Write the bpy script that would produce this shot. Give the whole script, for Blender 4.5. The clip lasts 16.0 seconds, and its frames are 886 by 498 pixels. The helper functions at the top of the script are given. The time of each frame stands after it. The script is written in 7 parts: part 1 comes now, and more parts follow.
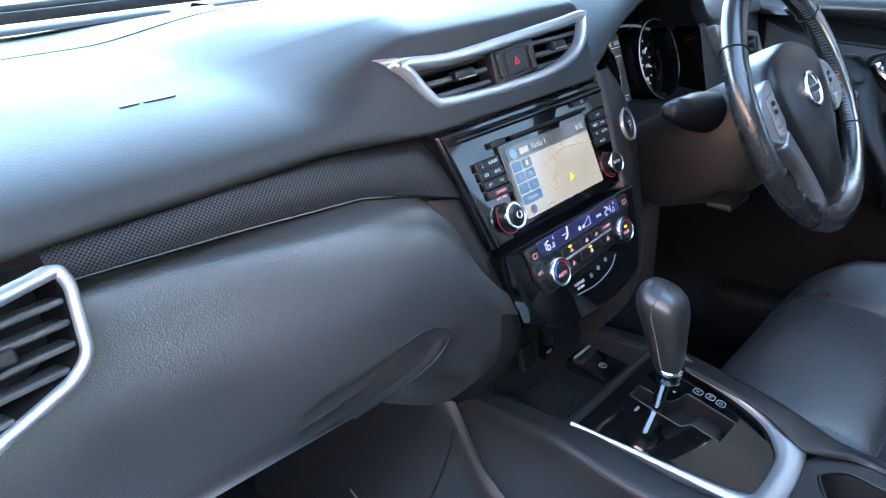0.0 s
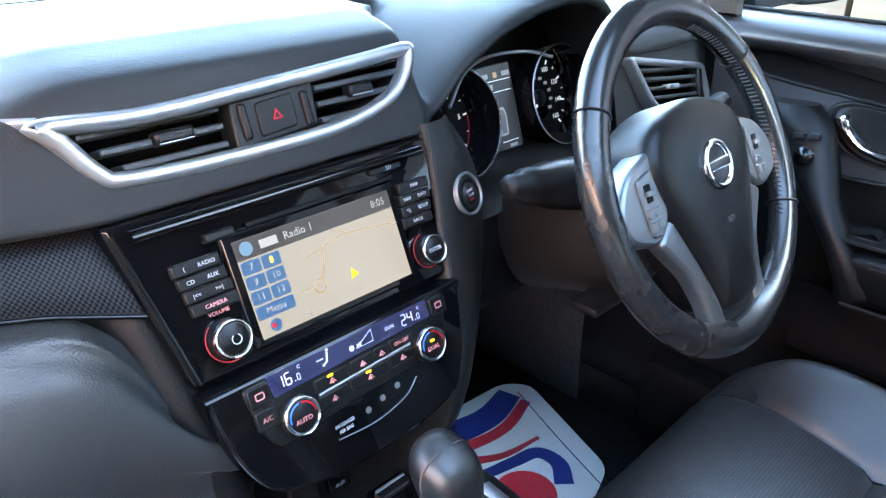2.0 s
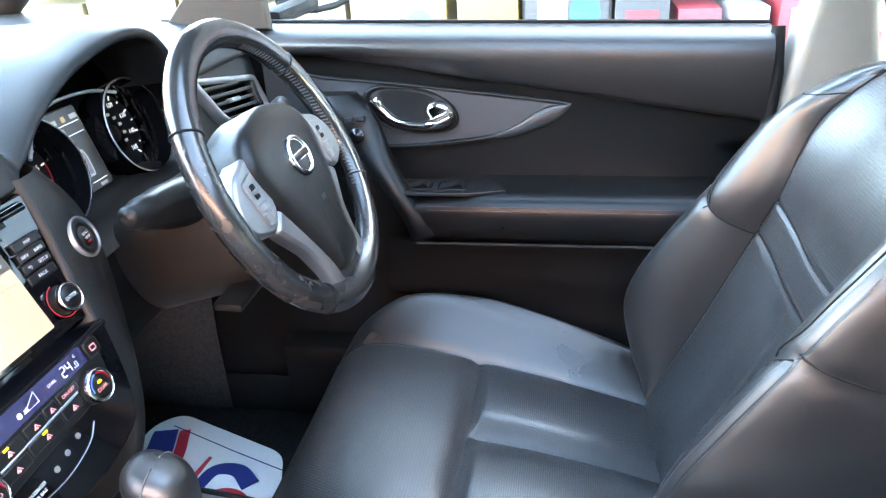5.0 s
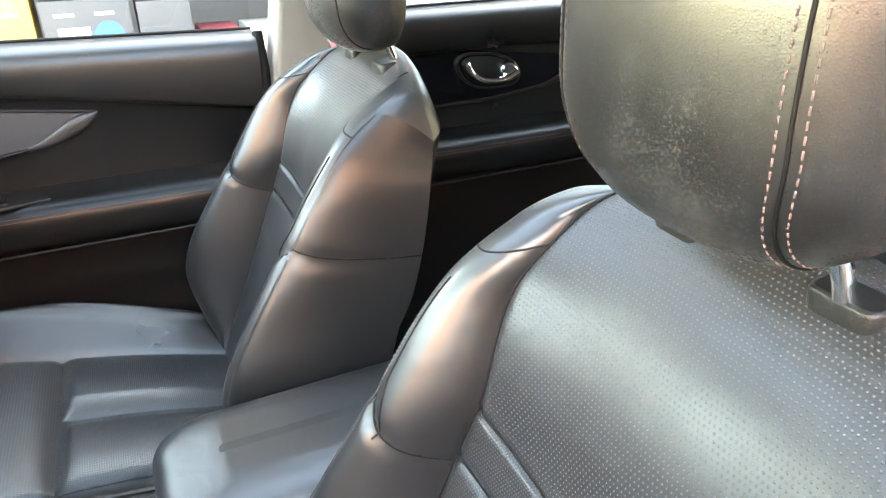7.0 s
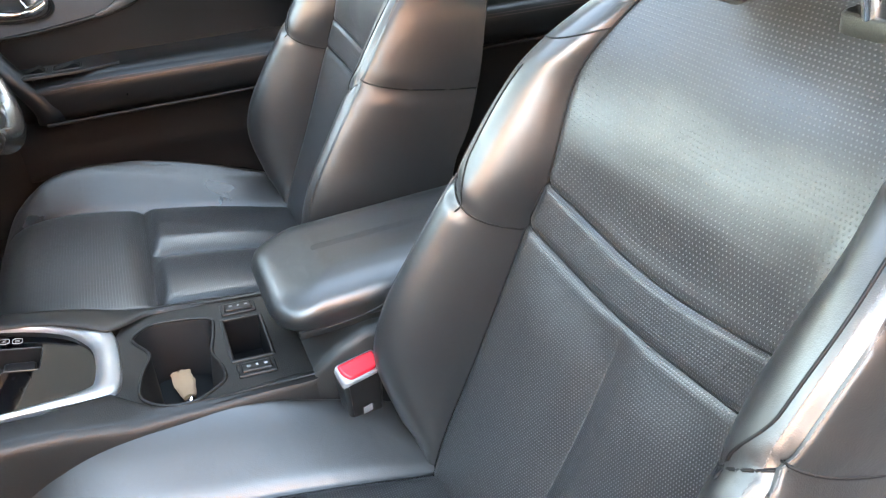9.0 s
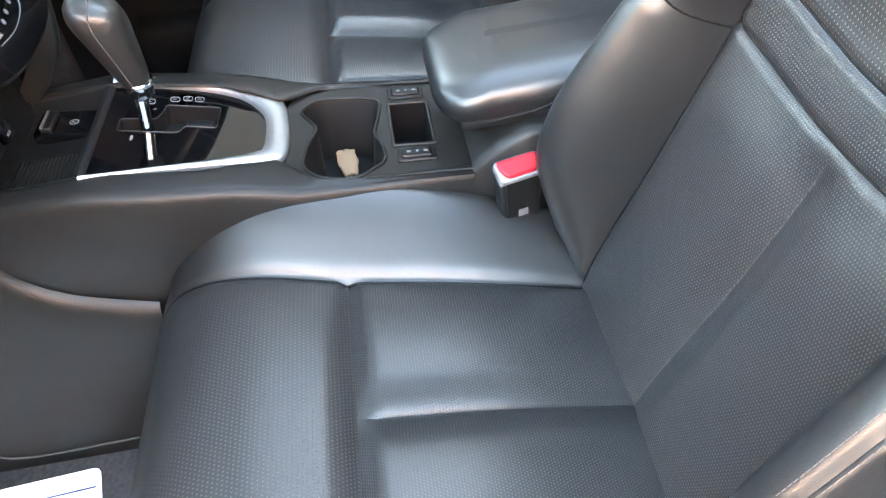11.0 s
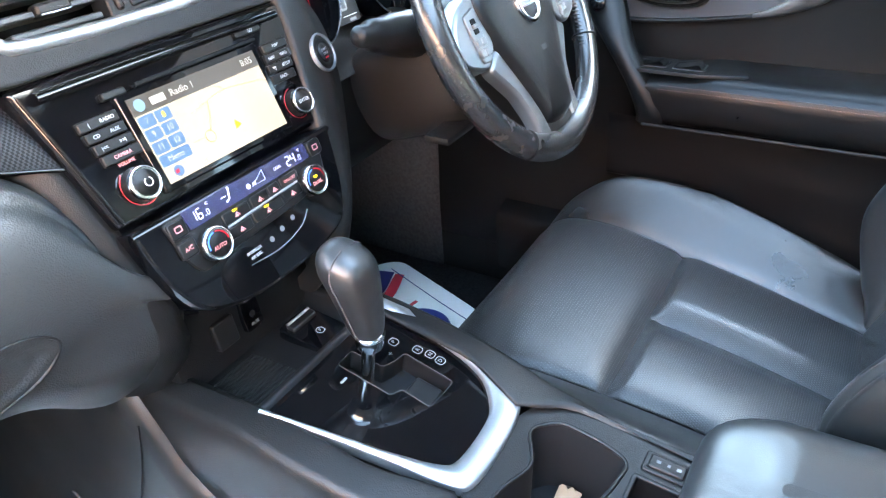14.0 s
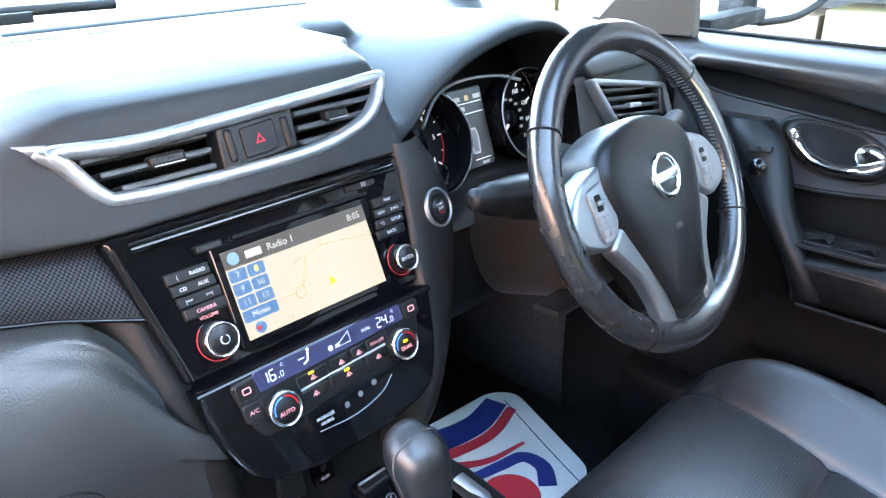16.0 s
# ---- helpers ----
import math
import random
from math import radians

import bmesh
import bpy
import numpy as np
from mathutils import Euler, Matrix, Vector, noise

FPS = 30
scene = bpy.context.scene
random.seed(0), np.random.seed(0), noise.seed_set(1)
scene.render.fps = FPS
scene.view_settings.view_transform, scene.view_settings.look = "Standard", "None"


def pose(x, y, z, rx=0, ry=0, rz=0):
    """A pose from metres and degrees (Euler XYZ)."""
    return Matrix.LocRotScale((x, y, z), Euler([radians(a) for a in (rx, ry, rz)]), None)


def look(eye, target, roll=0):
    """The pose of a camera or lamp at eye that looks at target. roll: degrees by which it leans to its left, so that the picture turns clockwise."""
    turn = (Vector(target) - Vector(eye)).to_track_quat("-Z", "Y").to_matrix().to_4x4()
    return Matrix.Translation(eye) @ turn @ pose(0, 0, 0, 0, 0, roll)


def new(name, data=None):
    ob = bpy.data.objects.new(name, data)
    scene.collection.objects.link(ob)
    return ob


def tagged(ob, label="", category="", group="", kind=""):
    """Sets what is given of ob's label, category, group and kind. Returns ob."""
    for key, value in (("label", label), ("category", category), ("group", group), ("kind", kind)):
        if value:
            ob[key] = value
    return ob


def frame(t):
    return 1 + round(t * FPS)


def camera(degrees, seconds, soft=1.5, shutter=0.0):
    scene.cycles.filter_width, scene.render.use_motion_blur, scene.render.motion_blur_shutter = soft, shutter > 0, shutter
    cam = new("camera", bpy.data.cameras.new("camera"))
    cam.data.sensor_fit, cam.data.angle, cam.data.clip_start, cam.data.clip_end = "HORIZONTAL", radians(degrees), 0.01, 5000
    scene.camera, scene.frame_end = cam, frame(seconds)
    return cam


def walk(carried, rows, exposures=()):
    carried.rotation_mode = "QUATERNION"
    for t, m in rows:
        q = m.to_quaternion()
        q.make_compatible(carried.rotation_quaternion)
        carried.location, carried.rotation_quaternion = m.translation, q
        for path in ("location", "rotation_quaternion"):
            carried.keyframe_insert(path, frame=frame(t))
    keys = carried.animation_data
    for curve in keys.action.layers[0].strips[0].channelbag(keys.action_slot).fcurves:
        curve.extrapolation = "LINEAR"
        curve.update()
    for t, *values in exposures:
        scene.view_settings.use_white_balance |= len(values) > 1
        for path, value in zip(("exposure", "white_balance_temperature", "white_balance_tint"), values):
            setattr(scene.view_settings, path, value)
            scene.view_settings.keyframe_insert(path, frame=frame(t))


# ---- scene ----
cam = camera(63.1, 16.0, soft=1.25)
PATH = [
    (0, (-0.665, 0.114, 1.337), (0.663, 1.37, 0.525), -3.7),
    (0.5, (-0.546, 0.149, 1.331), (0.748, 1.434, 0.512), -2.3),
    (1, (-0.443, 0.147, 1.337), (0.82, 1.451, 0.497), -1.1),
    (1.5, (-0.355, 0.132, 1.344), (0.889, 1.44, 0.483), -0.6),
    (2, (-0.304, 0.103, 1.352), (0.95, 1.394, 0.48), -0.7),
    (2.5, (-0.287, 0.073, 1.356), (1.011, 1.317, 0.479), -1.2),
    (3, (-0.282, 0.054, 1.36), (1.078, 1.229, 0.484), -2.4),
    (3.2, (-0.279, 0.054, 1.378), (1.107, 1.171, 0.467), -1.5),
    (5.3, (-0.431, 0.088, 1.377), (1.362, 0.257, 0.507), -3.9),
    (5.5, (-0.443, 0.089, 1.376), (1.354, 0.141, 0.5), -4.0),
    (6, (-0.493, 0.082, 1.366), (1.293, -0.141, 0.494), -3.3),
    (6.5, (-0.564, 0.05, 1.367), (1.168, -0.453, 0.502), -2.3),
    (7, (-0.66, 0.03, 1.376), (1.005, -0.686, 0.53), -1.6),
    (7.5, (-0.715, 0.05, 1.388), (0.9, -0.775, 0.546), -1.6),
    (8, (-0.74, 0.092, 1.373), (0.867, -0.72, 0.502), -2.2),
    (8.5, (-0.757, 0.122, 1.341), (0.844, -0.607, 0.391), -3.1),
    (9, (-0.769, 0.143, 1.315), (0.817, -0.483, 0.27), -3.6),
    (9.5, (-0.779, 0.158, 1.299), (0.774, -0.352, 0.146), -4.4),
    (9.7, (-0.783, 0.162, 1.291), (0.757, -0.298, 0.101), -4.7),
    (11.8, (-0.691, 0.084, 1.258), (0.707, 0.265, -0.161), -7.8),
    (12, (-0.672, 0.072, 1.273), (0.735, 0.323, -0.126), -7.6),
    (12.5, (-0.611, 0.05, 1.288), (0.825, 0.48, -0.036), -7.0),
    (13, (-0.544, 0.03, 1.294), (0.9, 0.632, 0.048), -6.0),
    (13.5, (-0.485, 0.015, 1.301), (0.964, 0.798, 0.167), -5.1),
    (14, (-0.438, 0.023, 1.318), (0.993, 0.948, 0.27), -4.0),
    (14.5, (-0.396, 0.036, 1.327), (0.994, 1.104, 0.365), -3.2),
    (15, (-0.367, 0.032, 1.335), (0.988, 1.205, 0.448), -2.6),
    (15.5, (-0.349, 0.033, 1.352), (0.976, 1.277, 0.517), -1.9),
    (16, (-0.328, 0.038, 1.369), (0.945, 1.344, 0.546), -1.8),
]
GLOW, SCREEN = 0.075, 0.105
# stops and white balance along the clip
LIGHT = [(0.0, 6.1, 6400, 8), (3.0, 6.45, 6900, 9), (5.5, 7.0, 8000, 9), (7.0, 6.75, 9600, 11), (8.0, 6.75, 9500, 11), (9.5, 6.8, 9000, 10), (12.0, 6.95, 9000, 9), (14.0, 7.15, 7500, 7), (15.0, 7.0, 7200, 8), (16.0, 6.8, 7000, 8)]
SUN_UP, SUN_TURN, SUN, SKY = 16.0, 130.0, 3.4, 0.18
walk(cam, [(t, look(eye, target, roll)) for t, eye, target, roll in PATH], exposures=LIGHT)

# ---- world and sun ----
world = bpy.data.worlds.new("sky")
scene.world = world
world.use_nodes = True
_nt = world.node_tree
_sky = _nt.nodes.new("ShaderNodeTexSky")
_sky.sky_type, _sky.sun_disc = "NISHITA", False
_sky.sun_elevation, _sky.sun_rotation = radians(SUN_UP), radians(SUN_TURN)
_bg = _nt.nodes["Background"]
_bg.inputs[1].default_value = SKY
_nt.links.new(_sky.outputs[0], _bg.inputs[0])
sun = new("sun", bpy.data.lights.new("sun", "SUN"))
sun.data.energy, sun.data.angle, sun.data.color = SUN, radians(0.5), (1.0, 0.93, 0.84)
sun.matrix_world = look((0, 0, 0), (-math.sin(radians(SUN_TURN)) * math.cos(radians(SUN_UP)), -math.cos(radians(SUN_TURN)) * math.cos(radians(SUN_UP)), -math.sin(radians(SUN_UP))))


# ---- materials ----
def mat(name, color, rough=0.5, metal=0.0, spec=0.5, coat=0.0, emit=None, glow=0.0, trans=0.0):
    m = bpy.data.materials.new(name)
    m.use_nodes = True
    b = m.node_tree.nodes["Principled BSDF"]
    b.inputs["Base Color"].default_value = (*color, 1)
    b.inputs["Roughness"].default_value = rough
    b.inputs["Metallic"].default_value = metal
    b.inputs["Specular IOR Level"].default_value = spec
    b.inputs["Coat Weight"].default_value = coat
    b.inputs["Coat Roughness"].default_value = 0.04
    b.inputs["Transmission Weight"].default_value = trans
    if emit:
        b.inputs["Emission Color"].default_value = (*emit, 1)
        b.inputs["Emission Strength"].default_value = glow * GLOW
    return m


def nodes_of(m):
    return m.node_tree.nodes, m.node_tree.links, m.node_tree.nodes["Principled BSDF"]


def vary(m, color, dark, scale, amount=0.5, rough=None, rough_span=0.1):
    """Large soft blotches in colour and roughness."""
    n, l, b = nodes_of(m)
    co = n.new("ShaderNodeTexCoord")
    no = n.new("ShaderNodeTexNoise")
    no.inputs["Scale"].default_value = scale
    no.inputs["Detail"].default_value = 6
    l.new(co.outputs["Object"], no.inputs["Vector"])
    mix = n.new("ShaderNodeMix")
    mix.data_type = "RGBA"
    ramp = n.new("ShaderNodeMapRange")
    ramp.inputs[1].default_value, ramp.inputs[2].default_value = 0.35, 0.7
    ramp.inputs[4].default_value = amount
    l.new(no.outputs["Fac"], ramp.inputs[0])
    l.new(ramp.outputs[0], mix.inputs[0])
    mix.inputs[6].default_value, mix.inputs[7].default_value = (*color, 1), (*dark, 1)
    l.new(mix.outputs[2], b.inputs["Base Color"])
    if rough is not None:
        r = n.new("ShaderNodeMapRange")
        r.inputs[1].default_value, r.inputs[2].default_value = 0.3, 0.7
        r.inputs[3].default_value, r.inputs[4].default_value = rough - rough_span, rough + rough_span
        l.new(no.outputs["Fac"], r.inputs[0])
        l.new(r.outputs[0], b.inputs["Roughness"])
    return mix


def grain(m, scale=900, strength=0.25, dist=0.0006, wrinkle=0.0, wrinkle_scale=60):
    """Fine pebbled relief, and optional larger wrinkles."""
    n, l, b = nodes_of(m)
    co = n.new("ShaderNodeTexCoord")
    v = n.new("ShaderNodeTexVoronoi")
    v.feature = "SMOOTH_F1"
    v.inputs["Scale"].default_value = scale
    v.inputs["Smoothness"].default_value = 0.4
    l.new(co.outputs["Object"], v.inputs["Vector"])
    bump = n.new("ShaderNodeBump")
    bump.inputs["Strength"].default_value, bump.inputs["Distance"].default_value = strength, dist
    l.new(v.outputs["Distance"], bump.inputs["Height"])
    last = bump
    if wrinkle:
        w = n.new("ShaderNodeTexNoise")
        w.inputs["Scale"].default_value, w.inputs["Detail"].default_value = wrinkle_scale, 6
        w.inputs["Distortion"].default_value = 1.2
        l.new(co.outputs["Object"], w.inputs["Vector"])
        b2 = n.new("ShaderNodeBump")
        b2.inputs["Strength"].default_value, b2.inputs["Distance"].default_value = wrinkle, 0.004
        l.new(w.outputs["Fac"], b2.inputs["Height"])
        l.new(bump.outputs[0], b2.inputs["Normal"])
        last = b2
    l.new(last.outputs[0], b.inputs["Normal"])
    return last


def dots(m, pitch, radius, color, depth=0.0006, amount=0.8):
    """Rows of punched holes, laid out in metres along the surface."""
    n, l, b = nodes_of(m)
    uv = n.new("ShaderNodeUVMap")
    sc = n.new("ShaderNodeVectorMath")
    sc.operation = "SCALE"
    sc.inputs["Scale"].default_value = 1.0 / pitch
    l.new(uv.outputs[0], sc.inputs[0])
    sep = n.new("ShaderNodeSeparateXYZ")
    l.new(sc.outputs[0], sep.inputs[0])
    def op(kind, a, c=None):
        o = n.new("ShaderNodeMath")
        o.operation = kind
        for k, v in enumerate((a, c)):
            if v is None:
                continue
            if isinstance(v, (int, float)):
                o.inputs[k].default_value = v
            else:
                l.new(v, o.inputs[k])
        return o.outputs[0]
    row = op("FLOOR", sep.outputs["Y"])
    shift = op("MULTIPLY", row, 0.5)
    fx = op("SUBTRACT", op("FRACT", op("ADD", sep.outputs["X"], shift)), 0.5)
    fy = op("SUBTRACT", op("FRACT", sep.outputs["Y"]), 0.5)
    r2 = op("SQRT", op("ADD", op("MULTIPLY", fx, fx), op("MULTIPLY", fy, fy)))
    edge = n.new("ShaderNodeMapRange")
    edge.inputs[1].default_value, edge.inputs[2].default_value = radius * 0.7, radius * 1.3
    edge.inputs[3].default_value, edge.inputs[4].default_value = 1.0, 0.0
    l.new(r2, edge.inputs[0])
    hole = op("MULTIPLY", edge.outputs[0], amount)
    mix = n.new("ShaderNodeMix")
    mix.data_type = "RGBA"
    l.new(hole, mix.inputs[0])
    src = b.inputs["Base Color"].links[0].from_socket if b.inputs["Base Color"].links else None
    if src:
        l.new(src, mix.inputs[6])
    else:
        mix.inputs[6].default_value = b.inputs["Base Color"].default_value
    mix.inputs[7].default_value = (*color, 1)
    l.new(mix.outputs[2], b.inputs["Base Color"])
    bump = n.new("ShaderNodeBump")
    bump.invert = True
    bump.inputs["Strength"].default_value, bump.inputs["Distance"].default_value = 0.7, depth
    l.new(edge.outputs[0], bump.inputs["Height"])
    if b.inputs["Normal"].links:
        l.new(b.inputs["Normal"].links[0].from_socket, bump.inputs["Normal"])
    l.new(bump.outputs[0], b.inputs["Normal"])
    return m


def leather(name, tone=0.02, rough=0.42, wrinkle=0.06, pebble=0.2):
    m = mat(name, (tone, tone, tone * 1.05), rough, spec=0.55)
    vary(m, (tone, tone, tone * 1.05), (tone * 1.5, tone * 1.4, tone * 1.35), 9, 0.5, rough, 0.04)
    grain(m, 1000, pebble, 0.0006, wrinkle, 22)
    return m


def worn_leather():
    """Leather whose lacquer has broken into dull specks low on the headrest."""
    m = leather("speckled_black_leather", 0.006, 0.32, 0.03, 0.1)
    n, l, b = nodes_of(m)
    co = n.new("ShaderNodeTexCoord")
    fine, wide = n.new("ShaderNodeTexNoise"), n.new("ShaderNodeTexNoise")
    fine.inputs["Scale"].default_value, fine.inputs["Detail"].default_value = 480, 3
    wide.inputs["Scale"].default_value, wide.inputs["Detail"].default_value = 17, 3
    add = n.new("ShaderNodeMath")
    edge = n.new("ShaderNodeMapRange")
    edge.inputs[1].default_value, edge.inputs[2].default_value = 1.03, 1.12
    for k in (fine, wide):
        l.new(co.outputs["Object"], k.inputs["Vector"])
    l.new(fine.outputs["Fac"], add.inputs[0])
    l.new(wide.outputs["Fac"], add.inputs[1])
    # only low on the pad, where hair and collars rub
    sep, low = n.new("ShaderNodeSeparateXYZ"), n.new("ShaderNodeMapRange")
    low.inputs[1].default_value, low.inputs[2].default_value = 1.36, 1.27
    low.inputs[3].default_value, low.inputs[4].default_value = -0.28, 0.0
    l.new(co.outputs["Object"], sep.inputs[0])
    l.new(sep.outputs["Z"], low.inputs[0])
    both = n.new("ShaderNodeMath")
    l.new(add.outputs[0], both.inputs[0])
    l.new(low.outputs[0], both.inputs[1])
    l.new(both.outputs[0], edge.inputs[0])
    mix = n.new("ShaderNodeMix")
    l.new(edge.outputs[0], mix.inputs[0])
    mix.inputs[3].default_value = 0.85
    l.new(b.inputs["Roughness"].links[0].from_socket, mix.inputs[2])
    l.new(mix.outputs[0], b.inputs["Roughness"])
    tone = n.new("ShaderNodeMix")
    tone.data_type = "RGBA"
    l.new(edge.outputs[0], tone.inputs[0])
    l.new(b.inputs["Base Color"].links[0].from_socket, tone.inputs[6])
    tone.inputs[7].default_value = (0.004, 0.004, 0.004, 1)
    l.new(tone.outputs[2], b.inputs["Base Color"])
    return m


def plastic(name, tone=0.03, rough=0.5, scale=800, strength=0.3, tint=(1, 1, 1.04), spec=0.3):
    c = tuple(tone * k for k in tint)
    m = mat(name, c, rough, spec=spec)
    vary(m, c, tuple(k * 1.35 for k in c), 9, 0.5, rough, 0.05)
    grain(m, scale, strength, 0.0006)
    return m


M_LEATHER = leather("black_leather", 0.008, 0.35, 0.14, 0.12)
M_LEATHER_SIDE = leather("black_vinyl_side", 0.006, 0.34, 0.14, 0.12)
nodes_of(M_LEATHER_SIDE)[2].inputs["Specular IOR Level"].default_value = 0.40
M_PERF = dots(leather("perforated_black_leather", 0.012, 0.35, 0.12, 0.12), 0.0042, 0.17, (0.055, 0.053, 0.051), 0.0007, 0.75)
nodes_of(M_PERF)[2].inputs["Specular IOR Level"].default_value = 0.34
# Pale dot colour paints in the highlights on the hole edges.
M_PERF_FINE = dots(leather("fine_perforated_black_leather", 0.009, 0.34, 0.12, 0.1), 0.0030, 0.21, (0.040, 0.040, 0.042), 0.0007)
nodes_of(M_PERF_FINE)[2].inputs["Specular IOR Level"].default_value = 0.36
M_WORN = leather("worn_black_leather", 0.011, 0.30, 0.22, 0.3)
M_HEAD = worn_leather()
M_RIM = leather("polished_rim_leather", 0.008, 0.25, 0.03, 0.06)
M_RIM_WORN = leather("scuffed_rim_leather", 0.010, 0.24, 0.08, 0.1)
vary(M_RIM_WORN, (0.010, 0.010, 0.0105), (0.017, 0.014, 0.012), 70, 1.0, 0.25, 0.05).inputs[0].links[0].from_node.inputs[1].default_value = 0.58
M_DASH = plastic("soft_dash_plastic", 0.016, 0.48, 800, 0.35, (0.95, 1.0, 1.02), 0.09)
M_GLOVE = plastic("grained_grey_plastic", 0.017, 0.40, 620, 0.5, (0.94, 1.0, 1.02), 0.4)
M_DARK = plastic("dark_plastic", 0.005, 0.36, spec=0.2)
M_CONSOLE = plastic("console_plastic", 0.007, 0.40, 700, 0.3, (1.0, 1.0, 1.0), 0.2)
M_DOOR = plastic("door_plastic", 0.0038, 0.32, 650, 0.25, (1.0, 1.0, 1.02), 0.19)
# Darker copy of the door plastic, with the shade low down put into it.
M_DOOR_LOW = plastic("shaded_lower_door_plastic", 0.003, 0.42, 650, 0.25, (1.0, 1.0, 1.03), 0.11)
M_SILL = plastic("padded_sill_vinyl", 0.010, 0.34, 650, 0.25, (1.1, 1.0, 0.98), 0.42)
M_TIP = plastic("satin_grey_door_trim", 0.012, 0.40, 650, 0.3, (1.08, 1.0, 1.0), 0.5)
M_PIPE = leather("maroon_grey_piping", 0.009, 0.5, 0.0)
nodes_of(M_PIPE)[2].inputs["Specular IOR Level"].default_value = 0.12
M_CAVITY = mat("black_void_plastic", (0.003, 0.003, 0.0033), 0.6, spec=0.12)
M_PIANO = mat("gloss_black", (0.002, 0.002, 0.0024), 0.04, spec=0.32)
M_SILVER = mat("satin_silver", (0.30, 0.31, 0.32), 0.38, 0.85)
M_SILVER_PAINT = mat("silver_paint", (0.20, 0.205, 0.21), 0.36, 0.7)
M_SPOKE = mat("satin_grey_spoke", (0.17, 0.175, 0.18), 0.38, 0.9)
M_CHROME = mat("chrome", (0.85, 0.86, 0.87), 0.07, 1.0)
M_STITCH = mat("grey_thread", (0.045, 0.04, 0.04), 0.8)
M_LACE = mat("dark_lacing", (0.03, 0.03, 0.03), 0.5)
M_STITCH_PINK = mat("pink_grey_thread", (0.07, 0.045, 0.045), 0.8)
M_RED = mat("red_plastic", (0.36, 0.004, 0.012), 0.4, spec=0.3)
M_RED_PRINT = mat("red_print", (0.6, 0.03, 0.05), 0.5)
M_RED_RING = mat("dark_red_ring", (0.30, 0.012, 0.018), 0.3)
M_BLUE_PRINT = mat("blue_print", (0.015, 0.03, 0.19), 0.5)
M_BLUE = mat("blue_mark", (0.03, 0.15, 0.6), 0.4)
M_WHITE_PRINT = mat("white_print", (0.42, 0.42, 0.43), 0.5)
M_PINK_PRINT = mat("pink_lit_print", (0.5, 0.2, 0.2), 0.5, emit=(0.9, 0.25, 0.22), glow=0.06)
M_AMBER = mat("amber_lamp", (0.8, 0.4, 0.0), 0.4, emit=(1.0, 0.62, 0.02), glow=0.2)
M_PAPER = mat("paper", (0.82, 0.82, 0.80), 0.7)
M_CARPET = mat("dark_carpet", (0.009, 0.009, 0.0097), 0.95, spec=0.1)
vary(M_CARPET, (0.05, 0.05, 0.053), (0.025, 0.025, 0.027), 160, 0.9)
M_SHROUD = plastic("grey_shroud_plastic", 0.009, 0.44, 700, 0.3, (1.02, 1.0, 1.02), 0.3)
M_PILLAR = plastic("beige_pillar_trim", 0.13, 0.7, 500, 0.2, (1.0, 0.93, 0.82))
M_ROOF = plastic("grey_headliner", 0.20, 0.9, 400, 0.2, (1.0, 0.97, 0.92))
M_POST = plastic("dark_brown_pillar_trim", 0.02, 0.6, 500, 0.2, (1.0, 0.86, 0.74), 0.2)
M_GREY_TRIM = plastic("grey_pillar_trim", 0.08, 0.6, 500, 0.2)
M_PAINT = mat("dark_car_paint", (0.03, 0.032, 0.036), 0.25, 0.4, coat=1.0)


def clear_glass():
    """Thin clear pane: it lets light straight through and keeps a little gloss."""
    m = bpy.data.materials.new("window_glass")
    m.use_nodes = True
    n, l = m.node_tree.nodes, m.node_tree.links
    n.clear()
    o, mix, tr, gl = n.new("ShaderNodeOutputMaterial"), n.new("ShaderNodeMixShader"), n.new("ShaderNodeBsdfTransparent"), n.new("ShaderNodeBsdfGlossy")
    tr.inputs["Color"].default_value = (0.90, 0.94, 0.93, 1)
    gl.inputs["Roughness"].default_value = 0.0
    mix.inputs[0].default_value = 0.05
    l.new(tr.outputs[0], mix.inputs[1])
    l.new(gl.outputs[0], mix.inputs[2])
    l.new(mix.outputs[0], o.inputs["Surface"])
    return m


M_GLASS = clear_glass()
# Unseen rear panes, darkened to keep light out of the rear cabin.
M_REAR_GLASS = clear_glass()
M_REAR_GLASS.name = "dark_rear_glass"
M_REAR_GLASS.node_tree.nodes["Transparent BSDF"].inputs["Color"].default_value = (0.07, 0.075, 0.075, 1)
# Pane of the added roof opening; its tint sets how much top light enters.
M_TINT = clear_glass()
M_TINT.name = "tinted_roof_glass"
M_TINT.node_tree.nodes["Transparent BSDF"].inputs["Color"].default_value = (0.47, 0.50, 0.52, 1)
M_RUBBER = mat("black_rubber", (0.005, 0.005, 0.005), 0.7, spec=0.12)
M_LCD = mat("blue_lcd", (0.01, 0.012, 0.04), 0.15, coat=1.0, emit=(0.13, 0.14, 0.28), glow=0.022)
M_LCD_INK = mat("lcd_digits", (0.4, 0.4, 0.5), 0.4, emit=(0.62, 0.64, 1.0), glow=0.085)


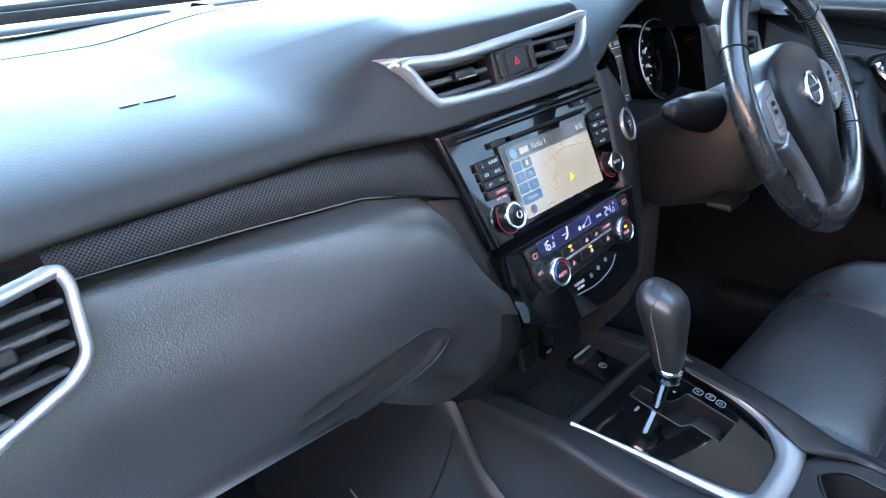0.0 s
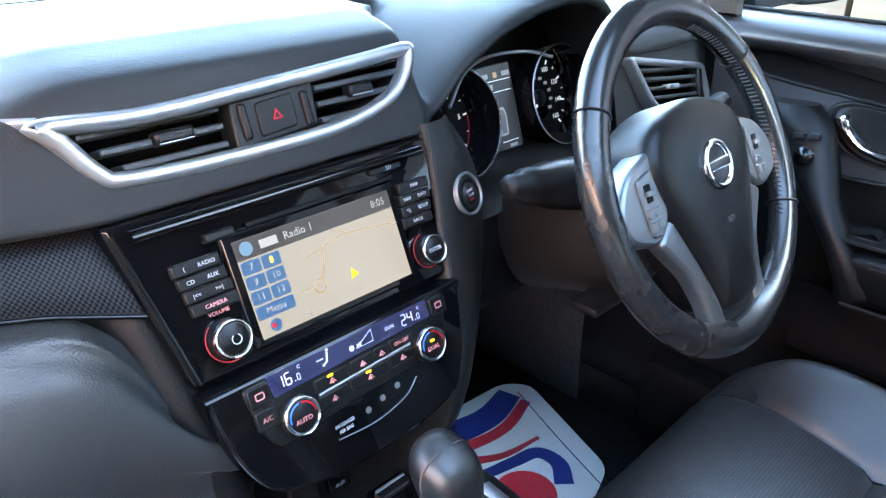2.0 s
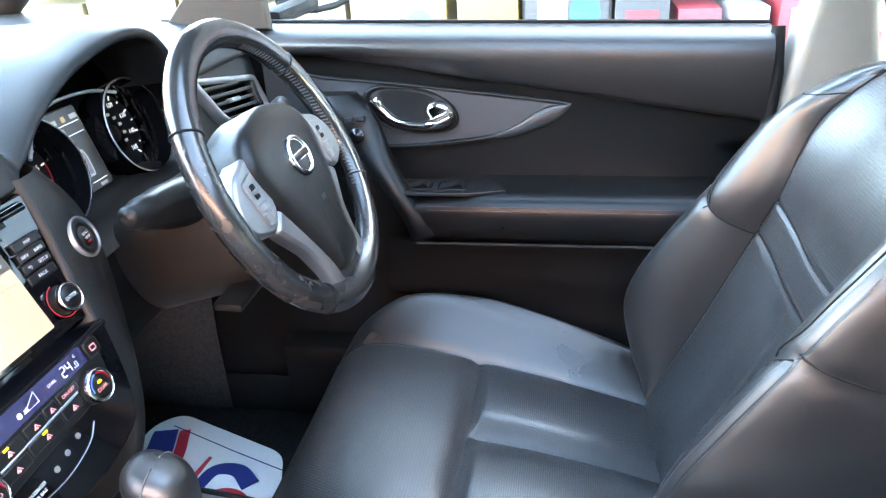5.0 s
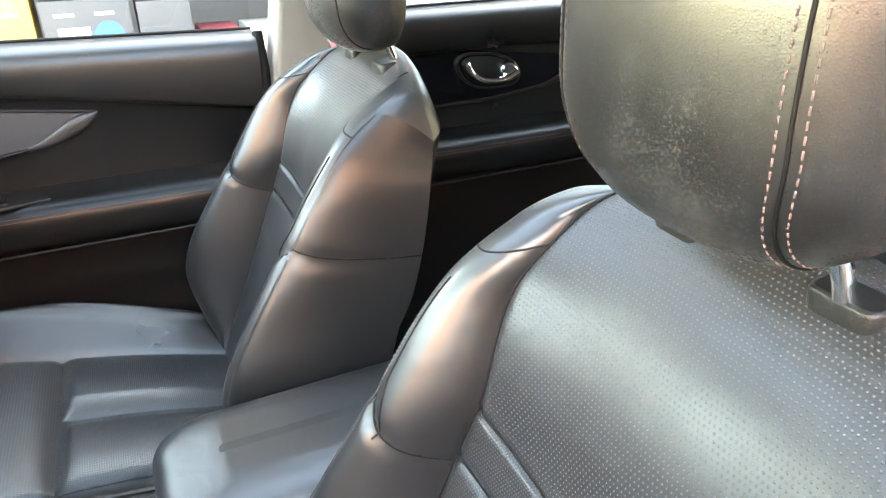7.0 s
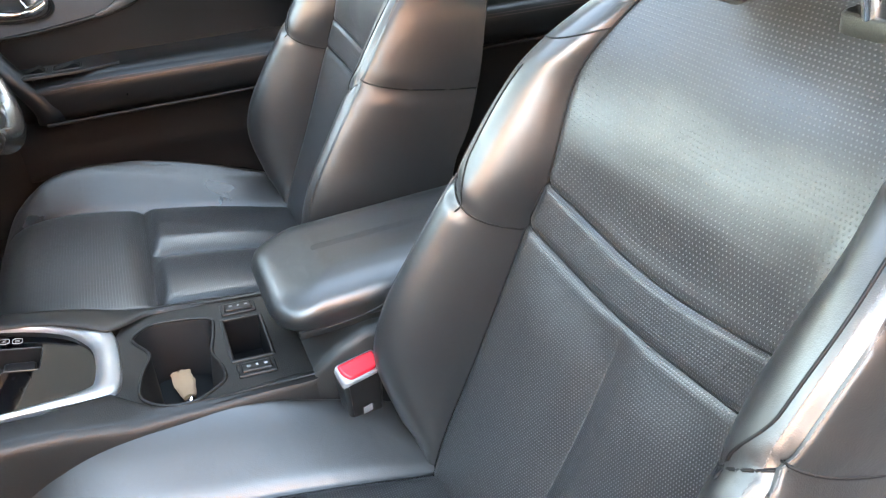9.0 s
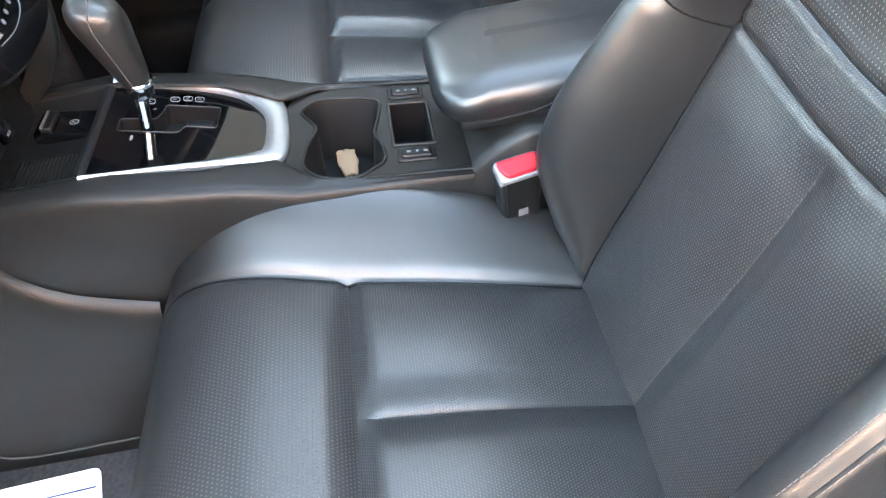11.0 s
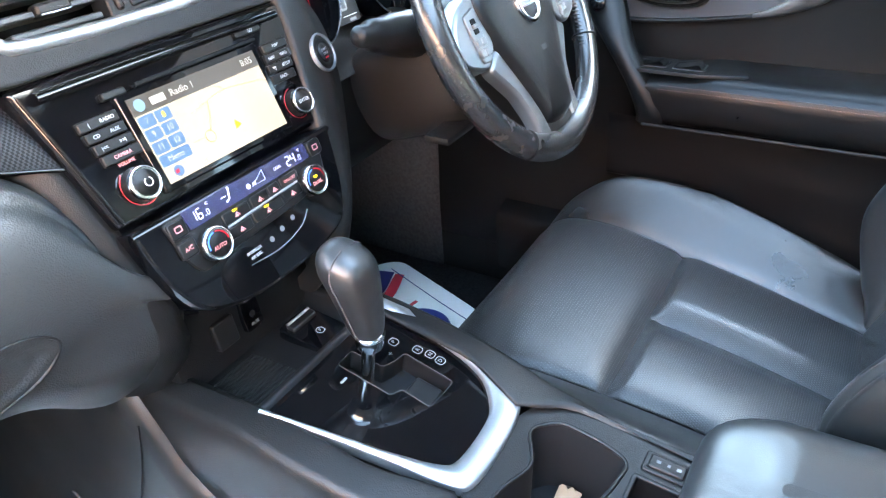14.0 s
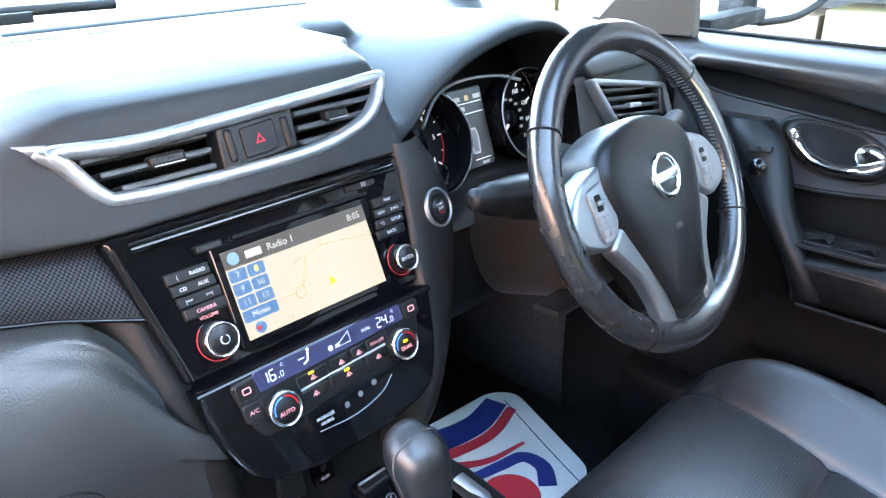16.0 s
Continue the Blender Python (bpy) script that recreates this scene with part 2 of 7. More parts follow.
def weave(name, scale, dark, light, rough, spec):
    """Dark woven-look trim foil."""
    m = mat(name, (light, light, light), rough, spec=spec)
    n, l, b = nodes_of(m)
    uv = n.new("ShaderNodeUVMap")
    ch = n.new("ShaderNodeTexChecker")
    ch.inputs["Scale"].default_value = scale
    l.new(uv.outputs[0], ch.inputs["Vector"])
    ch.inputs["Color1"].default_value, ch.inputs["Color2"].default_value = (dark, dark, dark, 1), (light, light, light * 1.08, 1)
    l.new(ch.outputs["Color"], b.inputs["Base Color"])
    bump = n.new("ShaderNodeBump")
    bump.inputs["Strength"].default_value, bump.inputs["Distance"].default_value = 0.6, 0.0006
    l.new(ch.outputs["Fac"], bump.inputs["Height"])
    l.new(bump.outputs[0], b.inputs["Normal"])
    return m


M_WEAVE = weave("carbon_weave", 520, 0.0005, 0.015, 0.36, 0.07)
M_BLADE = weave("brown_grey_weave", 560, 0.006, 0.034, 0.28, 0.5)


# ---- mesh helpers ----
def finish(name, bm, material, parent=None, label="", smooth=True, at=None):
    me = bpy.data.meshes.new(name)
    bm.to_mesh(me)
    bm.free()
    for p in me.polygons:
        p.use_smooth = smooth
    me.materials.append(material)
    ob = new(name, me)
    if at is not None:
        ob.matrix_world = at
    if parent is not None:
        ob.parent = parent
    if label:
        ob["label"] = label
    return ob


def part(name, bm, material, parent, label="", smooth=True):
    return finish(name, bm, material, parent, label, smooth)


def thing(name, label, category, group="", kind=""):
    return tagged(new(name), label, category, group, kind)


def sharp(bm, degrees=35):
    """Marks edges sharper than this so that smooth shading breaks there."""
    for e in bm.edges:
        if len(e.link_faces) == 2 and e.calc_face_angle(0) > radians(degrees):
            e.smooth = False
    return bm


def loft(rows, closed=False, bm=None, uvs=None):
    """Skin over rows of points, each row as long as the others; closed: rows are rings. UV in metres along rows and columns."""
    bm = bm or bmesh.new()
    lay = bm.loops.layers.uv.verify()
    grid = [[bm.verts.new(p) for p in r] for r in rows]
    n = len(rows[0])
    mid = len(rows) // 2
    us = [0.0]
    for a, b in zip(rows[mid], rows[mid][1:]):
        us.append(us[-1] + (Vector(b) - Vector(a)).length)
    vs = [0.0]
    for a, b in zip(rows, rows[1:]):
        vs.append(vs[-1] + (Vector(b[n // 2]) - Vector(a[n // 2])).length)
    for i in range(len(rows) - 1):
        for j in range(n if closed else n - 1):
            k = (j + 1) % n
            try:
                f = bm.faces.new((grid[i][j], grid[i][k], grid[i + 1][k], grid[i + 1][j]))
            except ValueError:
                continue
            u1 = us[k] if k else us[-1] + (us[1] if len(us) > 1 else 0)
            for loop, uv in zip(f.loops, ((us[j], vs[i]), (u1, vs[i]), (u1, vs[i + 1]), (us[j], vs[i + 1]))):
                loop[lay].uv = uv
    return bm


def cap(bm, ring):
    try:
        bm.faces.new([bm.verts.new(p) for p in ring])
    except ValueError:
        pass
    return bm


def tube(points, radius, closed=False, segs=8, bm=None, flat=1.0, ends=True):
    """A round bar along a polyline."""
    bm = bm or bmesh.new()
    pts = [Vector(p) for p in points]
    n = len(pts)
    rings, up = [], Vector((0.0, 0.0, 1.0))
    for i, p in enumerate(pts):
        a = pts[(i - 1) % n] if closed or i else p
        b = pts[(i + 1) % n] if closed or i < n - 1 else p
        d = (b - a).normalized()
        if abs(d.dot(up)) > 0.95:
            up = Vector((1.0, 0.0, 0.0)) if abs(d.x) < 0.8 else Vector((0.0, 1.0, 0.0))
        s = d.cross(up).normalized()
        up = s.cross(d).normalized()
        r = radius[i] if isinstance(radius, (list, tuple)) else radius
        rings.append([p + r * (math.cos(t) * s + flat * math.sin(t) * up) for t in (2 * math.pi * k / segs for k in range(segs))])
    if closed:
        rings.append(rings[0])
    loft(rings, True, bm)
    if not closed and ends:
        cap(bm, rings[0][::-1])
        cap(bm, rings[-1])
    return bm


def smoothed(points, steps=6, closed=False):
    """A smooth curve through points (Catmull-Rom)."""
    pts = [Vector(p) for p in points]
    n = len(pts)
    out = []
    for i in range(n if closed else n - 1):
        p0 = pts[(i - 1) % n] if closed or i else pts[0] * 2 - pts[1]
        p1, p2 = pts[i], pts[(i + 1) % n]
        p3 = pts[(i + 2) % n] if closed or i + 2 < n else pts[-1] * 2 - pts[-2]
        for k in range(steps):
            t = k / steps
            out.append(0.5 * ((2 * p1) + (p2 - p0) * t + (2 * p0 - 5 * p1 + 4 * p2 - p3) * t * t + (3 * p1 - p0 - 3 * p2 + p3) * t**3))
    if not closed:
        out.append(pts[-1])
    return out


def rounded(pts, r, n=5):
    """A closed 2D outline with its corners rounded."""
    out = []
    m = len(pts)
    for i in range(m):
        p, a, b = Vector(pts[i]), Vector(pts[i - 1]), Vector(pts[(i + 1) % m])
        da, db = (a - p), (b - p)
        k = min(r, da.length * 0.45, db.length * 0.45)
        s, e = p + da.normalized() * k, p + db.normalized() * k
        for j in range(n + 1):
            t = j / n
            out.append((1 - t) ** 2 * s + 2 * t * (1 - t) * p + t * t * e)
    return out


def rect(w, h, cx=0.0, cy=0.0):
    return [(cx - w / 2, cy - h / 2), (cx + w / 2, cy - h / 2), (cx + w / 2, cy + h / 2), (cx - w / 2, cy + h / 2)]


def circle(r, n=32, cx=0.0, cy=0.0, ry=None):
    return [Vector((cx + r * math.cos(2 * math.pi * k / n), cy + (ry or r) * math.sin(2 * math.pi * k / n))) for k in range(n)]


class Face:
    """A flat working plane: u along a, v along b, d out of it."""

    def __init__(self, o, a, b):
        self.o, self.a = Vector(o), Vector(a).normalized()
        self.b = (Vector(b) - Vector(b).dot(self.a) * self.a).normalized()
        self.n = self.a.cross(self.b)

    def __call__(self, u, v, d=0.0):
        return self.o + u * self.a + v * self.b + d * self.n

    def matrix(self, u=0.0, v=0.0, d=0.0):
        m = Matrix((self.a, self.b, self.n)).transposed().to_4x4()
        m.translation = self(u, v, d)
        return m


def inset(pts, k):
    """A closed outline moved inwards by k."""
    pts = [Vector(p).to_2d() for p in pts]
    area = sum(a.x * b.y - b.x * a.y for a, b in zip(pts, pts[1:] + pts[:1]))
    s = 1 if area > 0 else -1
    out = []
    for i, p in enumerate(pts):
        d = (pts[(i + 1) % len(pts)] - pts[i - 1]).normalized()
        out.append(p + s * k * Vector((-d.y, d.x)))
    return out


def slab(face, outline, d0, d1, bevel=0.0015, bm=None, dome=0.0):
    """A plate with a softened front edge: outline in the face's u, v; from depth d0 to d1."""
    bm = bm or bmesh.new()
    pts = [Vector(p).to_2d() for p in outline]
    if sum(a.x * b.y - b.x * a.y for a, b in zip(pts, pts[1:] + pts[:1])) < 0:
        pts = pts[::-1]
    rings = [[face(p.x, p.y, d0) for p in pts], [face(p.x, p.y, d1 - bevel) for p in pts]]
    mid = inset(pts, bevel * 0.35)
    rings.append([face(p.x, p.y, d1 - bevel * 0.3) for p in mid])
    inn = inset(pts, bevel)
    rings.append([face(p.x, p.y, d1) for p in inn])
    if dome:
        for k, up in ((4, 0.6), (12, 1.0)):
            inn2 = inset(pts, bevel * k)
            rings.append([face(p.x, p.y, d1 + dome * up) for p in inn2])
    loft(rings, True, bm)
    bmesh.ops.remove_doubles(bm, verts=bm.verts, dist=1e-7)
    ring = rings[-1]
    cap(bm, ring)
    return sharp(bm, 50)


def frame_ring(face, outer, inner, d0, d1, bevel=0.0015, bm=None):
    """A flat frame between two outlines of equal length."""
    bm = bm or bmesh.new()
    o, i = [Vector(p).to_2d() for p in outer], [Vector(p).to_2d() for p in inner]
    ob, ib = [a.lerp(b, 0.18) for a, b in zip(o, i)], [a.lerp(b, 0.82) for a, b in zip(o, i)]
    rings = [[face(p.x, p.y, d0) for p in o], [face(p.x, p.y, d1 - bevel) for p in o], [face(p.x, p.y, d1) for p in ob],
             [face(p.x, p.y, d1 + bevel * 0.3) for p in [a.lerp(b, 0.5) for a, b in zip(o, i)]],
             [face(p.x, p.y, d1) for p in ib], [face(p.x, p.y, d1 - bevel) for p in i], [face(p.x, p.y, d0) for p in i]]
    return loft(rings, True, bm)


def box(lo, hi, bevel=0.004, bm=None, segs=2):
    b2 = bmesh.new()
    bmesh.ops.create_cube(b2, size=1.0)
    lo, hi = Vector(lo), Vector(hi)
    for v in b2.verts:
        v.co = Vector((lo[k] + (v.co[k] + 0.5) * (hi[k] - lo[k]) for k in range(3)))
    if bevel:
        bmesh.ops.bevel(b2, geom=b2.edges[:], offset=bevel, segments=segs, profile=0.6, affect="EDGES")
    sharp(b2, 50)
    if bm is None:
        return b2
    me = bpy.data.meshes.new("tmp")
    b2.to_mesh(me)
    b2.free()
    bm.from_mesh(me)
    bpy.data.meshes.remove(me)
    return bm


def lathe(face, profile, segs=32, bm=None):
    """Turned shape: profile of (radius, depth) about the face's origin."""
    bm = bm or bmesh.new()
    rings = [[face(r * math.cos(2 * math.pi * k / segs), r * math.sin(2 * math.pi * k / segs), d) for k in range(segs)] for r, d in profile]
    loft(rings, True, bm)
    if profile[-1][0] > 1e-5:
        cap(bm, rings[-1])
    return sharp(bm, 40)


def lettering(text, size, face, u, v, d, material, parent, name="lettering", spin=0.0, label="", bold=0.0, wide=1.0):
    """Raised print with the built-in font, centred on (u, v)."""
    c = bpy.data.curves.new("tmp", "FONT")
    c.body, c.size, c.align_x, c.align_y, c.extrude, c.resolution_u, c.offset = text, size, "CENTER", "CENTER", 0.00012, 2, bold
    o = bpy.data.objects.new("tmp", c)
    scene.collection.objects.link(o)
    me = bpy.data.meshes.new_from_object(o.evaluated_get(bpy.context.evaluated_depsgraph_get()))
    bpy.data.objects.remove(o)
    bpy.data.curves.remove(c)
    me.name = name
    me.transform(face.matrix(u, v, d) @ Matrix.Rotation(radians(spin), 4, "Z") @ Matrix.Diagonal((wide, 1, 1, 1)))
    me.materials.clear()
    me.materials.append(material)
    ob = new(name, me)
    ob.parent = parent
    if label:
        ob["label"] = label
    return ob


def stitches(points, normal, length=0.004, gap=0.0025, width=0.0011, bm=None, lift=0.0006):
    """Dashes of thread along a polyline; normal: a vector, or one for each point."""
    bm = bm or bmesh.new()
    pts = [Vector(p) for p in points]
    pos, dist = 0.0, [0.0]
    for a, b in zip(pts, pts[1:]):
        dist.append(dist[-1] + (b - a).length)

    def along(s):
        for i in range(len(pts) - 1):
            if dist[i + 1] >= s:
                t = (s - dist[i]) / max(dist[i + 1] - dist[i], 1e-9)
                nn = normal[i] if isinstance(normal, list) else Vector(normal)
                return pts[i].lerp(pts[i + 1], t), Vector(nn).normalized()
        return pts[-1], Vector(normal[-1] if isinstance(normal, list) else normal).normalized()

    while pos + length < dist[-1]:
        (a, n), (b, _) = along(pos), along(pos + length)
        d = (b - a).normalized()
        s = d.cross(n).normalized() * width / 2
        m = (a + b) / 2 + n * (lift + width * 0.5)
        v = [bm.verts.new(p) for p in (a + s, a - s, m - s * 0.8, m + s * 0.8, b + s, b - s)]
        for f in ((0, 1, 2, 3), (3, 2, 5, 4), (0, 3, 4), (1, 5, 2)):
            bm.faces.new([v[k] for k in f])
        pos += length + gap
    return bm


def lerp_keys(keys, x):
    """Piecewise-linear value (or tuple) from sorted (x, value) keys."""
    if x <= keys[0][0]:
        return keys[0][1]
    for (a, va), (b, vb) in zip(keys, keys[1:]):
        if x <= b:
            t = (x - a) / (b - a)
            return tuple(p + (q - p) * t for p, q in zip(va, vb)) if isinstance(va, tuple) else va + (vb - va) * t
    return keys[-1][1]


def smooth_keys(keys, x):
    """Smooth value from sorted (x, value) keys."""
    if x <= keys[0][0]:
        return keys[0][1]
    if x >= keys[-1][0]:
        return keys[-1][1]
    for i, ((a, va), (b, vb)) in enumerate(zip(keys, keys[1:])):
        if x <= b:
            t = (x - a) / (b - a)
            h = b - a
            ma = (vb - keys[i - 1][1]) / (b - keys[i - 1][0]) * h if i else (vb - va)
            mb = (keys[i + 2][1] - va) / (keys[i + 2][0] - a) * h if i + 2 < len(keys) else (vb - va)
            return (2 * t**3 - 3 * t * t + 1) * va + (t**3 - 2 * t * t + t) * ma + (3 * t * t - 2 * t**3) * vb + (t**3 - t * t) * mb


def spread(a, b, n, ease=0.0):
    """n + 1 values from a to b, gathered towards both ends by ease."""
    out = []
    for k in range(n + 1):
        t = k / n
        out.append(a + (b - a) * ((1 - ease) * t + ease * (0.5 - 0.5 * math.cos(math.pi * t))))
    return out


def ease(t):
    t = max(0.0, min(1.0, t))
    return t * t * (3 - 2 * t)


# ---- car shell: floor, roof, pillars, glass, far doors ----
def shell():
    bm = box((-0.78, -1.75, 0.36), (0.78, 1.35, 0.415), 0.0)
    tagged(finish("floor", bm, M_CARPET), "dark grey carpet of the car floor", "floor", kind="structure")
    rows = []
    for y in spread(-1.9, 0.75, 28):
        k = (y + 0.55) / 1.35
        top = 1.66 - 0.10 * k * k
        rows.append([(x, y, top - 0.10 * (abs(x) / 0.66) ** 4) for x in spread(-0.66, 0.66, 16)])
    bm = loft(rows)
    # Unseen roof opening, added to bring skylight onto the seats and console.
    bmesh.ops.delete(bm, geom=[f for f in bm.faces if abs((c := f.calc_center_median()).x) < 0.41 and -0.34 < c.y < 0.45], context="FACES")
    bmesh.ops.solidify(bm, geom=bm.faces[:], thickness=0.03)
    tagged(finish("ceiling", bm, M_ROOF), "light grey fabric headliner under the roof", "ceiling", kind="structure")
    pane = [[(x, y, 1.672 - 0.10 * ((y + 0.55) / 1.35) ** 2 - 0.10 * (abs(x) / 0.66) ** 4) for x in spread(-0.45, 0.45, 8)] for y in spread(-0.42, 0.54, 8)]
    tagged(finish("added_roof_window", loft(pane), M_TINT), "unseen tinted glass roof panel added to light the cabin from above", "window", kind="structure").visible_shadow = False
    skin = []
    for y in spread(-1.95, 0.80, 28):
        k = (y + 0.55) / 1.35
        skin.append([(x, y, 1.690 - 0.10 * k * k - 0.10 * (abs(x) / 0.66) ** 4) for x in spread(-0.69, 0.69, 20)])
    bm = loft(skin)
    bmesh.ops.delete(bm, geom=[f for f in bm.faces if abs((c := f.calc_center_median()).x) < 0.41 and -0.34 < c.y < 0.45], context="FACES")
    tagged(finish("roof", flip(bm, (0, 0, 1)), M_PAINT), "dark painted steel car roof", "roof", kind="structure")
    # firewall, tail wall, boot floor
    bm = box((-0.76, 1.34, 0.36), (0.76, 1.40, 1.215), 0.0)
    tagged(finish("wall_north", bm, M_DARK), "dark bulkhead behind the dashboard", "wall", kind="structure")
    bm = box((-0.76, -1.95, 0.36), (0.76, -1.88, 1.15), 0.0)
    tagged(finish("wall_south", bm, M_DARK), "dark trimmed tailgate inside", "wall", kind="structure")
    # sills and rear quarter on the near side
    bm = box((-0.80, -1.9, 0.30), (-0.72, 1.35, 0.50), 0.015)
    tagged(finish("sill_west", bm, M_DARK), "black plastic door sill scuff trim", "sill", kind="structure")
    bm = box((0.74, -1.9, 0.30), (0.80, 1.35, 0.52), 0.015)
    tagged(finish("sill_east", bm, M_DARK), "black plastic door sill trim", "sill", kind="structure")
    for sx, nm in ((-1, "kick_wall_west"), (1, "kick_wall_east")):
        tagged(finish(nm, box((min(sx * 0.735, sx * 0.79), 0.784, 0.36), (max(sx * 0.735, sx * 0.79), 1.36, 1.19), 0.0), M_CARPET), "dark carpeted footwell side", "wall", kind="structure")
    for sx, nm in ((-1, "quarter_west"), (1, "quarter_east")):
        rows = [[(sx * (0.73 - 0.10 * max(0.0, z - 1.1)), y, z) for z in (0.5, 0.8, 1.1, 1.2, 1.35, 1.5, 1.62)] for y in spread(-1.95, -1.40, 8)]
        tagged(finish(nm, flip(loft(rows), (-sx, 0, 0)), M_PILLAR), "beige rear quarter trim beside the boot", "wall", kind="structure")
    back = thing("door_3", "closed rear passenger door with dark trim", "car door", kind="structure")
    part("door_panel", box((-0.79, -1.42, 0.45), (-0.745, -0.59, 1.195), 0.012), M_DOOR, back)
    part("window_pane", loft([[(-0.775 + 0.10 * k, y, 1.19 + 0.40 * k) for y in spread(-1.42, -0.55, 6)] for k in spread(0, 1, 4)]), M_REAR_GLASS, back).visible_shadow = False
    part("window_pane", loft([[(x, -1.93 + 0.16 * k, 1.15 + 0.45 * k) for x in spread(-0.66, 0.66, 6)] for k in spread(0, 1, 4)]), M_REAR_GLASS, back).visible_shadow = False
    # windscreen
    rows = []
    for k in spread(0, 1, 8):
        y, z = 1.33 - 0.60 * k, 1.225 + 0.36 * k
        rows.append([(x, y - 0.10 * (x / 0.66) ** 2, z) for x in spread(-0.70 + 0.10 * k, 0.70 - 0.10 * k, 14)])
    pane = tagged(finish("windscreen", loft(rows), M_GLASS), "clear windscreen glass above the dashboard", "windscreen", kind="structure")
    pane.visible_shadow = False
    # A pillars
    for side, nm in ((1, "pillar_east"), (-1, "pillar_west")):
        rows = []
        for k in spread(0, 1, 10):
            y, z, x = 1.16 - 0.58 * k, 1.17 + 0.42 * k, side * (0.745 - 0.11 * k)
            rows.append([Vector((x + 0.035 * math.cos(a) * 0.8, y + 0.055 * math.sin(a), z)) for a in spread(0, 2 * math.pi, 16)[:-1]])
        tagged(finish(nm, loft(rows, True), M_POST), "dark brown windscreen pillar trim", "pillar", kind="structure")
    # bonnet and wipers below the glass
    rows = [[(x, y, 1.20 - 0.10 * (y - 1.36) - 0.06 * (x / 0.75) ** 2) for x in spread(-0.8, 0.8, 12)] for y in spread(1.36, 2.2, 8)]
    tagged(finish("bonnet", loft(rows), M_PAINT), "dark painted car bonnet beyond the windscreen", "bonnet")
    w = thing("windscreen_wiper", "black windscreen wiper resting at the base of the glass", "wiper")
    part("arm", tube(smoothed([(-0.55, 1.36, 1.255), (-0.2, 1.37, 1.262), (0.2, 1.38, 1.258)], 5), 0.009), M_RUBBER, w)
    part("blade", box((-0.5, 1.325, 1.245), (0.05, 1.335, 1.262), 0.003), M_RUBBER, w)
    # B pillars, with the near one carrying the belt
    for x0, x1, nm in ((0.70, 0.79, "pillar_driver"), (-0.79, -0.72, "pillar_passenger")):
        rows = []
        for z in spread(0.45, 1.60, 20):
            lean = 0.0 if z < 1.1 else (z - 1.1) * 0.12
            tuck = 0.0 if z < 1.15 else (z - 1.15) * 0.22
            s = 1 if x0 > 0 else -1
            y0 = -0.225 - lean if x0 > 0 else -0.42 - lean
            w0 = 0.17 - 0.10 * min(1.0, max(0.0, (z - 1.0) / 0.25))
            rows.append([Vector((a - s * tuck, b, z)) for a, b in rounded([(x0, y0 - w0), (x1, y0 - w0), (x1, y0), (x0, y0)], 0.015, 3)])
        tagged(finish(nm, loft(rows, True), M_PILLAR if x0 > 0 else M_GREY_TRIM), "moulded centre pillar trim with a lighter upper half" if x0 > 0 else "grey moulded centre pillar trim", "pillar", kind="structure")


def flip(bm, toward=None):
    bmesh.ops.recalc_face_normals(bm, faces=bm.faces)
    if toward is not None:
        t = Vector(toward)
        if sum(f.normal.dot(t) * f.calc_area() for f in bm.faces) < 0:
            bmesh.ops.reverse_faces(bm, faces=bm.faces)
    return bm


shell()


def door_skin(name, y0, y1, label, handle_y, front):
    """Driver-side door: trim panel with sill, handle bowl, armrest and pocket."""
    d = thing(name, label, "car door", kind="structure")

    def sill(y):
        return 1.188 + 0.025 * (y - 0.0) if front else 1.200

    def crease(y):
        return 1.075 + 0.16 * (y - 0.0) if front else 1.110

    # upper sill pad
    rows = []
    for y in spread(y0, y1, 26):
        s, c = sill(y), crease(y)
        rows.append([(0.80, y, s + 0.002), (0.775, y, s + 0.003), (0.755, y, s), (0.735, y, s - 0.007), (0.722, y, s - 0.02), (0.717, y, s - 0.04),
                     (0.720, y, (s + c) / 2 - 0.01), (0.729, y, c + 0.012), (0.737, y, c + 0.003), (0.748, y, c)])
    part("sill_pad", loft(rows), M_SILL if front else M_DOOR, d, "soft dark padded window sill")
    # middle and lower panel
    rows = []
    for y in spread(y0, y1, 30):
        c = crease(y)
        rows.append([(0.748, y, c + 0.002), (0.752, y, c - 0.02), (0.754, y, c - 0.05), (0.755, y, 1.0), (0.755, y, 0.96), (0.752, y, 0.92), (0.750, y, 0.86),
                     (0.748, y, 0.80), (0.742, y, 0.70), (0.735, y, 0.60), (0.733, y, 0.52), (0.76, y, 0.47)])
    part("door_panel", loft(rows), M_DOOR, d)
    part("door_shell", box((0.765, y0, 0.42), (0.80, y1, 1.185), 0.0), M_PAINT, d)
    # rubber at the rear edge
    if front:
        part("edge_seal", tube([(0.755, y0 - 0.006, 0.5), (0.748, y0 - 0.008, 0.95), (0.735, y0 - 0.008, 1.05), (0.728, y0 - 0.008, 1.12), (0.745, y0 - 0.006, 1.185)], 0.010), M_RUBBER, d)
    # window glass
    g = part("window_pane", loft([[(0.775 - 0.10 * k, y, 1.19 + 0.40 * k) for y in spread(y0, min(y1, 0.62), 6)] for k in spread(0, 1, 4)]), M_GLASS, d, "clear side window glass")
    g.visible_shadow = False
    part("waist_seal", tube([(0.775, y, sill(y) + 0.004) for y in spread(y0, y1, 10)], 0.0035), M_RUBBER, d)
    return d


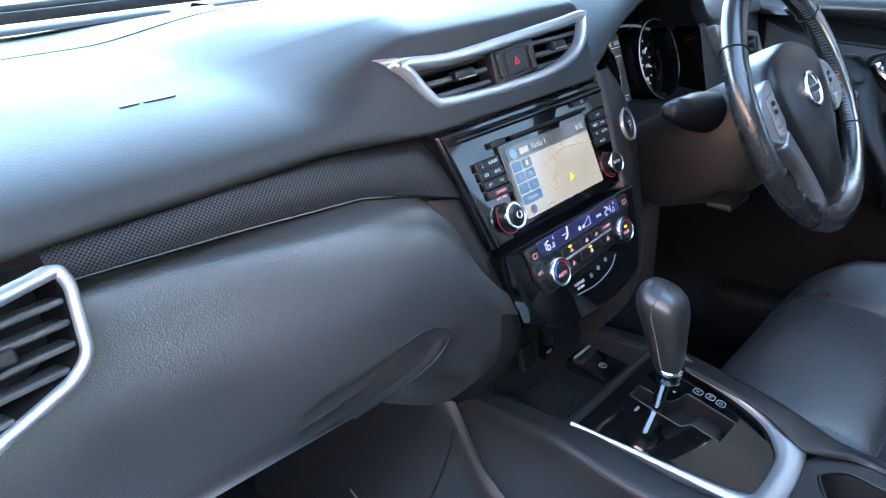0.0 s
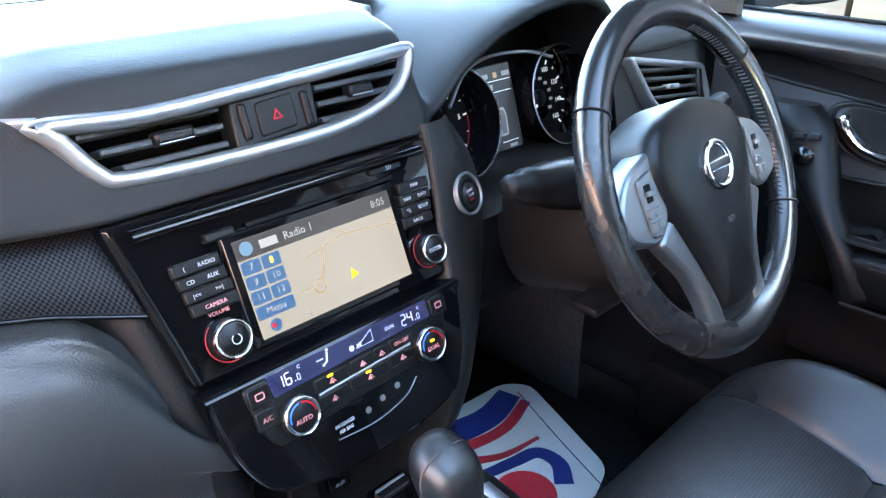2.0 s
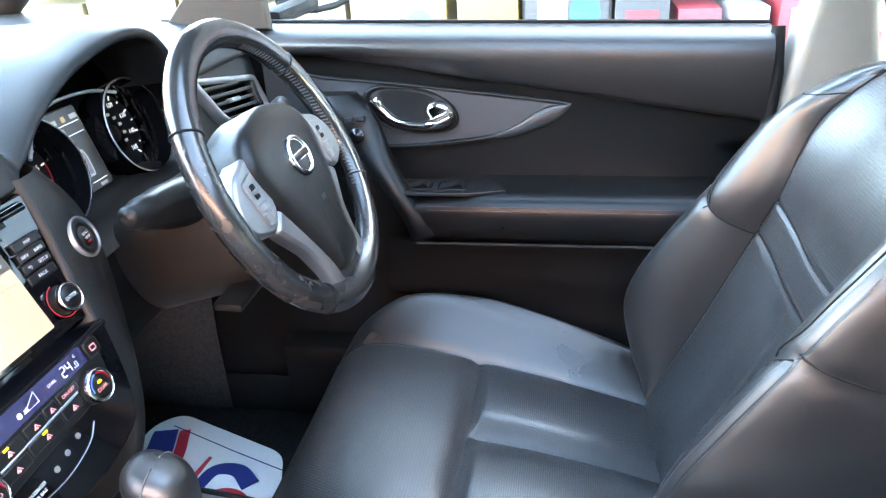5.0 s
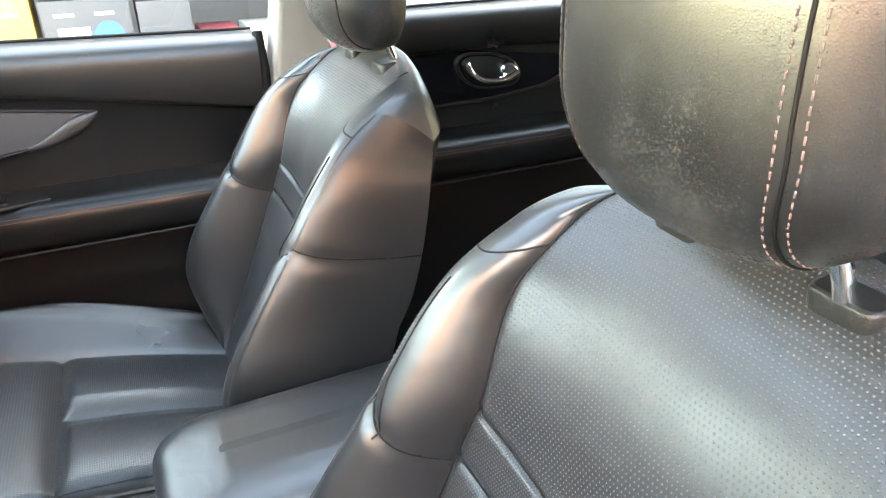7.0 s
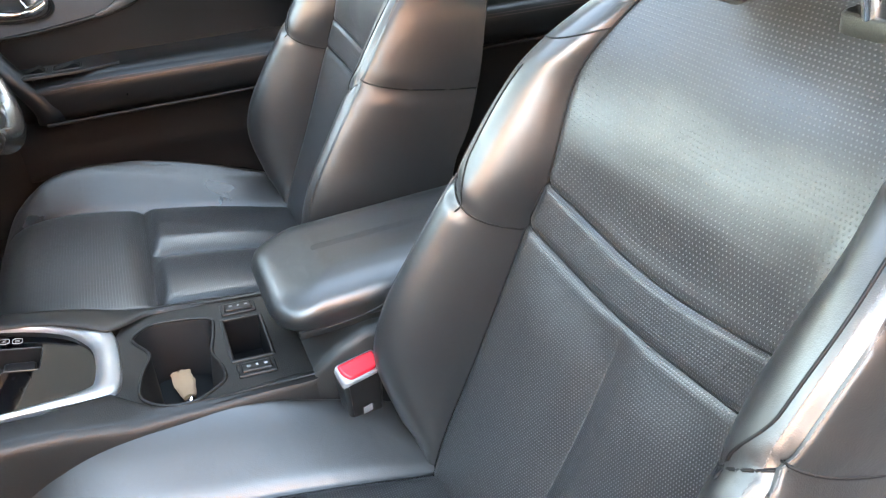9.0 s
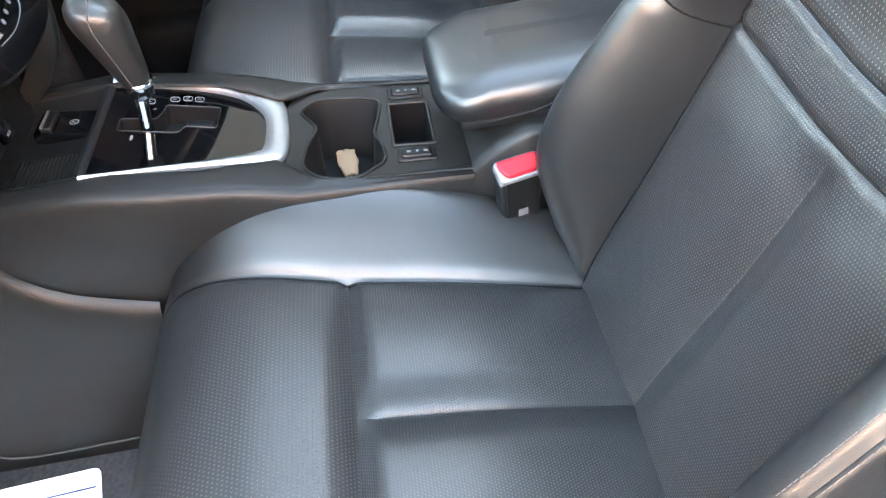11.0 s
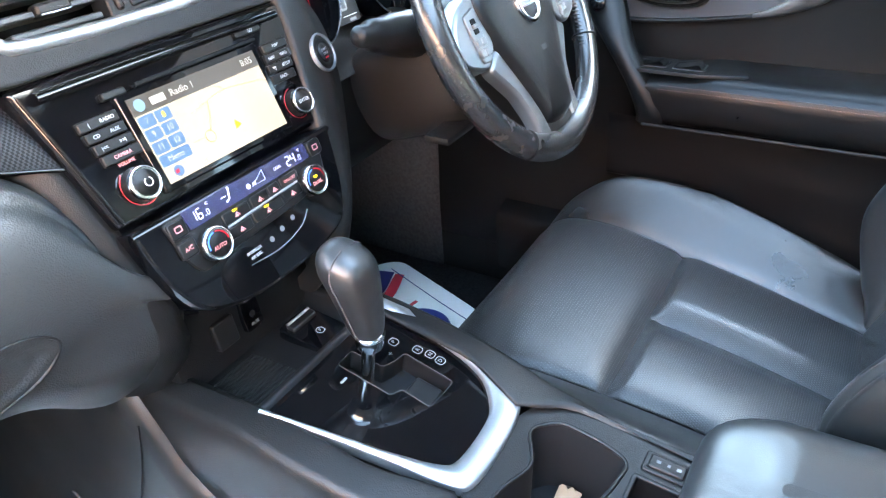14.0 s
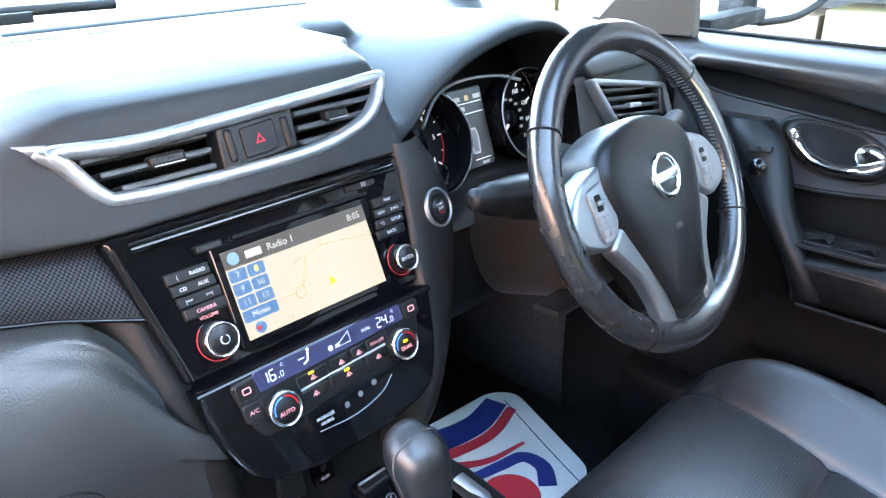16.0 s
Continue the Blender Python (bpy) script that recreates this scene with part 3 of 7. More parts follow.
def door_details(d, dy, armrest, front):
    """Handle bowl, trim blade and armrest; dy moves them along the car."""
    f = Face((0.752, dy, 0.0), (0, -1, 0), (0, 0, 1))

    def yz(pts):
        return [(-y, z) for y, z in pts]

    top = [(0.60, 1.150), (0.524, 1.123), (0.37, 1.106), (0.184, 1.084), (0.085, 1.071)]
    low = [(0.60, 0.99), (0.45, 1.0), (0.36, 1.001), (0.289, 1.007), (0.19, 1.022), (0.13, 1.049), (0.085, 1.070)]
    ring = smoothed([Vector((-y, z, 0)) for y, z in top], 5) + smoothed([Vector((-y, z, 0)) for y, z in low], 5)[::-1][1:]
    part("trim_blade", slab(f, [p.to_2d() for p in ring], -0.004, 0.004, 0.002), M_BLADE if front else M_PIANO, d, "dark woven-pattern trim blade")
    line = [f(-y, z, 0.006) for y, z in [(p.x * -1, p.y) for p in smoothed([Vector((-y, z, 0)) for y, z in low], 6)]]
    part("blade_edge", tube(line[:-13], 0.0045, flat=0.8), M_DARK, d)
    part("blade_tip", tube(line[-16:], [0.0012 + 0.0046 * math.sin(math.pi * min(1.0, k / 15.5) ** 1.8) for k in range(1, 17)], flat=2.4, segs=12), M_TIP if front else M_DOOR, d, "satin grey end of the trim blade")
    if front:
        part("top_edge", tube([f(-y, z, 0.004) for y, z in [(q.x, q.y) for q in smoothed([Vector((a, b, 0)) for a, b in top], 5)]], 0.003), M_DARK, d)
    bowl = smoothed([Vector((-y, z, 0)) for y, z in [(0.428, 1.085), (0.410, 1.103), (0.37, 1.104), (0.316, 1.095), (0.278, 1.072), (0.268, 1.045), (0.285, 1.027), (0.33, 1.022), (0.375, 1.028), (0.409, 1.049)]], 4, True)
    outer = [p.to_2d() for p in bowl]
    inner = [Vector((p.x * 0.9 + 0.1 * -0.345, p.y * 0.9 + 0.1 * 1.063)) for p in outer]
    part("handle_ring", frame_ring(f, outer, inner, 0.0, 0.010, 0.003), M_DARK, d, "dark ring round the handle bowl")
    bm = bmesh.new()
    loft([[f(p.x, p.y, 0.006) for p in inner], [f(-0.345 + (p.x + 0.345) * 0.88, 1.063 + (p.y - 1.063) * 0.88, -0.0) for p in inner]], True, bm)
    cap(bm, [f(-0.345 + (p.x + 0.345) * 0.88, 1.063 + (p.y - 1.063) * 0.88, 0.0045) for p in inner])
    part("handle_bowl", bm, M_DARK, d, "dark recessed handle bowl")
    lever = smoothed([f(-0.405, 1.085, 0.012), f(-0.395, 1.068, 0.014), f(-0.37, 1.048, 0.017), f(-0.335, 1.042, 0.018), f(-0.305, 1.045, 0.018), f(-0.282, 1.055, 0.015)], 5)
    part("door_lever", tube(lever, [0.014, 0.0145, 0.014, 0.013, 0.012, 0.011, 0.0105] + [0.010] * 12 + [0.012] * (len(lever) - 19), flat=0.75, segs=12), M_CHROME, d, "curved chrome pull lever")
    part("lever_pad", slab(f, [Vector((-0.298 + 0.023 * math.cos(a) - 0.004 * math.sin(a), 1.060 + 0.019 * math.sin(a))) for a in spread(0, 2 * math.pi, 24)[:-1]], 0.004, 0.018, 0.007), M_CHROME, d)
    # armrest
    rows = []
    a0, a1 = armrest
    for y in spread(a0, a1, 22):
        k = 0.0 if y < a1 - 0.10 else (y - a1 + 0.10) / 0.10
        out = 0.655 + 0.008 * k
        z1 = 0.944 - 0.012 * k
        rows.append([(0.752, y, z1 + 0.004), (0.72, y, z1 + 0.002), (0.69, y, z1), (0.672, y, z1 - 0.004), (0.661, y, z1 - 0.012), (out, y, z1 - 0.024),
                     (out - 0.001, y, z1 - 0.035), (out, y, 0.89), (out + 0.006, y, 0.872), (out + 0.014, y, 0.862), (0.69, y, 0.852), (0.75, y, 0.845)])
    bm = loft(rows)
    part("armrest", bm, M_DOOR, d, "padded armrest with a stitched edge")
    bm = bmesh.new()
    cap(bm, rows[-1])
    cap(bm, rows[0][::-1])
    part("armrest_end", bm, M_DOOR, d)
    st = bmesh.new()
    for lift in (0.004, 0.010):
        stitches([(0.6585 - lift * 0.3, y, 0.931 - lift) for y in spread(a0, a1 - 0.02, 20)], (-1, 0, 0.4), 0.0034, 0.0014, 0.0007, st)
    tagged(part("stitching", st, M_STITCH_PINK, d, "two rows of pink-grey thread"), kind="stuff")
    part("armrest_piping", tube([(0.664, y, 0.860 - 0.02 * (y - a0) * 0.3) for y in spread(a0, a1, 10)], 0.003), M_PIPE, d, "rounded leather piping under the armrest")


driver_door = door_skin("door_1", -0.205, 0.78, "closed driver's door with dark trim and padded armrest", 0.35, True)
door_details(driver_door, 0.0, (-0.205, 0.335), True)
rear_door = door_skin("door_2", -1.45, -0.40, "closed rear door with dark trim seen behind the driver's seat", -0.7, False)
door_details(rear_door, -1.04, (-1.38, -0.43), False)


def door_small():
    """Pull strut, window switches, mirror switches and pocket on the driver's door."""
    d = driver_door
    rows = []
    for k, (y, z, w, x) in enumerate([(0.475, 1.095, 0.040, 0.715), (0.450, 1.072, 0.042, 0.702), (0.425, 1.030, 0.038, 0.690), (0.395, 0.985, 0.026, 0.672), (0.362, 0.940, 0.022, 0.660), (0.338, 0.905, 0.024, 0.656), (0.325, 0.875, 0.026, 0.658), (0.328, 0.855, 0.024, 0.668)]):
        rows.append([Vector((0.0, 0.0, 0.0)) + Vector((x + 0.045 * (1 - math.cos(a)) / 2, y + w * math.sin(a), z)) for a in spread(0, 2 * math.pi, 16)[:-1]])
    rows = [list(r) for r in zip(*[smoothed([r[j] for r in rows], 4) for j in range(16)])]
    bm = loft(rows, True)
    cap(bm, rows[0][::-1])
    cap(bm, rows[-1])
    part("pull_strut", bm, M_DARK, d, "dark plastic door pull sweeping down to the armrest")
    f = Face((0.690, 0.425, 1.055), (0.0, -1, 0.12), (0.25, 0, 1))
    part("mirror_switch", lathe(Face(f(-0.002, -0.018, 0.004), f.a, f.b), [(0.013, 0), (0.013, 0.003), (0.011, 0.0045), (0.0085, 0.004), (0.008, 0.006), (0.0, 0.006)], 24), M_PIANO, d, "round mirror adjuster")
    for u in (-0.012, 0.008):
        part("lock_switch", slab(f, rounded(rect(0.015, 0.009, u, 0.008), 0.002), 0.0, 0.007, 0.0015), M_DARK, d)
    g = Face((0.697, 0.288, 0.9445), (0, -1, 0), (1, 0, 0))
    part("switch_plate", slab(g, rounded([(-0.085, -0.030), (0.030, -0.032), (0.105, -0.014), (0.075, 0.034), (-0.085, 0.036)], 0.010), -0.003, 0.0022, 0.0012), M_CONSOLE, d, "switch panel let into the armrest")
    for u in (-0.046, 0.012):
        outer, inner = rounded(rect(0.050, 0.036, u, 0.002), 0.007), rounded(rect(0.044, 0.030, u, 0.002), 0.006)
        sw = part("window_switch", frame_ring(g, outer, inner, 0.0, 0.0036, 0.0008), M_DARK, d)
        bm = bmesh.new()
        cap(bm, [g(p[0], p[1], 0.0026) for p in inner])
        part("switch_well", bm, M_CAVITY, sw)
        rows = [[g(u + du, v, h) for du, h in ((-0.020, 0.003), (-0.010, 0.004), (0.002, 0.007), (0.012, 0.010), (0.017, 0.008), (0.020, 0.003))] for v in spread(-0.010, 0.014, 4)]
        part("rocker", flip(loft(rows), (0, 0, 1)), M_SHROUD, sw)
    # lower trim, flush under the armrest, with the pocket's opening cut into its front half
    rows = []
    for y in spread(-0.19, 0.40, 40):
        k = ease((0.225 - y) / 0.03)
        foot = 0.74 * (1 - k) + 0.50 * k
        deep = 0.748 * (1 - k) + 0.700 * k
        row = [(0.690, y, 0.858), (0.696, y, 0.84), (0.698, y, 0.80), (0.697, y, 0.77)]
        row += [(0.700, y, 0.745 - 0.02 * k), (0.712 * (1 - k) + 0.694 * k, y, 0.738 - 0.08 * k), (deep, y, foot)]
        rows.append(row)
    part("lower_trim", flip(loft([smoothed(r, 4) for r in rows]), (-1, 0, 0)), M_DOOR_LOW, d, "smooth lower door trim over the pocket opening")
    rows = []
    for y in spread(0.18, 0.62, 16):
        rows.append([(0.742, y, 0.625), (0.72, y, 0.618), (0.700, y, 0.614), (0.692, y, 0.604), (0.690, y, 0.56), (0.70, y, 0.48)])
    part("pocket", loft(rows), M_DOOR_LOW, d, "moulded lower door pocket")


door_small()


def door_mirror():
    m = thing("door_mirror", "black door mirror outside the driver's window", "door mirror")
    f = Face((1.07, 0.565, 1.268), (0.93, -0.36, 0), (0, 0, 1))
    o = rounded([(-0.098, -0.082), (0.02, -0.080), (0.100, -0.045), (0.104, 0.05), (0.07, 0.082), (-0.09, 0.082)], 0.035, 6)
    part("mirror_housing", slab(f, o, -0.07, 0.004, 0.02), M_PAINT, m)
    part("mirror_glass", slab(f, inset(o, 0.012), 0.003, 0.006, 0.001), M_CHROME, m, "reflecting mirror glass")
    part("mirror_rim", frame_ring(f, o, inset(o, 0.012), -0.01, 0.012, 0.004), M_RUBBER, m)
    part("mirror_foot", box((0.79, 0.57, 1.195), (1.0, 0.615, 1.222), 0.012), M_RUBBER, m)
    q = Face((0.735, 0.60, 1.2), (0, -1, 0), (0, 0, 1))
    part("quarter_panel", slab(q, [(-0.16, 0.0), (0.03, 0.0), (0.02, 0.16), (0.0, 0.17)], -0.015, 0.004, 0.004), M_POST, m, "dark brown triangular panel behind the mirror")


door_mirror()


# ---- dashboard ----
dash = thing("dashboard", "black soft-grained dashboard with a woven-pattern strip", "dashboard")
PASS_LINE = [(0.634, 1.152), (0.616, 1.157), (0.613, 1.167), (0.628, 1.183), (0.665, 1.198), (0.72, 1.210), (0.80, 1.221), (0.95, 1.234), (1.15, 1.242), (1.34, 1.230)]
MID_LINE = [(0.605, 1.148), (0.596, 1.152), (0.600, 1.163), (0.613, 1.195), (0.628, 1.234), (0.646, 1.247), (0.69, 1.258), (0.85, 1.263), (1.10, 1.252), (1.34, 1.230)]
END_LINE = [(0.622, 1.164), (0.606, 1.168), (0.604, 1.178), (0.618, 1.191), (0.655, 1.203), (0.72, 1.213), (0.80, 1.221), (0.95, 1.234), (1.15, 1.242), (1.34, 1.230)]
ARCH = [(0.150, 1.148), (0.190, 1.158), (0.232, 1.191), (0.288, 1.220), (0.340, 1.235), (0.390, 1.243), (0.440, 1.243), (0.480, 1.230), (0.505, 1.205), (0.525, 1.172)]


def dash_line(x):
    """The dashboard's outline (y, z) from its front lip up and forward, at x."""
    if x < 0.15:
        # the raised middle ends in a soft step that runs straight back and fades
        out = []
        for a, b in zip(PASS_LINE, MID_LINE):
            far = max(0.0, b[0] - 0.62)
            wide = 0.15 + 0.26 * far
            t = ease((x + 0.210 + wide / 2) / wide)
            out.append((a[0] + (b[0] - a[0]) * t, a[1] + (b[1] - a[1]) * t))
        return out
    za = smooth_keys(ARCH, min(x, 0.525))
    arch = [(0.640, za - 0.006), (0.624, za - 0.003), (0.619, za + 0.004), (0.626, za + 0.011), (0.650, za + 0.016), (0.70, za + 0.019),
            (0.80, za * 0.75 + 1.256 * 0.25 + 0.012), (0.95, 1.25), (1.12, 1.250), (1.34, 1.230)]
    if x < 0.50:
        # the hood's edge runs back at a slant
        out = []
        for a, b in zip(MID_LINE, arch):
            t = ease((x - 0.15 - 0.62 * max(0.0, min(a[0], 1.05) - 0.66)) / 0.04)
            out.append((a[0] + (b[0] - a[0]) * t, a[1] + (b[1] - a[1]) * t))
        return out
    t = ease((x - 0.50) / 0.03)
    return [(a[0] + (b[0] - a[0]) * t, a[1] + (b[1] - a[1]) * t) for a, b in zip(arch, END_LINE)]


def height_at(line, y):
    for a, b in zip(line, line[1:]):
        if a.y <= y <= b.y:
            return a.z + (b.z - a.z) * (y - a.y) / (b.y - a.y + 1e-9)
    return line[-1].z


def vent_outline():
    """Outline (x, z) of the middle vents' frame."""
    pts = [(-0.176, 1.221), (-0.165, 1.203), (-0.146, 1.176), (-0.125, 1.168), (-0.036, 1.165), (0.062, 1.167), (0.123, 1.180), (0.150, 1.198), (0.163, 1.220), (0.156, 1.229), (0.10, 1.226), (0.0, 1.221), (-0.10, 1.217)]
    return [p.to_2d() for p in smoothed([Vector((a, b, 0)) for a, b in pts], 4, True)]


def inside(p, poly):
    hit = False
    for a, b in zip(poly, poly[1:] + poly[:1]):
        if (a.y > p[1]) != (b.y > p[1]) and p[0] < (b.x - a.x) * (p[1] - a.y) / (b.y - a.y) + a.x:
            hit = not hit
    return hit


def dash_top():
    xs = spread(-0.735, -0.20, 40) + spread(-0.195, 0.20, 90) + spread(0.205, 0.735, 70)
    rows = []
    for x in xs:
        line = [Vector((0, y, z)) for y, z in dash_line(x)]
        c = smoothed(line[:7], 8)[:-1] + smoothed(line[6:], 4)
        bow = 0.05 * (x / 0.735) ** 2
        rows.append([Vector((x, p.y - bow * max(0.0, (p.y - 0.75) / 0.6), p.z)) for p in c])
    bm = loft(rows)
    poly = inset(vent_outline(), 0.0045)
    hole = [f for f in bm.faces if (c := f.calc_center_median()).y < 0.66 and inside((c.x, c.z), poly)]
    bmesh.ops.delete(bm, geom=hole, context="FACES")
    bmesh.ops.recalc_face_normals(bm, faces=bm.faces)
    if sum(f.normal.z for f in bm.faces) < 0:
        bmesh.ops.reverse_faces(bm, faces=bm.faces)
    part("upper_pad", bm, M_DASH, dash, "soft-touch grained black upper pad")
    # defroster slots near the glass
    for x0, x1 in ((-0.60, -0.12), (-0.05, 0.42)):
        pts = [Vector((x, 1.17 - 0.06 * (x / 0.735) ** 2, 1.2475)) for x in spread(x0, x1, 12)]
        rows = [[(p.x, p.y - 0.035, p.z), (p.x, p.y - 0.03, p.z + 0.005), (p.x, p.y + 0.03, p.z + 0.006), (p.x, p.y + 0.04, p.z - 0.001)] for p in pts]
        part("defroster_slot", loft(rows), M_CAVITY, dash, "dark defroster grille by the windscreen")
    # moulded airbag wording, too small to read
    for k in range(2):
        x0, x1 = (-0.398, -0.381) if k == 0 else (-0.376, -0.346)
        pts = []
        for x in spread(x0, x1, 4):
            line = smoothed([Vector((0, y, z)) for y, z in dash_line(x)], 8)
            pts.append((x, 0.737, height_at(line, 0.737) + 0.0002))
        part("moulded_wording", tube(pts, 0.0024, segs=6, flat=0.2), M_CONSOLE, dash)
    # parting line across the pad
    pts = []
    for x in spread(-0.72, 0.15, 40):
        line = smoothed([Vector((0, y, z)) for y, z in dash_line(x)], 8)
        pts.append((x, 0.99, height_at(line, 0.99) + 0.0002))
    part("parting_line", tube(pts, 0.0009, segs=4), M_CAVITY, dash)


dash_top()


def carbon_strip():
    top = [(-0.545, (0.634, 1.166)), (-0.512, (0.630, 1.163)), (-0.385, (0.626, 1.162)), (-0.30, (0.622, 1.154)), (-0.24, (0.617, 1.145)), (-0.148, (0.612, 1.138))]
    low = [(-0.545, (0.612, 1.133)), (-0.505, (0.609, 1.131)), (-0.465, (0.607, 1.129)), (-0.385, (0.604, 1.124)), (-0.259, (0.597, 1.114)), (-0.205, (0.589, 1.102)), (-0.140, (0.573, 1.082))]
    rows = []
    for x in spread(-0.525, -0.143, 40):
        a, b = lerp_keys(top, x), lerp_keys(low, x)
        rows.append([(x, a[0] + 0.022, a[1] + 0.016)] + [(x, a[0] + (b[0] - a[0]) * t - 0.003 * math.sin(math.pi * t), a[1] + (b[1] - a[1]) * t) for t in spread(0, 1, 6)])
    part("woven_strip", loft(rows), M_WEAVE, dash, "dark carbon-look woven trim strip")
    part("strip_edge", tube([(x, lerp_keys(low, x)[0] - 0.001, lerp_keys(low, x)[1]) for x in spread(-0.525, -0.143, 40)], 0.0018, segs=6), M_PIANO, dash)
    return low


LOW = carbon_strip()


SIDE_VENTS = []


def side_vent(sx, name):
    v = thing(name, "outer air vent with a satin silver frame", "air vent", "air vents")
    if sx < 0:
        o = Face((-0.585, 0.590, 1.105), (1, 0.05, 0), (0, 0.28, 1))
        out = [(-0.10, 0.020), (0.005, 0.038), (0.066, 0.046), (0.072, 0.030), (0.066, -0.022), (0.050, -0.036), (-0.02, -0.058), (-0.10, -0.062)]
    else:
        o = Face((0.62, 0.598, 1.115), (1, 0.03, -0.13), (0, 0.28, 1))
        out = [(-0.115, 0.042), (0.10, 0.030), (0.118, -0.02), (0.112, -0.042), (-0.04, -0.035), (-0.062, -0.022)]
    outer = rounded(out, 0.012, 4)
    inner = inset(outer, 0.009)
    SIDE_VENTS.append([Vector((o(p.x, p.y, 0.0).x, o(p.x, p.y, 0.0).z)) for p in inset(outer, 0.003)])
    part("vent_frame", frame_ring(o, outer, inner, -0.012, 0.006, 0.003), M_SILVER, v, "satin silver frame")
    bm = bmesh.new()
    loft([[o(p.x, p.y, 0.0) for p in inner], [o(p.x * 0.95, p.y * 0.9, -0.05) for p in inner]], True, bm)
    cap(bm, [o(p.x * 0.95, p.y * 0.9, -0.05) for p in inner])
    part("vent_cavity", bm, M_CAVITY, v)
    for k in range(5):
        h = -0.040 + 0.0150 * k if sx < 0 else -0.026 + 0.0125 * k
        us = [a.x + (b.x - a.x) * (h - a.y) / (b.y - a.y) for a, b in zip(inner, inner[1:] + inner[:1]) if (a.y > h) != (b.y > h)]
        if len(us) < 2:
            continue
        lo, hi = min(us) + 0.001, max(us) - 0.001
        if hi - lo < 0.03:
            continue
        # Grey in place of black slats: the colour carries their highlights.
        part("slat", slab(o, rounded(rect(hi - lo, 0.005, (lo + hi) / 2, h), 0.002, 2), -0.024, 0.0, 0.0014), M_GLOVE, v)
    part("tab", slab(o, rounded(rect(0.032, 0.011 if sx < 0 else 0.007, 0.005, 0.0), 0.003), -0.006, 0.005, 0.002), M_CONSOLE if sx < 0 else M_SILVER, v, "sliding vent tab")
    if sx > 0:
        part("thumbwheel", slab(o, rounded(rect(0.014, 0.040, 0.090, 0.002), 0.004), -0.01, 0.004, 0.003), M_DARK, v)
    return v


side_vent(-1, "air_vent")
side_vent(1, "air_vent")


def glovebox():
    """The bulging glovebox front under the strip."""
    rows = []
    pull = [Vector(p) for p in ((-0.41, 0.958), (-0.33, 0.982), (-0.265, 0.992), (-0.232, 0.982), (-0.222, 0.966), (-0.25, 0.946), (-0.326, 0.928), (-0.41, 0.922))]
    xs = spread(-0.735, -0.42, 70) + spread(-0.415, -0.20, 60) + spread(-0.195, -0.105, 20)
    for x in xs:
        y0, z0 = lerp_keys(LOW, min(x, -0.140))
        k, kk = ease((x + 0.22) / 0.115), ease((x + 0.28) / 0.13)
        # to the middle the front falls back and down along the centre panel
        ztop = z0 - 0.002 - 0.13 * k * k
        pts = [(y0 + 0.004, z0 - 0.001 - 0.10 * k * k), (y0 - 0.016, ztop - 0.006), (0.566 - 0.018 * k, ztop - 0.016 - 0.01 * k), (0.549 - 0.016 * k, 1.07 - 0.10 * k),
               (0.536 - 0.010 * k, 1.03 - 0.08 * k), (0.534, 0.98 - 0.03 * k), (0.545 - 0.012 * k, 0.943 - 0.008 * kk), (0.566 - 0.018 * kk, 0.920 - 0.028 * kk), (0.595 - 0.013 * kk, 0.902 - 0.054 * kk), (0.65 - 0.03 * kk, 0.893 - 0.077 * kk), (0.74 - 0.05 * kk, 0.888 - 0.103 * kk)]
        back = 0.050 * ease((-0.27 - x) / 0.26)
        line = smoothed([Vector((x, y + back * ease((z - 0.86) / 0.14), z)) for y, z in pts], 8)
        for p in line:
            # finger recess of the handle
            if -0.42 < x < -0.21 and p.y < 0.60 and inside((x, p.z), pull):
                near = min((Vector((x, p.z)) - a).length if (b - a).length < 1e-6 else abs((b - a).normalized().cross(Vector((x, p.z)) - a)) for a, b in zip(pull[1:-1], pull[2:]))
                p.y += 0.005 * ease(near / 0.008) * ease((x + 0.41) / 0.07)
        rows.append(line)
    for dx, dy in ((0.005, 0.004), (0.008, 0.014), (0.009, 0.05)):
        rows.append([p + Vector((dx, dy, 0)) for p in rows[len(xs) - 1]])
    bm = loft(rows)
    bmesh.ops.delete(bm, geom=[f for f in bm.faces if (c := f.calc_center_median()).y < 0.64 and inside((c.x, c.z), SIDE_VENTS[0])], context="FACES")
    g = part("glovebox", bm, M_GLOVE, dash, "bulging grained glovebox front")

    def front(x, z, lift):
        r = min(rows[:len(xs)], key=lambda r: abs(r[0].x - x))
        p = min((p for p in r if p.y < 0.60), key=lambda p: abs(p.z - z))
        return Vector((x, p.y - lift, z))

    # curved lip of the handle recess, and its latch
    lip = smoothed([front(x, z, 0.0) for x, z in ((-0.29, 0.9915), (-0.255, 0.994), (-0.229, 0.985), (-0.218, 0.966), (-0.247, 0.942), (-0.326, 0.924))], 6)
    part("handle_lip", tube(lip, [0.0006 + 0.0014 * min(1, k / 10) for k in range(len(lip))], flat=0.7), M_CONSOLE, g, "curved lip of the handle recess")
    lat = [front(x, z, -0.002) for x, z in ((-0.305, 0.972), (-0.318, 0.962), (-0.345, 0.956), (-0.39, 0.950))]
    part("latch", tube(smoothed(lat, 5), 0.003), M_CONSOLE, g, "scuffed glovebox latch")


glovebox()


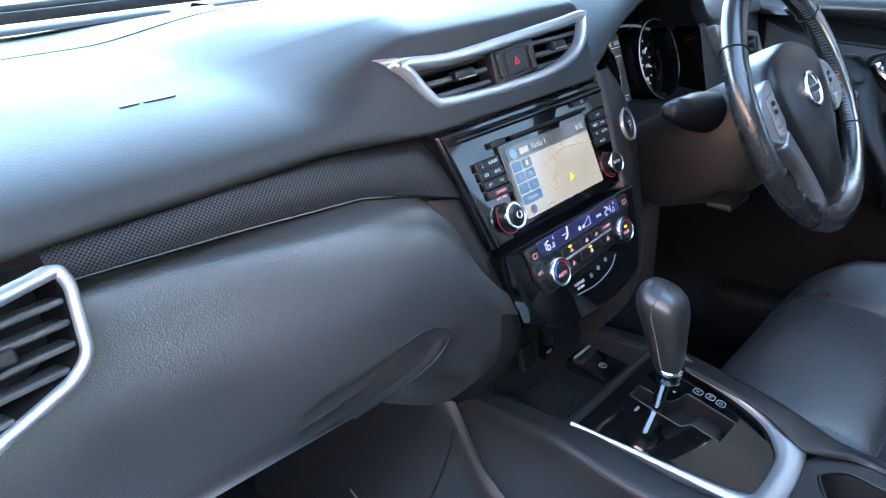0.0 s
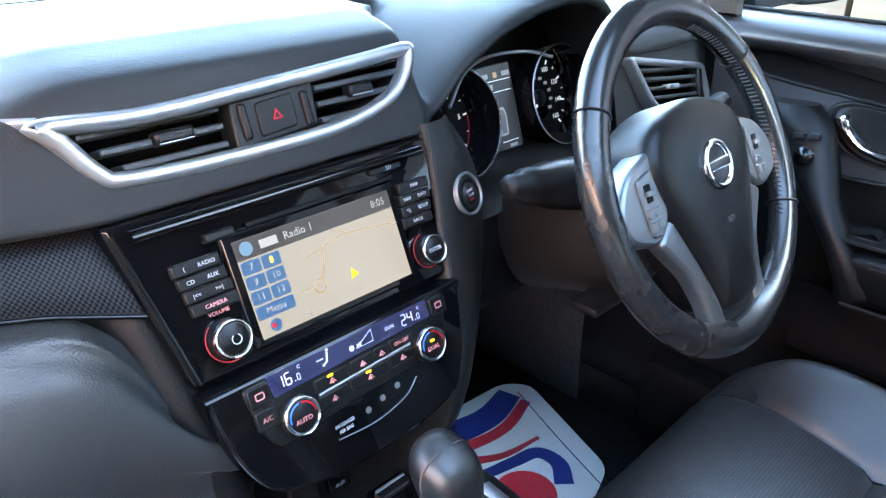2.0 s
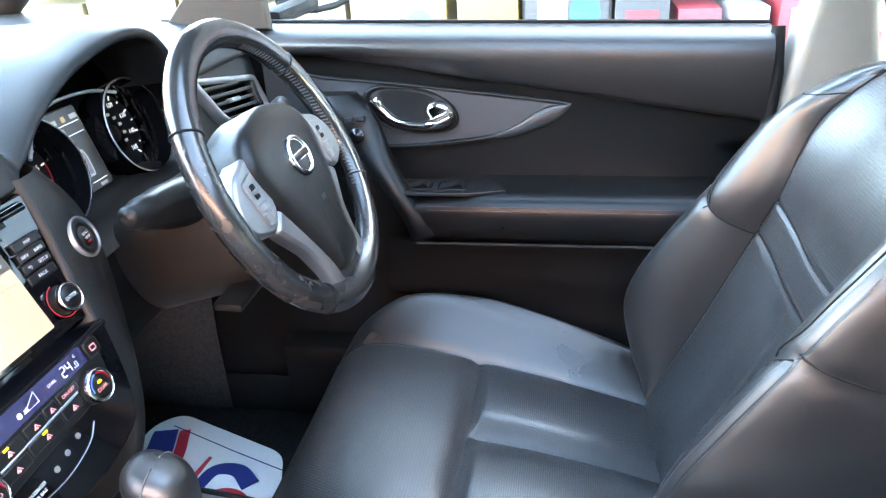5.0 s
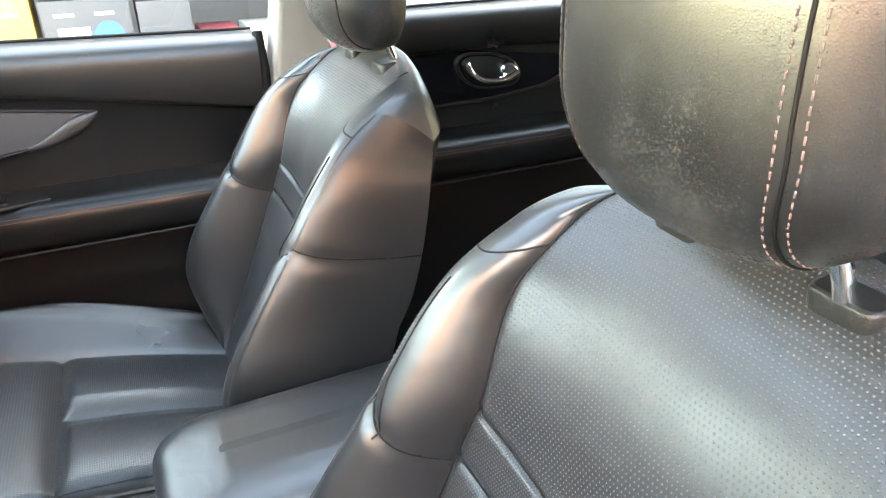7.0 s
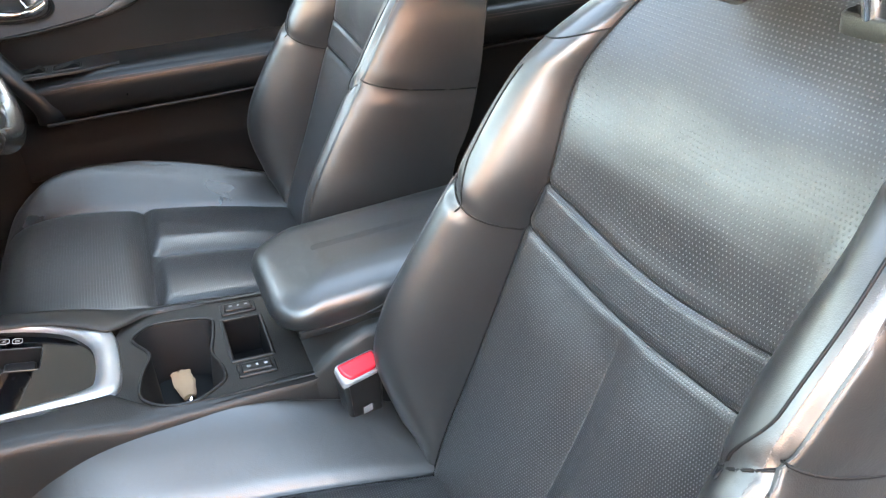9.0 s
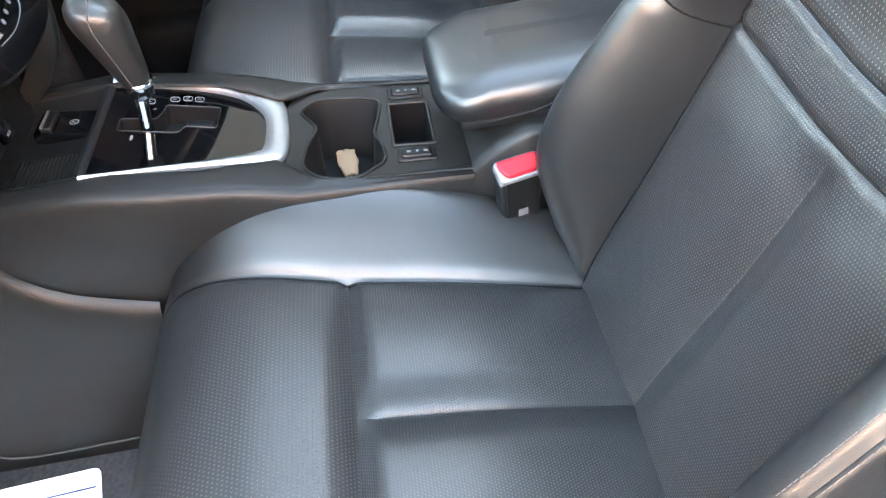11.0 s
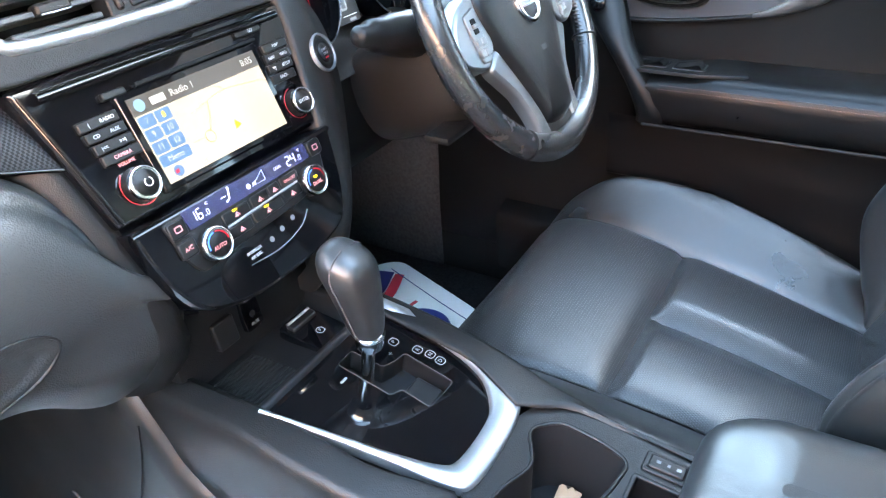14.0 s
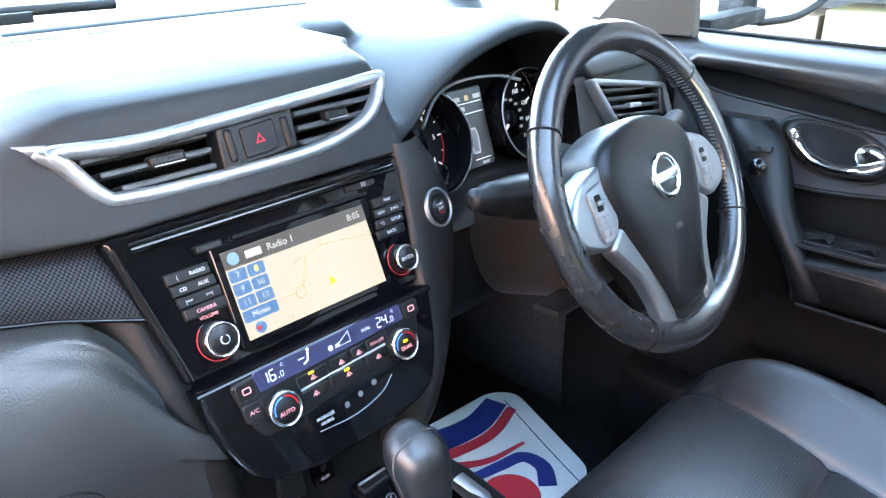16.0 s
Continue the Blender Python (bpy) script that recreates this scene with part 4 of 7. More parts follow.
def centre_vents():
    v = thing("centre_vents", "middle pair of air vents in a satin silver frame", "air vent", "air vents")
    f = Face((0, 0.618, 1.19), (1, 0, 0), (0, 0.34, 1))
    k = math.sqrt(1 + 0.34**2)

    def uv(pts):
        return [Vector((p[0], (p[1] - 1.19) * k)) for p in pts]

    outer = uv(vent_outline())
    inner = inset(outer, 0.0115)
    part("vent_frame", frame_ring(f, inset(outer, -0.0015), inner, -0.03, 0.010, 0.004), M_SILVER, v, "satin silver frame")
    side = [smoothed([f(p.x, p.y, d) for p in uv(q)], 4) for q, d in (([(-0.170, 1.2235), (-0.176, 1.219), (-0.165, 1.201), (-0.146, 1.174), (-0.120, 1.166)], 0.007), ([(-0.190, 1.2285), (-0.187, 1.223), (-0.176, 1.203), (-0.158, 1.176), (-0.122, 1.163)], -0.010))]
    part("frame_tip", flip(loft(side), (-0.3, -1, 0)), M_SILVER_PAINT, v)
    part("top_blade", tube(smoothed([f(a.x, a.y, -0.002) for a in uv([(-0.168, 1.2265), (-0.14, 1.226), (-0.05, 1.226), (0.05, 1.231), (0.145, 1.236)])], 6), 0.0014), M_SILVER_PAINT, v)
    bm = bmesh.new()
    loft([[f(p.x, p.y, -0.002) for p in inner], [f(p.x * 0.97, p.y * 0.9, -0.06) for p in inner]], True, bm)
    cap(bm, [f(p.x * 0.97, p.y * 0.9, -0.06) for p in inner])
    part("vent_cavity", bm, M_CAVITY, v)
    for x0, x1, cx in ((-0.150, -0.040, -0.083), (0.050, 0.150, 0.095)):
        for h in (-0.010, 0.004, 0.018, 0.030):
            a, b = x0, x1
            if cx < 0:
                a = max(x0, -0.132 - 0.5 * (h + 0.012))
                a = -0.125 - 0.9 * (h + 0.010)
                a = max(a, -0.158)
            else:
                b = min(x1, 0.118 + 1.0 * (h + 0.012))
            # Black slats coloured grey, so highlights are painted into them.
            part("slat", slab(f, rounded(rect(b - a, 0.006, (a + b) / 2, h), 0.002, 2), -0.03, -0.001, 0.0016), M_GLOVE, v)
        w = 0.040 if cx < 0 else 0.034
        tab = part("tab", slab(f, rounded(rect(w * 0.8, 0.011, cx, 0.005 + (0.004 if cx > 0 else 0)), 0.004), -0.006, 0.006, 0.003), M_DARK, v, "sliding vent tab")
        part("tab_edge", tube([f(cx - w * 0.34, 0.0008 + (0.004 if cx > 0 else 0), 0.0058), f(cx + w * 0.34, 0.0008 + (0.004 if cx > 0 else 0), 0.0058)], 0.0008, segs=5), M_SILVER, tab)
    # hazard switch block with the two thumbwheels
    mid = rounded([(-0.037, -0.018), (0.043, -0.012), (0.046, 0.025), (-0.034, 0.020)], 0.003)
    part("switch_block", slab(f, mid, -0.02, 0.004, 0.002), M_CONSOLE, v)
    part("hazard_button", slab(f, rounded([(-0.014, -0.012), (0.022, -0.009), (0.023, 0.019), (-0.013, 0.016)], 0.004), 0.0, 0.006, 0.0015), M_DARK, v, "hazard light button with a red triangle")
    tri = [(-0.001, -0.0008), (0.0095, 0.0), (0.004, 0.009)]
    part("hazard_mark", frame_ring(f, [Vector(p) for p in tri], [Vector(p) * 0.5 + Vector((0.0021, 0.0014)) for p in tri], 0.005, 0.0064, 0.0002), M_RED, v)
    for u in (-0.025, 0.034):
        part("thumbwheel", slab(f, rounded(rect(0.008, 0.030, u, 0.003), 0.0035), 0.0, 0.0075, 0.0028), M_DARK, v)


centre_vents()


# ---- front seats ----
SEAM = [(0.58, 0.155), (0.70, 0.165), (0.93, 0.162), (1.00, 0.152), (1.08, 0.158), (1.13, 0.150), (1.155, 0.148)]
RISE = [(0.58, 0.004), (0.80, 0.014), (0.93, 0.016), (1.00, 0.022), (1.06, 0.026), (1.10, 0.021), (1.155, 0.008)]
SPINE = [(0.58, -0.030), (0.67, -0.062), (0.80, -0.125), (0.93, -0.178), (1.00, -0.208), (1.10, -0.248), (1.13, -0.265), (1.155, -0.286), (1.185, -0.315)]
EDGE_Y = [(0.58, -0.075), (0.667, -0.048), (0.70, -0.032), (0.79, -0.012), (0.85, -0.027), (0.915, -0.065), (1.00, -0.121), (1.05, -0.152), (1.105, -0.190), (1.135, -0.220), (1.155, -0.250)]
EDGE_X = [(0.58, 0.215), (0.70, 0.226), (0.85, 0.226), (1.00, 0.217), (1.10, 0.212), (1.155, 0.200)]
REAR_Y = [(0.58, -0.190), (0.852, -0.241), (0.91, -0.268), (1.026, -0.298), (1.107, -0.312), (1.158, -0.319), (1.185, -0.325)]


def groove(d, w=0.006, h=0.005):
    return -h * math.exp(-((d / w) ** 2))


def bezier(p, q, r, t):
    return tuple((1 - t) ** 2 * a + 2 * t * (1 - t) * b + t * t * c for a, b, c in zip(p, q, r))


TOP = 1.155


def dome(b, turn):
    """From a rim point b up to the ridge of the rounded top: turn from 0 to a right angle."""
    x = max(-0.180, min(0.180, b.x * 0.88))
    ridge = 1.192 - 0.026 * (x / 0.180) ** 2
    rear = -0.345 + 0.040 * (x / 0.180) ** 2
    k = turn / (math.pi / 2)
    return Vector((x + (b.x - x) * (1 - k), rear + (b.y - rear) * (1 - k), b.z + (ridge - b.z) * (1 - (1 - k) ** 2)))


def crown_point(turn, q):
    return dome(back_point(TOP, q), min(turn, math.pi / 2))


def back_point(z, q):
    """A point of the seat back's front and side: q from -3 (back edge, one side) over 0 (middle) to 3."""
    if z > TOP:
        return crown_point((z - TOP) / 0.04, q)
    p = front_point(z, q)
    p.x *= 1 - 0.02 * max(0.0, abs(q) - 1) * ease((z - 1.02) / 0.135) ** 2
    p.z -= 0.034 * max(0.0, abs(q) - 2) ** 2 * ease((z - 1.05) / 0.105)
    p.z -= 0.008 * max(0.0, abs(q) - 1) * ease((z - 1.02) / 0.13) ** 1.5
    return p


def front_point(z, q):
    s, a = (1 if q >= 0 else -1), abs(q)
    seam, y0, rise = smooth_keys(SEAM, z), smooth_keys(SPINE, z), smooth_keys(RISE, z)
    xe, ye = smooth_keys(EDGE_X, z), smooth_keys(EDGE_Y, z)
    n = Vector((0.0, 0.91, 0.41))
    ys = y0 + rise * 0.91
    if a <= 1:
        x = seam * a
        d = rise * max(0.0, (a - 0.35) / 0.65) ** 2
        zl = 0.944 - 0.016 * (1 - a * a)
        if z < zl:
            pad = 0.009 * ease((zl - z) / 0.070) * (1 - ease((0.72 - z) / 0.1) * 0.4)
            d += pad * (math.sin(math.pi * min(1.0, a * 1.04)) ** 0.75 if a < 0.96 else 0.0) - 0.006 * (1 - ease(min(1.0, a / 0.22))) * ease((zl - z) / 0.035)
        else:
            d += 0.008 * (1 - a**4) * ease((z - 0.985) / 0.05) * (1 - ease((z - 1.05) / 0.10))
        d += groove(z - 0.944 + 0.016 * (1 - a * a), 0.0036, 0.0032) + groove(z - 0.990 + 0.019 * (1 - a * a), 0.0034, 0.0034) + groove((1 - a) * seam, 0.005, 0.006) * (1 - 0.8 * ease((z - 1.05) / 0.06))
        return Vector((s * x, y0, z)) + n * d
    if a <= 2:
        t = a - 1
        x, y = bezier((seam, ys), (seam + 0.30 * (xe - seam), ye + 0.016), (xe, ye), t)
        d = groove(z - 0.937 - 0.06 * t, 0.006, 0.005) + groove(t * 0.09, 0.005, 0.006) + groove((1 - t) * 0.08, 0.004, 0.003)
        return Vector((s * x, y, z + 0.41 * rise * (1 - t) ** 2)) + n * d * (1 - 0.8 * ease((z - 1.05) / 0.06))
    t = a - 2
    yr = smooth_keys(REAR_Y, z)
    x, y = bezier((xe, ye), (xe + 0.026 - 0.010 * ease((z - 0.98) / 0.17), ye - 0.030), (0.243 - 0.022 * ease((z - 0.95) / 0.2), yr), t)
    x += groove(z - 0.997 + 0.035 * t, 0.006, 0.004) + groove(t * 0.1, 0.005, 0.003)
    return Vector((s * x, y, z))


def back_rows(z0, z1, q0, q1, nz, nq, ez=0.3, eq=0.5):
    return [[back_point(z, q) for q in spread(q0, q1, nq, eq)] for z in spread(z0, z1, nz, ez)]


CREASE, LONG = [0.0], [0.0]


def cush_point(y, q):
    """A point of the cushion: y forward from the back's foot, q from -3 to 3 across."""
    p = cushion_form(y, q)
    p.y += LONG[0] * ease((y - 0.19) / 0.2)
    return p


def cushion_form(y, q):
    s, a = (1 if q >= 0 else -1), abs(q)
    seam = lerp_keys([(-0.10, 0.150), (0.0, 0.155), (0.21, 0.172), (0.36, 0.196), (0.43, 0.20)], y)
    wide = lerp_keys([(-0.10, 0.235), (0.0, 0.252), (0.20, 0.272), (0.33, 0.268), (0.40, 0.245), (0.43, 0.22)], y)
    z0 = smooth_keys([(-0.12, 0.625), (-0.02, 0.655), (0.10, 0.682), (0.21, 0.700), (0.30, 0.714), (0.36, 0.710), (0.40, 0.694), (0.43, 0.660)], y)
    puff = smooth_keys([(-0.12, 0.028), (0.0, 0.045), (0.12, 0.058), (0.26, 0.060), (0.33, 0.048), (0.38, 0.024), (0.43, 0.0)], y)
    if a <= 1:
        x, d = seam * a, 0.004 * a**3
        if y < 0.21:
            d += 0.013 * ease((0.21 - y) / 0.025) * (math.sin(math.pi * min(1.0, a * 1.02)) ** 0.5 if a < 1 else 0) * (0.4 + 0.6 * ease((y + 0.1) / 0.2)) - 0.008 * (1 - min(1.0, a / 0.22)) * ease((0.21 - y) / 0.02)
        else:
            d += 0.010 * ease((y - 0.21) / 0.03) * (1 - a**4) * (1 - ease((y - 0.36) / 0.06))
        d += groove(y - 0.21, 0.007, 0.007) + groove((1 - a) * seam, 0.005, 0.006)
    elif a <= 2:
        t = a - 1
        x = seam + (wide - seam) * (1 - (1 - t) ** 1.6)
        d = puff * math.sin(math.pi / 2 * min(1.0, t / 0.86)) * (1 - 0.4 * ease((t - 0.86) / 0.14) ** 1.5) + groove(t * 0.09, 0.005, 0.006) + groove((1 - t) * 0.08, 0.004, 0.003)
        if t > 0.3:
            d += CREASE[0] * (math.sin(t * 17 + 2.2 * math.sin(y * 11 + 1)) + 0.5 * math.sin(t * 31 + 3 * math.sin(y * 17))) * (t - 0.3) * ease((0.34 - y) / 0.2) * (q > 0)
    else:
        t = a - 2
        x, d = wide + 0.010 * math.sin(math.pi * min(1.0, t * 1.5)) - 0.012 * t, 0.6 * puff - (0.6 * puff + 0.157) * t
    return Vector((s * x, y, z0 + d))


def cush_rows(y0, y1, q0, q1, ny, nq, ey=0.3, eq=0.5):
    return [[cush_point(y, q) for q in spread(q0, q1, nq, eq)] for y in spread(y0, y1, ny, ey)]


def superbox(c, half, e=3.2, nu=36, nv=20, bend=0.0):
    """A pillow-like rounded block."""
    rows = []
    for v in spread(-math.pi / 2, math.pi / 2, nv):
        r = []
        for k in range(nu):
            u = 2 * math.pi * k / nu
            f = lambda w: math.copysign(abs(w) ** (2 / e), w)
            x, y, z = f(math.cos(v)) * f(math.cos(u)), f(math.cos(v)) * f(math.sin(u)), f(math.sin(v))
            r.append(Vector(c) + Vector((x * half[0], y * half[1] + bend * x * x, z * half[2])))
        rows.append(r)
    bm = loft(rows, True)
    bmesh.ops.remove_doubles(bm, verts=bm.verts, dist=1e-5)
    return flip(bm)


HEAD_C, HEAD_H, HEAD_E = Vector((0, -0.264, 1.312)), (0.124, 0.060, 0.110), (2.5, 3.0)


def headrest_skin(u, t):
    """A point of the headrest's skin: u from side to side, t from under it over its front to its top."""
    f = lambda w, e: math.copysign(abs(w) ** (2 / e), w)
    c = max(0.0, math.cos(u))
    up = f(math.sin(t), HEAD_E[1]) * HEAD_H[2] * c ** 0.40
    taper = 1 - 0.14 * ease((-0.03 - up) / 0.07)
    return HEAD_C + Vector((f(math.sin(u), 2.6) * HEAD_H[0] * taper, f(math.cos(t), HEAD_E[1]) * HEAD_H[1] * c ** 0.8 - 0.010 * math.sin(t) ** 2, up))


def headrest_point(x, t):
    return headrest_skin(math.copysign(math.asin((abs(x) / HEAD_H[0]) ** 1.3), x), t)


def headrest_block():
    rows = []
    for u in spread(-math.pi / 2 + 1e-4, math.pi / 2 - 1e-4, 56, 0.5):
        rows.append([headrest_skin(u, t) for t in spread(-math.pi, math.pi, 56)[:-1]])
    bm = loft(rows, True)
    cap(bm, rows[0])
    cap(bm, rows[-1])
    bmesh.ops.remove_doubles(bm, verts=bm.verts, dist=1e-6)
    return flip(bm)


def front_seat(label, worn):
    CREASE[0], LONG[0] = (0.0035, 0.028) if worn else (0.0, 0.0)
    s = thing("front_seat", label, "car seat", "front seats")
    up = (0, 1, 0.6)
    # seat back panels
    def panel(lo, hi, q0, q1, nz, nq):
        rows = [[] for _ in range(nz + 1)]
        for q in spread(q0, q1, nq, 0.5):
            sag = (1 - q * q)
            z0, z1 = lo(sag), hi(sag)
            for r, t in zip(rows, spread(0, 1, nz, 0.3)):
                r.append(back_point(z0 + (z1 - z0) * t, q))
        return flip(loft(rows), up)
    mid, low = (lambda g: 0.990 - 0.019 * g), (lambda g: 0.944 - 0.016 * g)
    part("back_insert_upper", panel(mid, lambda g: TOP, -1, 1, 44, 44), M_PERF, s, "perforated black leather panel")
    part("back_insert_band", panel(low, mid, -1, 1, 16, 44), M_PERF_FINE, s, "darker perforated band")
    for a, b in ((-1, 0), (0, 1)):
        part("back_insert_lower", panel(lambda g: 0.60, low, a, b, 44, 26), M_PERF_FINE, s)
    for a, b in ((1, 2), (-2, -1)):
        part("back_bolster", flip(loft(back_rows(0.60, 1.130, a, b, 80, 24)), up), M_LEATHER, s, "smooth leather side bolster")
        part("shoulder", flip(loft(back_rows(1.130, TOP, a, b, 14, 24)), up), M_LEATHER, s)
    for a, b, side in ((2, 3, (1, 0, 0)), (-3, -2, (-1, 0, 0))):
        part("back_side", flip(loft(back_rows(0.60, TOP, a, b, 60, 14)), side), M_LEATHER_SIDE, s, "leather side panel with stitched edge")
    # crown over the top and shell behind
    up = (0, 0, 1)
    for a, b, m in ((-1, 1, M_PERF), (1, 3, M_LEATHER), (-3, -1, M_LEATHER)):
        rows = [[crown_point(t, q) for q in spread(a, b, 44, 0.2)] for t in spread(0, math.pi / 2, 16)]
        part("crown" if m is M_PERF else "shoulder_cap", flip(loft(rows), up), m, s, "perforated top of the seat back" if m is M_PERF else "")
    a, b = back_point(TOP, -3), back_point(TOP, 3)
    rim = [Vector((a.x + (b.x - a.x) * t, a.y - 0.045 * math.sin(math.pi * t) ** 0.5, a.z + 0.03 * math.sin(math.pi * t) ** 0.5)) for t in spread(0, 1, 40)]
    rows = [[dome(p, t) for p in rim] for t in spread(0, math.pi / 2, 10)]
    part("crown_rear", flip(loft(rows), up), M_LEATHER_SIDE, s)
    rows = []
    for z in spread(0.58, TOP, 16):
        a, b = back_point(z, -3), back_point(z, 3)
        k = ease((z - 1.0) / 0.155)
        rows.append([Vector((a.x + (b.x - a.x) * t, a.y - (0.02 + 0.025 * k) * math.sin(math.pi * t) ** 0.5, a.z + 0.03 * k * math.sin(math.pi * t) ** 0.5)) for t in spread(0, 1, 24)])
    part("back_shell", flip(loft(rows), (0, -1, 0)), M_DARK, s)
    # cushion panels
    part("cushion_insert", flip(loft(cush_rows(-0.12, 0.21, -1, 0, 40, 26)), up), M_PERF_FINE, s)
    part("cushion_insert", flip(loft(cush_rows(-0.12, 0.21, 0, 1, 40, 26)), up), M_PERF_FINE, s)
    part("cushion_front", flip(loft(cush_rows(0.21, 0.43, -1, 1, 40, 44)), up), M_PERF, s, "perforated thigh panel with a rolled front edge")
    for a, b in ((1, 2), (-2, -1)):
        part("cushion_bolster", flip(loft(cush_rows(-0.12, 0.43, a, b, 60, 26)), up), M_WORN if a > 0 and worn else M_LEATHER, s, "creased leather cushion bolster")
    for a, b, side in ((2, 3, (1, 0, 0)), (-3, -2, (-1, 0, 0))):
        part("cushion_side", flip(loft(cush_rows(-0.12, 0.43, a, b, 30, 8)), side), M_LEATHER_SIDE, s)
    ring = [cush_point(0.43, q) for q in spread(-3, 3, 60)]
    tip = LONG[0]
    rows = [ring, [Vector((p.x, 0.437 + tip, p.z - 0.02)) for p in ring], [Vector((p.x * 0.98, 0.43 + tip, min(p.z - 0.06, 0.56))) for p in ring], [Vector((p.x * 0.95, 0.40 + tip, 0.52)) for p in ring]]
    part("cushion_nose", flip(loft(rows), (0, 1, 0)), M_PERF, s)
    part("seat_base", box((-0.23, -0.14, 0.47), (0.23, 0.37, 0.555), 0.02), M_DARK, s, "dark plastic seat base")
    for x in (-0.20, 0.20):
        part("seat_rail", box((x - 0.022, -0.22, 0.414), (x + 0.022, 0.38, 0.475), 0.004), M_DARK, s)
    # stitching along the bolster edge and the side panel
    st = bmesh.new()
    for q in (-2.06, -1.90, 1.90, 2.06):
        pts = [back_point(z, q) for z in spread(0.66, 1.205, 70)]
        stitches(pts, (0.6 if q > 0 else -0.6, 1, 0.3), 0.0034, 0.0013, 0.0006, st, 0.0004)
    for q in (1.88, -1.88):
        stitches([cush_point(y, q) for y in spread(-0.08, 0.40, 50)], (0.7 if q > 0 else -0.7, 0, 1), 0.0034, 0.0013, 0.0006, st, 0.0004)
    stitches([back_point(z, 0.0) for z in spread(0.64, 0.925, 40)], (0, 1, 0.4), 0.0035, 0.002, 0.0008, st, 0.0004)
    tagged(part("stitching", st, M_STITCH, s, "pale grey-pink thread"), kind="stuff")
    # piping along the seams
    for q in (1.0, -1.0):
        part("seam", tube([back_point(z, q) + Vector((0, 0.0008, 0)) for z in spread(0.62, 1.21, 80)], 0.0012, segs=5), M_CAVITY, s)
        part("seam", tube([cush_point(y, q) + Vector((0, 0, 0.0008)) for y in spread(-0.10, 0.42, 50)], 0.0014, segs=5), M_CAVITY, s)
    for line in (mid, low):
        part("seam", tube([back_point(line(1 - q * q), q) + Vector((0, 0.0006, 0)) for q in spread(-0.98, 0.98, 40)], 0.0009, segs=5), M_CAVITY, s)
    for sg in (1, -1):
        part("seam", tube([back_point(0.937 + 0.06 * (q - 1), sg * q) + Vector((sg * 0.0006, 0.0012, 0)) for q in spread(1, 2, 24)], 0.0013, segs=5), M_CAVITY, s)
        part("seam", tube([back_point(1.130, sg * q) for q in spread(1, 2, 24)], 0.0009, segs=5), M_CAVITY, s)
        part("seam", tube([back_point(1.000 - 0.035 * t, sg * (2 + t)) for t in spread(0, 1, 24)], 0.0014, segs=5), M_CAVITY, s)
        # welt running up the upper bolster's crest
        pts = [back_point(z, sg * (1.82 - 0.22 * ease((1.02 - z) / 0.05))) for z in spread(0.966, 1.105, 30)]
        part("seam", tube(pts, 0.0012, segs=5), M_CAVITY, s)
    # headrest
    h = part("headrest", headrest_block(), M_HEAD, s, "padded black leather headrest with double stitching")
    st = bmesh.new()
    for sg in (1, -1):
        for off in (-0.0055, 0.0055):
            pts = [headrest_point(sg * 0.086 + off, t) for t in spread(-1.45, 1.45, 70)]
            nrm = [(Vector((sg * 0.5, math.cos(t), 0.6 * math.sin(t)))) for t in spread(-1.45, 1.45, 70)]
            stitches(pts, nrm, 0.0040, 0.0022, 0.0011, st, 0.0004)
        part("headrest_seam", tube([headrest_point(sg * 0.086, t) for t in spread(-1.5, 1.5, 60)], 0.0013, segs=5), M_CAVITY, h)
    tagged(part("headrest_stitching", st, M_STITCH_PINK, h, "double rows of pale thread"), kind="stuff")
    for x in (-0.066, 0.066):
        part("headrest_post", tube([(x, -0.318, 1.14), (x, -0.272, 1.26)], 0.0062, segs=14), M_CHROME, s, "chrome headrest post")
        f = Face((x, -0.309, 1.183), (1, 0, 0), (0, 1, -0.1))
        part("post_guide", slab(f, rounded(rect(0.046, 0.026), 0.010, 5), -0.018, 0.001, 0.003), M_CONSOLE, s, "grey plastic post guide")
    return s


seat_pass = front_seat("black leather passenger seat with perforated inserts", False)
seat_pass.location = (-0.368, 0.0, 0.0)
seat_drv = front_seat("black leather driver's seat with creased worn bolsters", True)
tag_face = Face((0.228, -0.045, 0.665), (0.5, -0.75, -0.2), (-0.1, -0.35, 1))
part("side_label", slab(tag_face, rounded(rect(0.016, 0.040), 0.003), 0.0, 0.0015, 0.0005), M_GREY_TRIM, seat_drv, "small pale fabric label")
seat_drv.location = (0.368, 0.006, 0.008)
for o in seat_drv.children:
    if o.name.startswith(("headrest",)):
        o.location += Vector((0, -0.026, -0.010))


def rear_seat():
    s = thing("rear_bench", "dark leather rear bench behind the front seats", "car seat")
    part("bench", superbox((0, -0.98, 0.62), (0.68, 0.27, 0.10), 5, 40, 16), M_LEATHER, s)
    part("backrest", superbox((0, -1.34, 0.85), (0.68, 0.10, 0.28), 5, 40, 16), M_LEATHER, s)


rear_seat()


# ---- centre console ----
con = thing("centre_console", "black centre console with a silver-framed shift panel", "console")


M_WELL = mat("black_well_plastic", (0.006, 0.006, 0.0065), 0.5, spec=0.14)
M_GATE_PRINT = mat("grey_print", (0.15, 0.155, 0.16), 0.5)


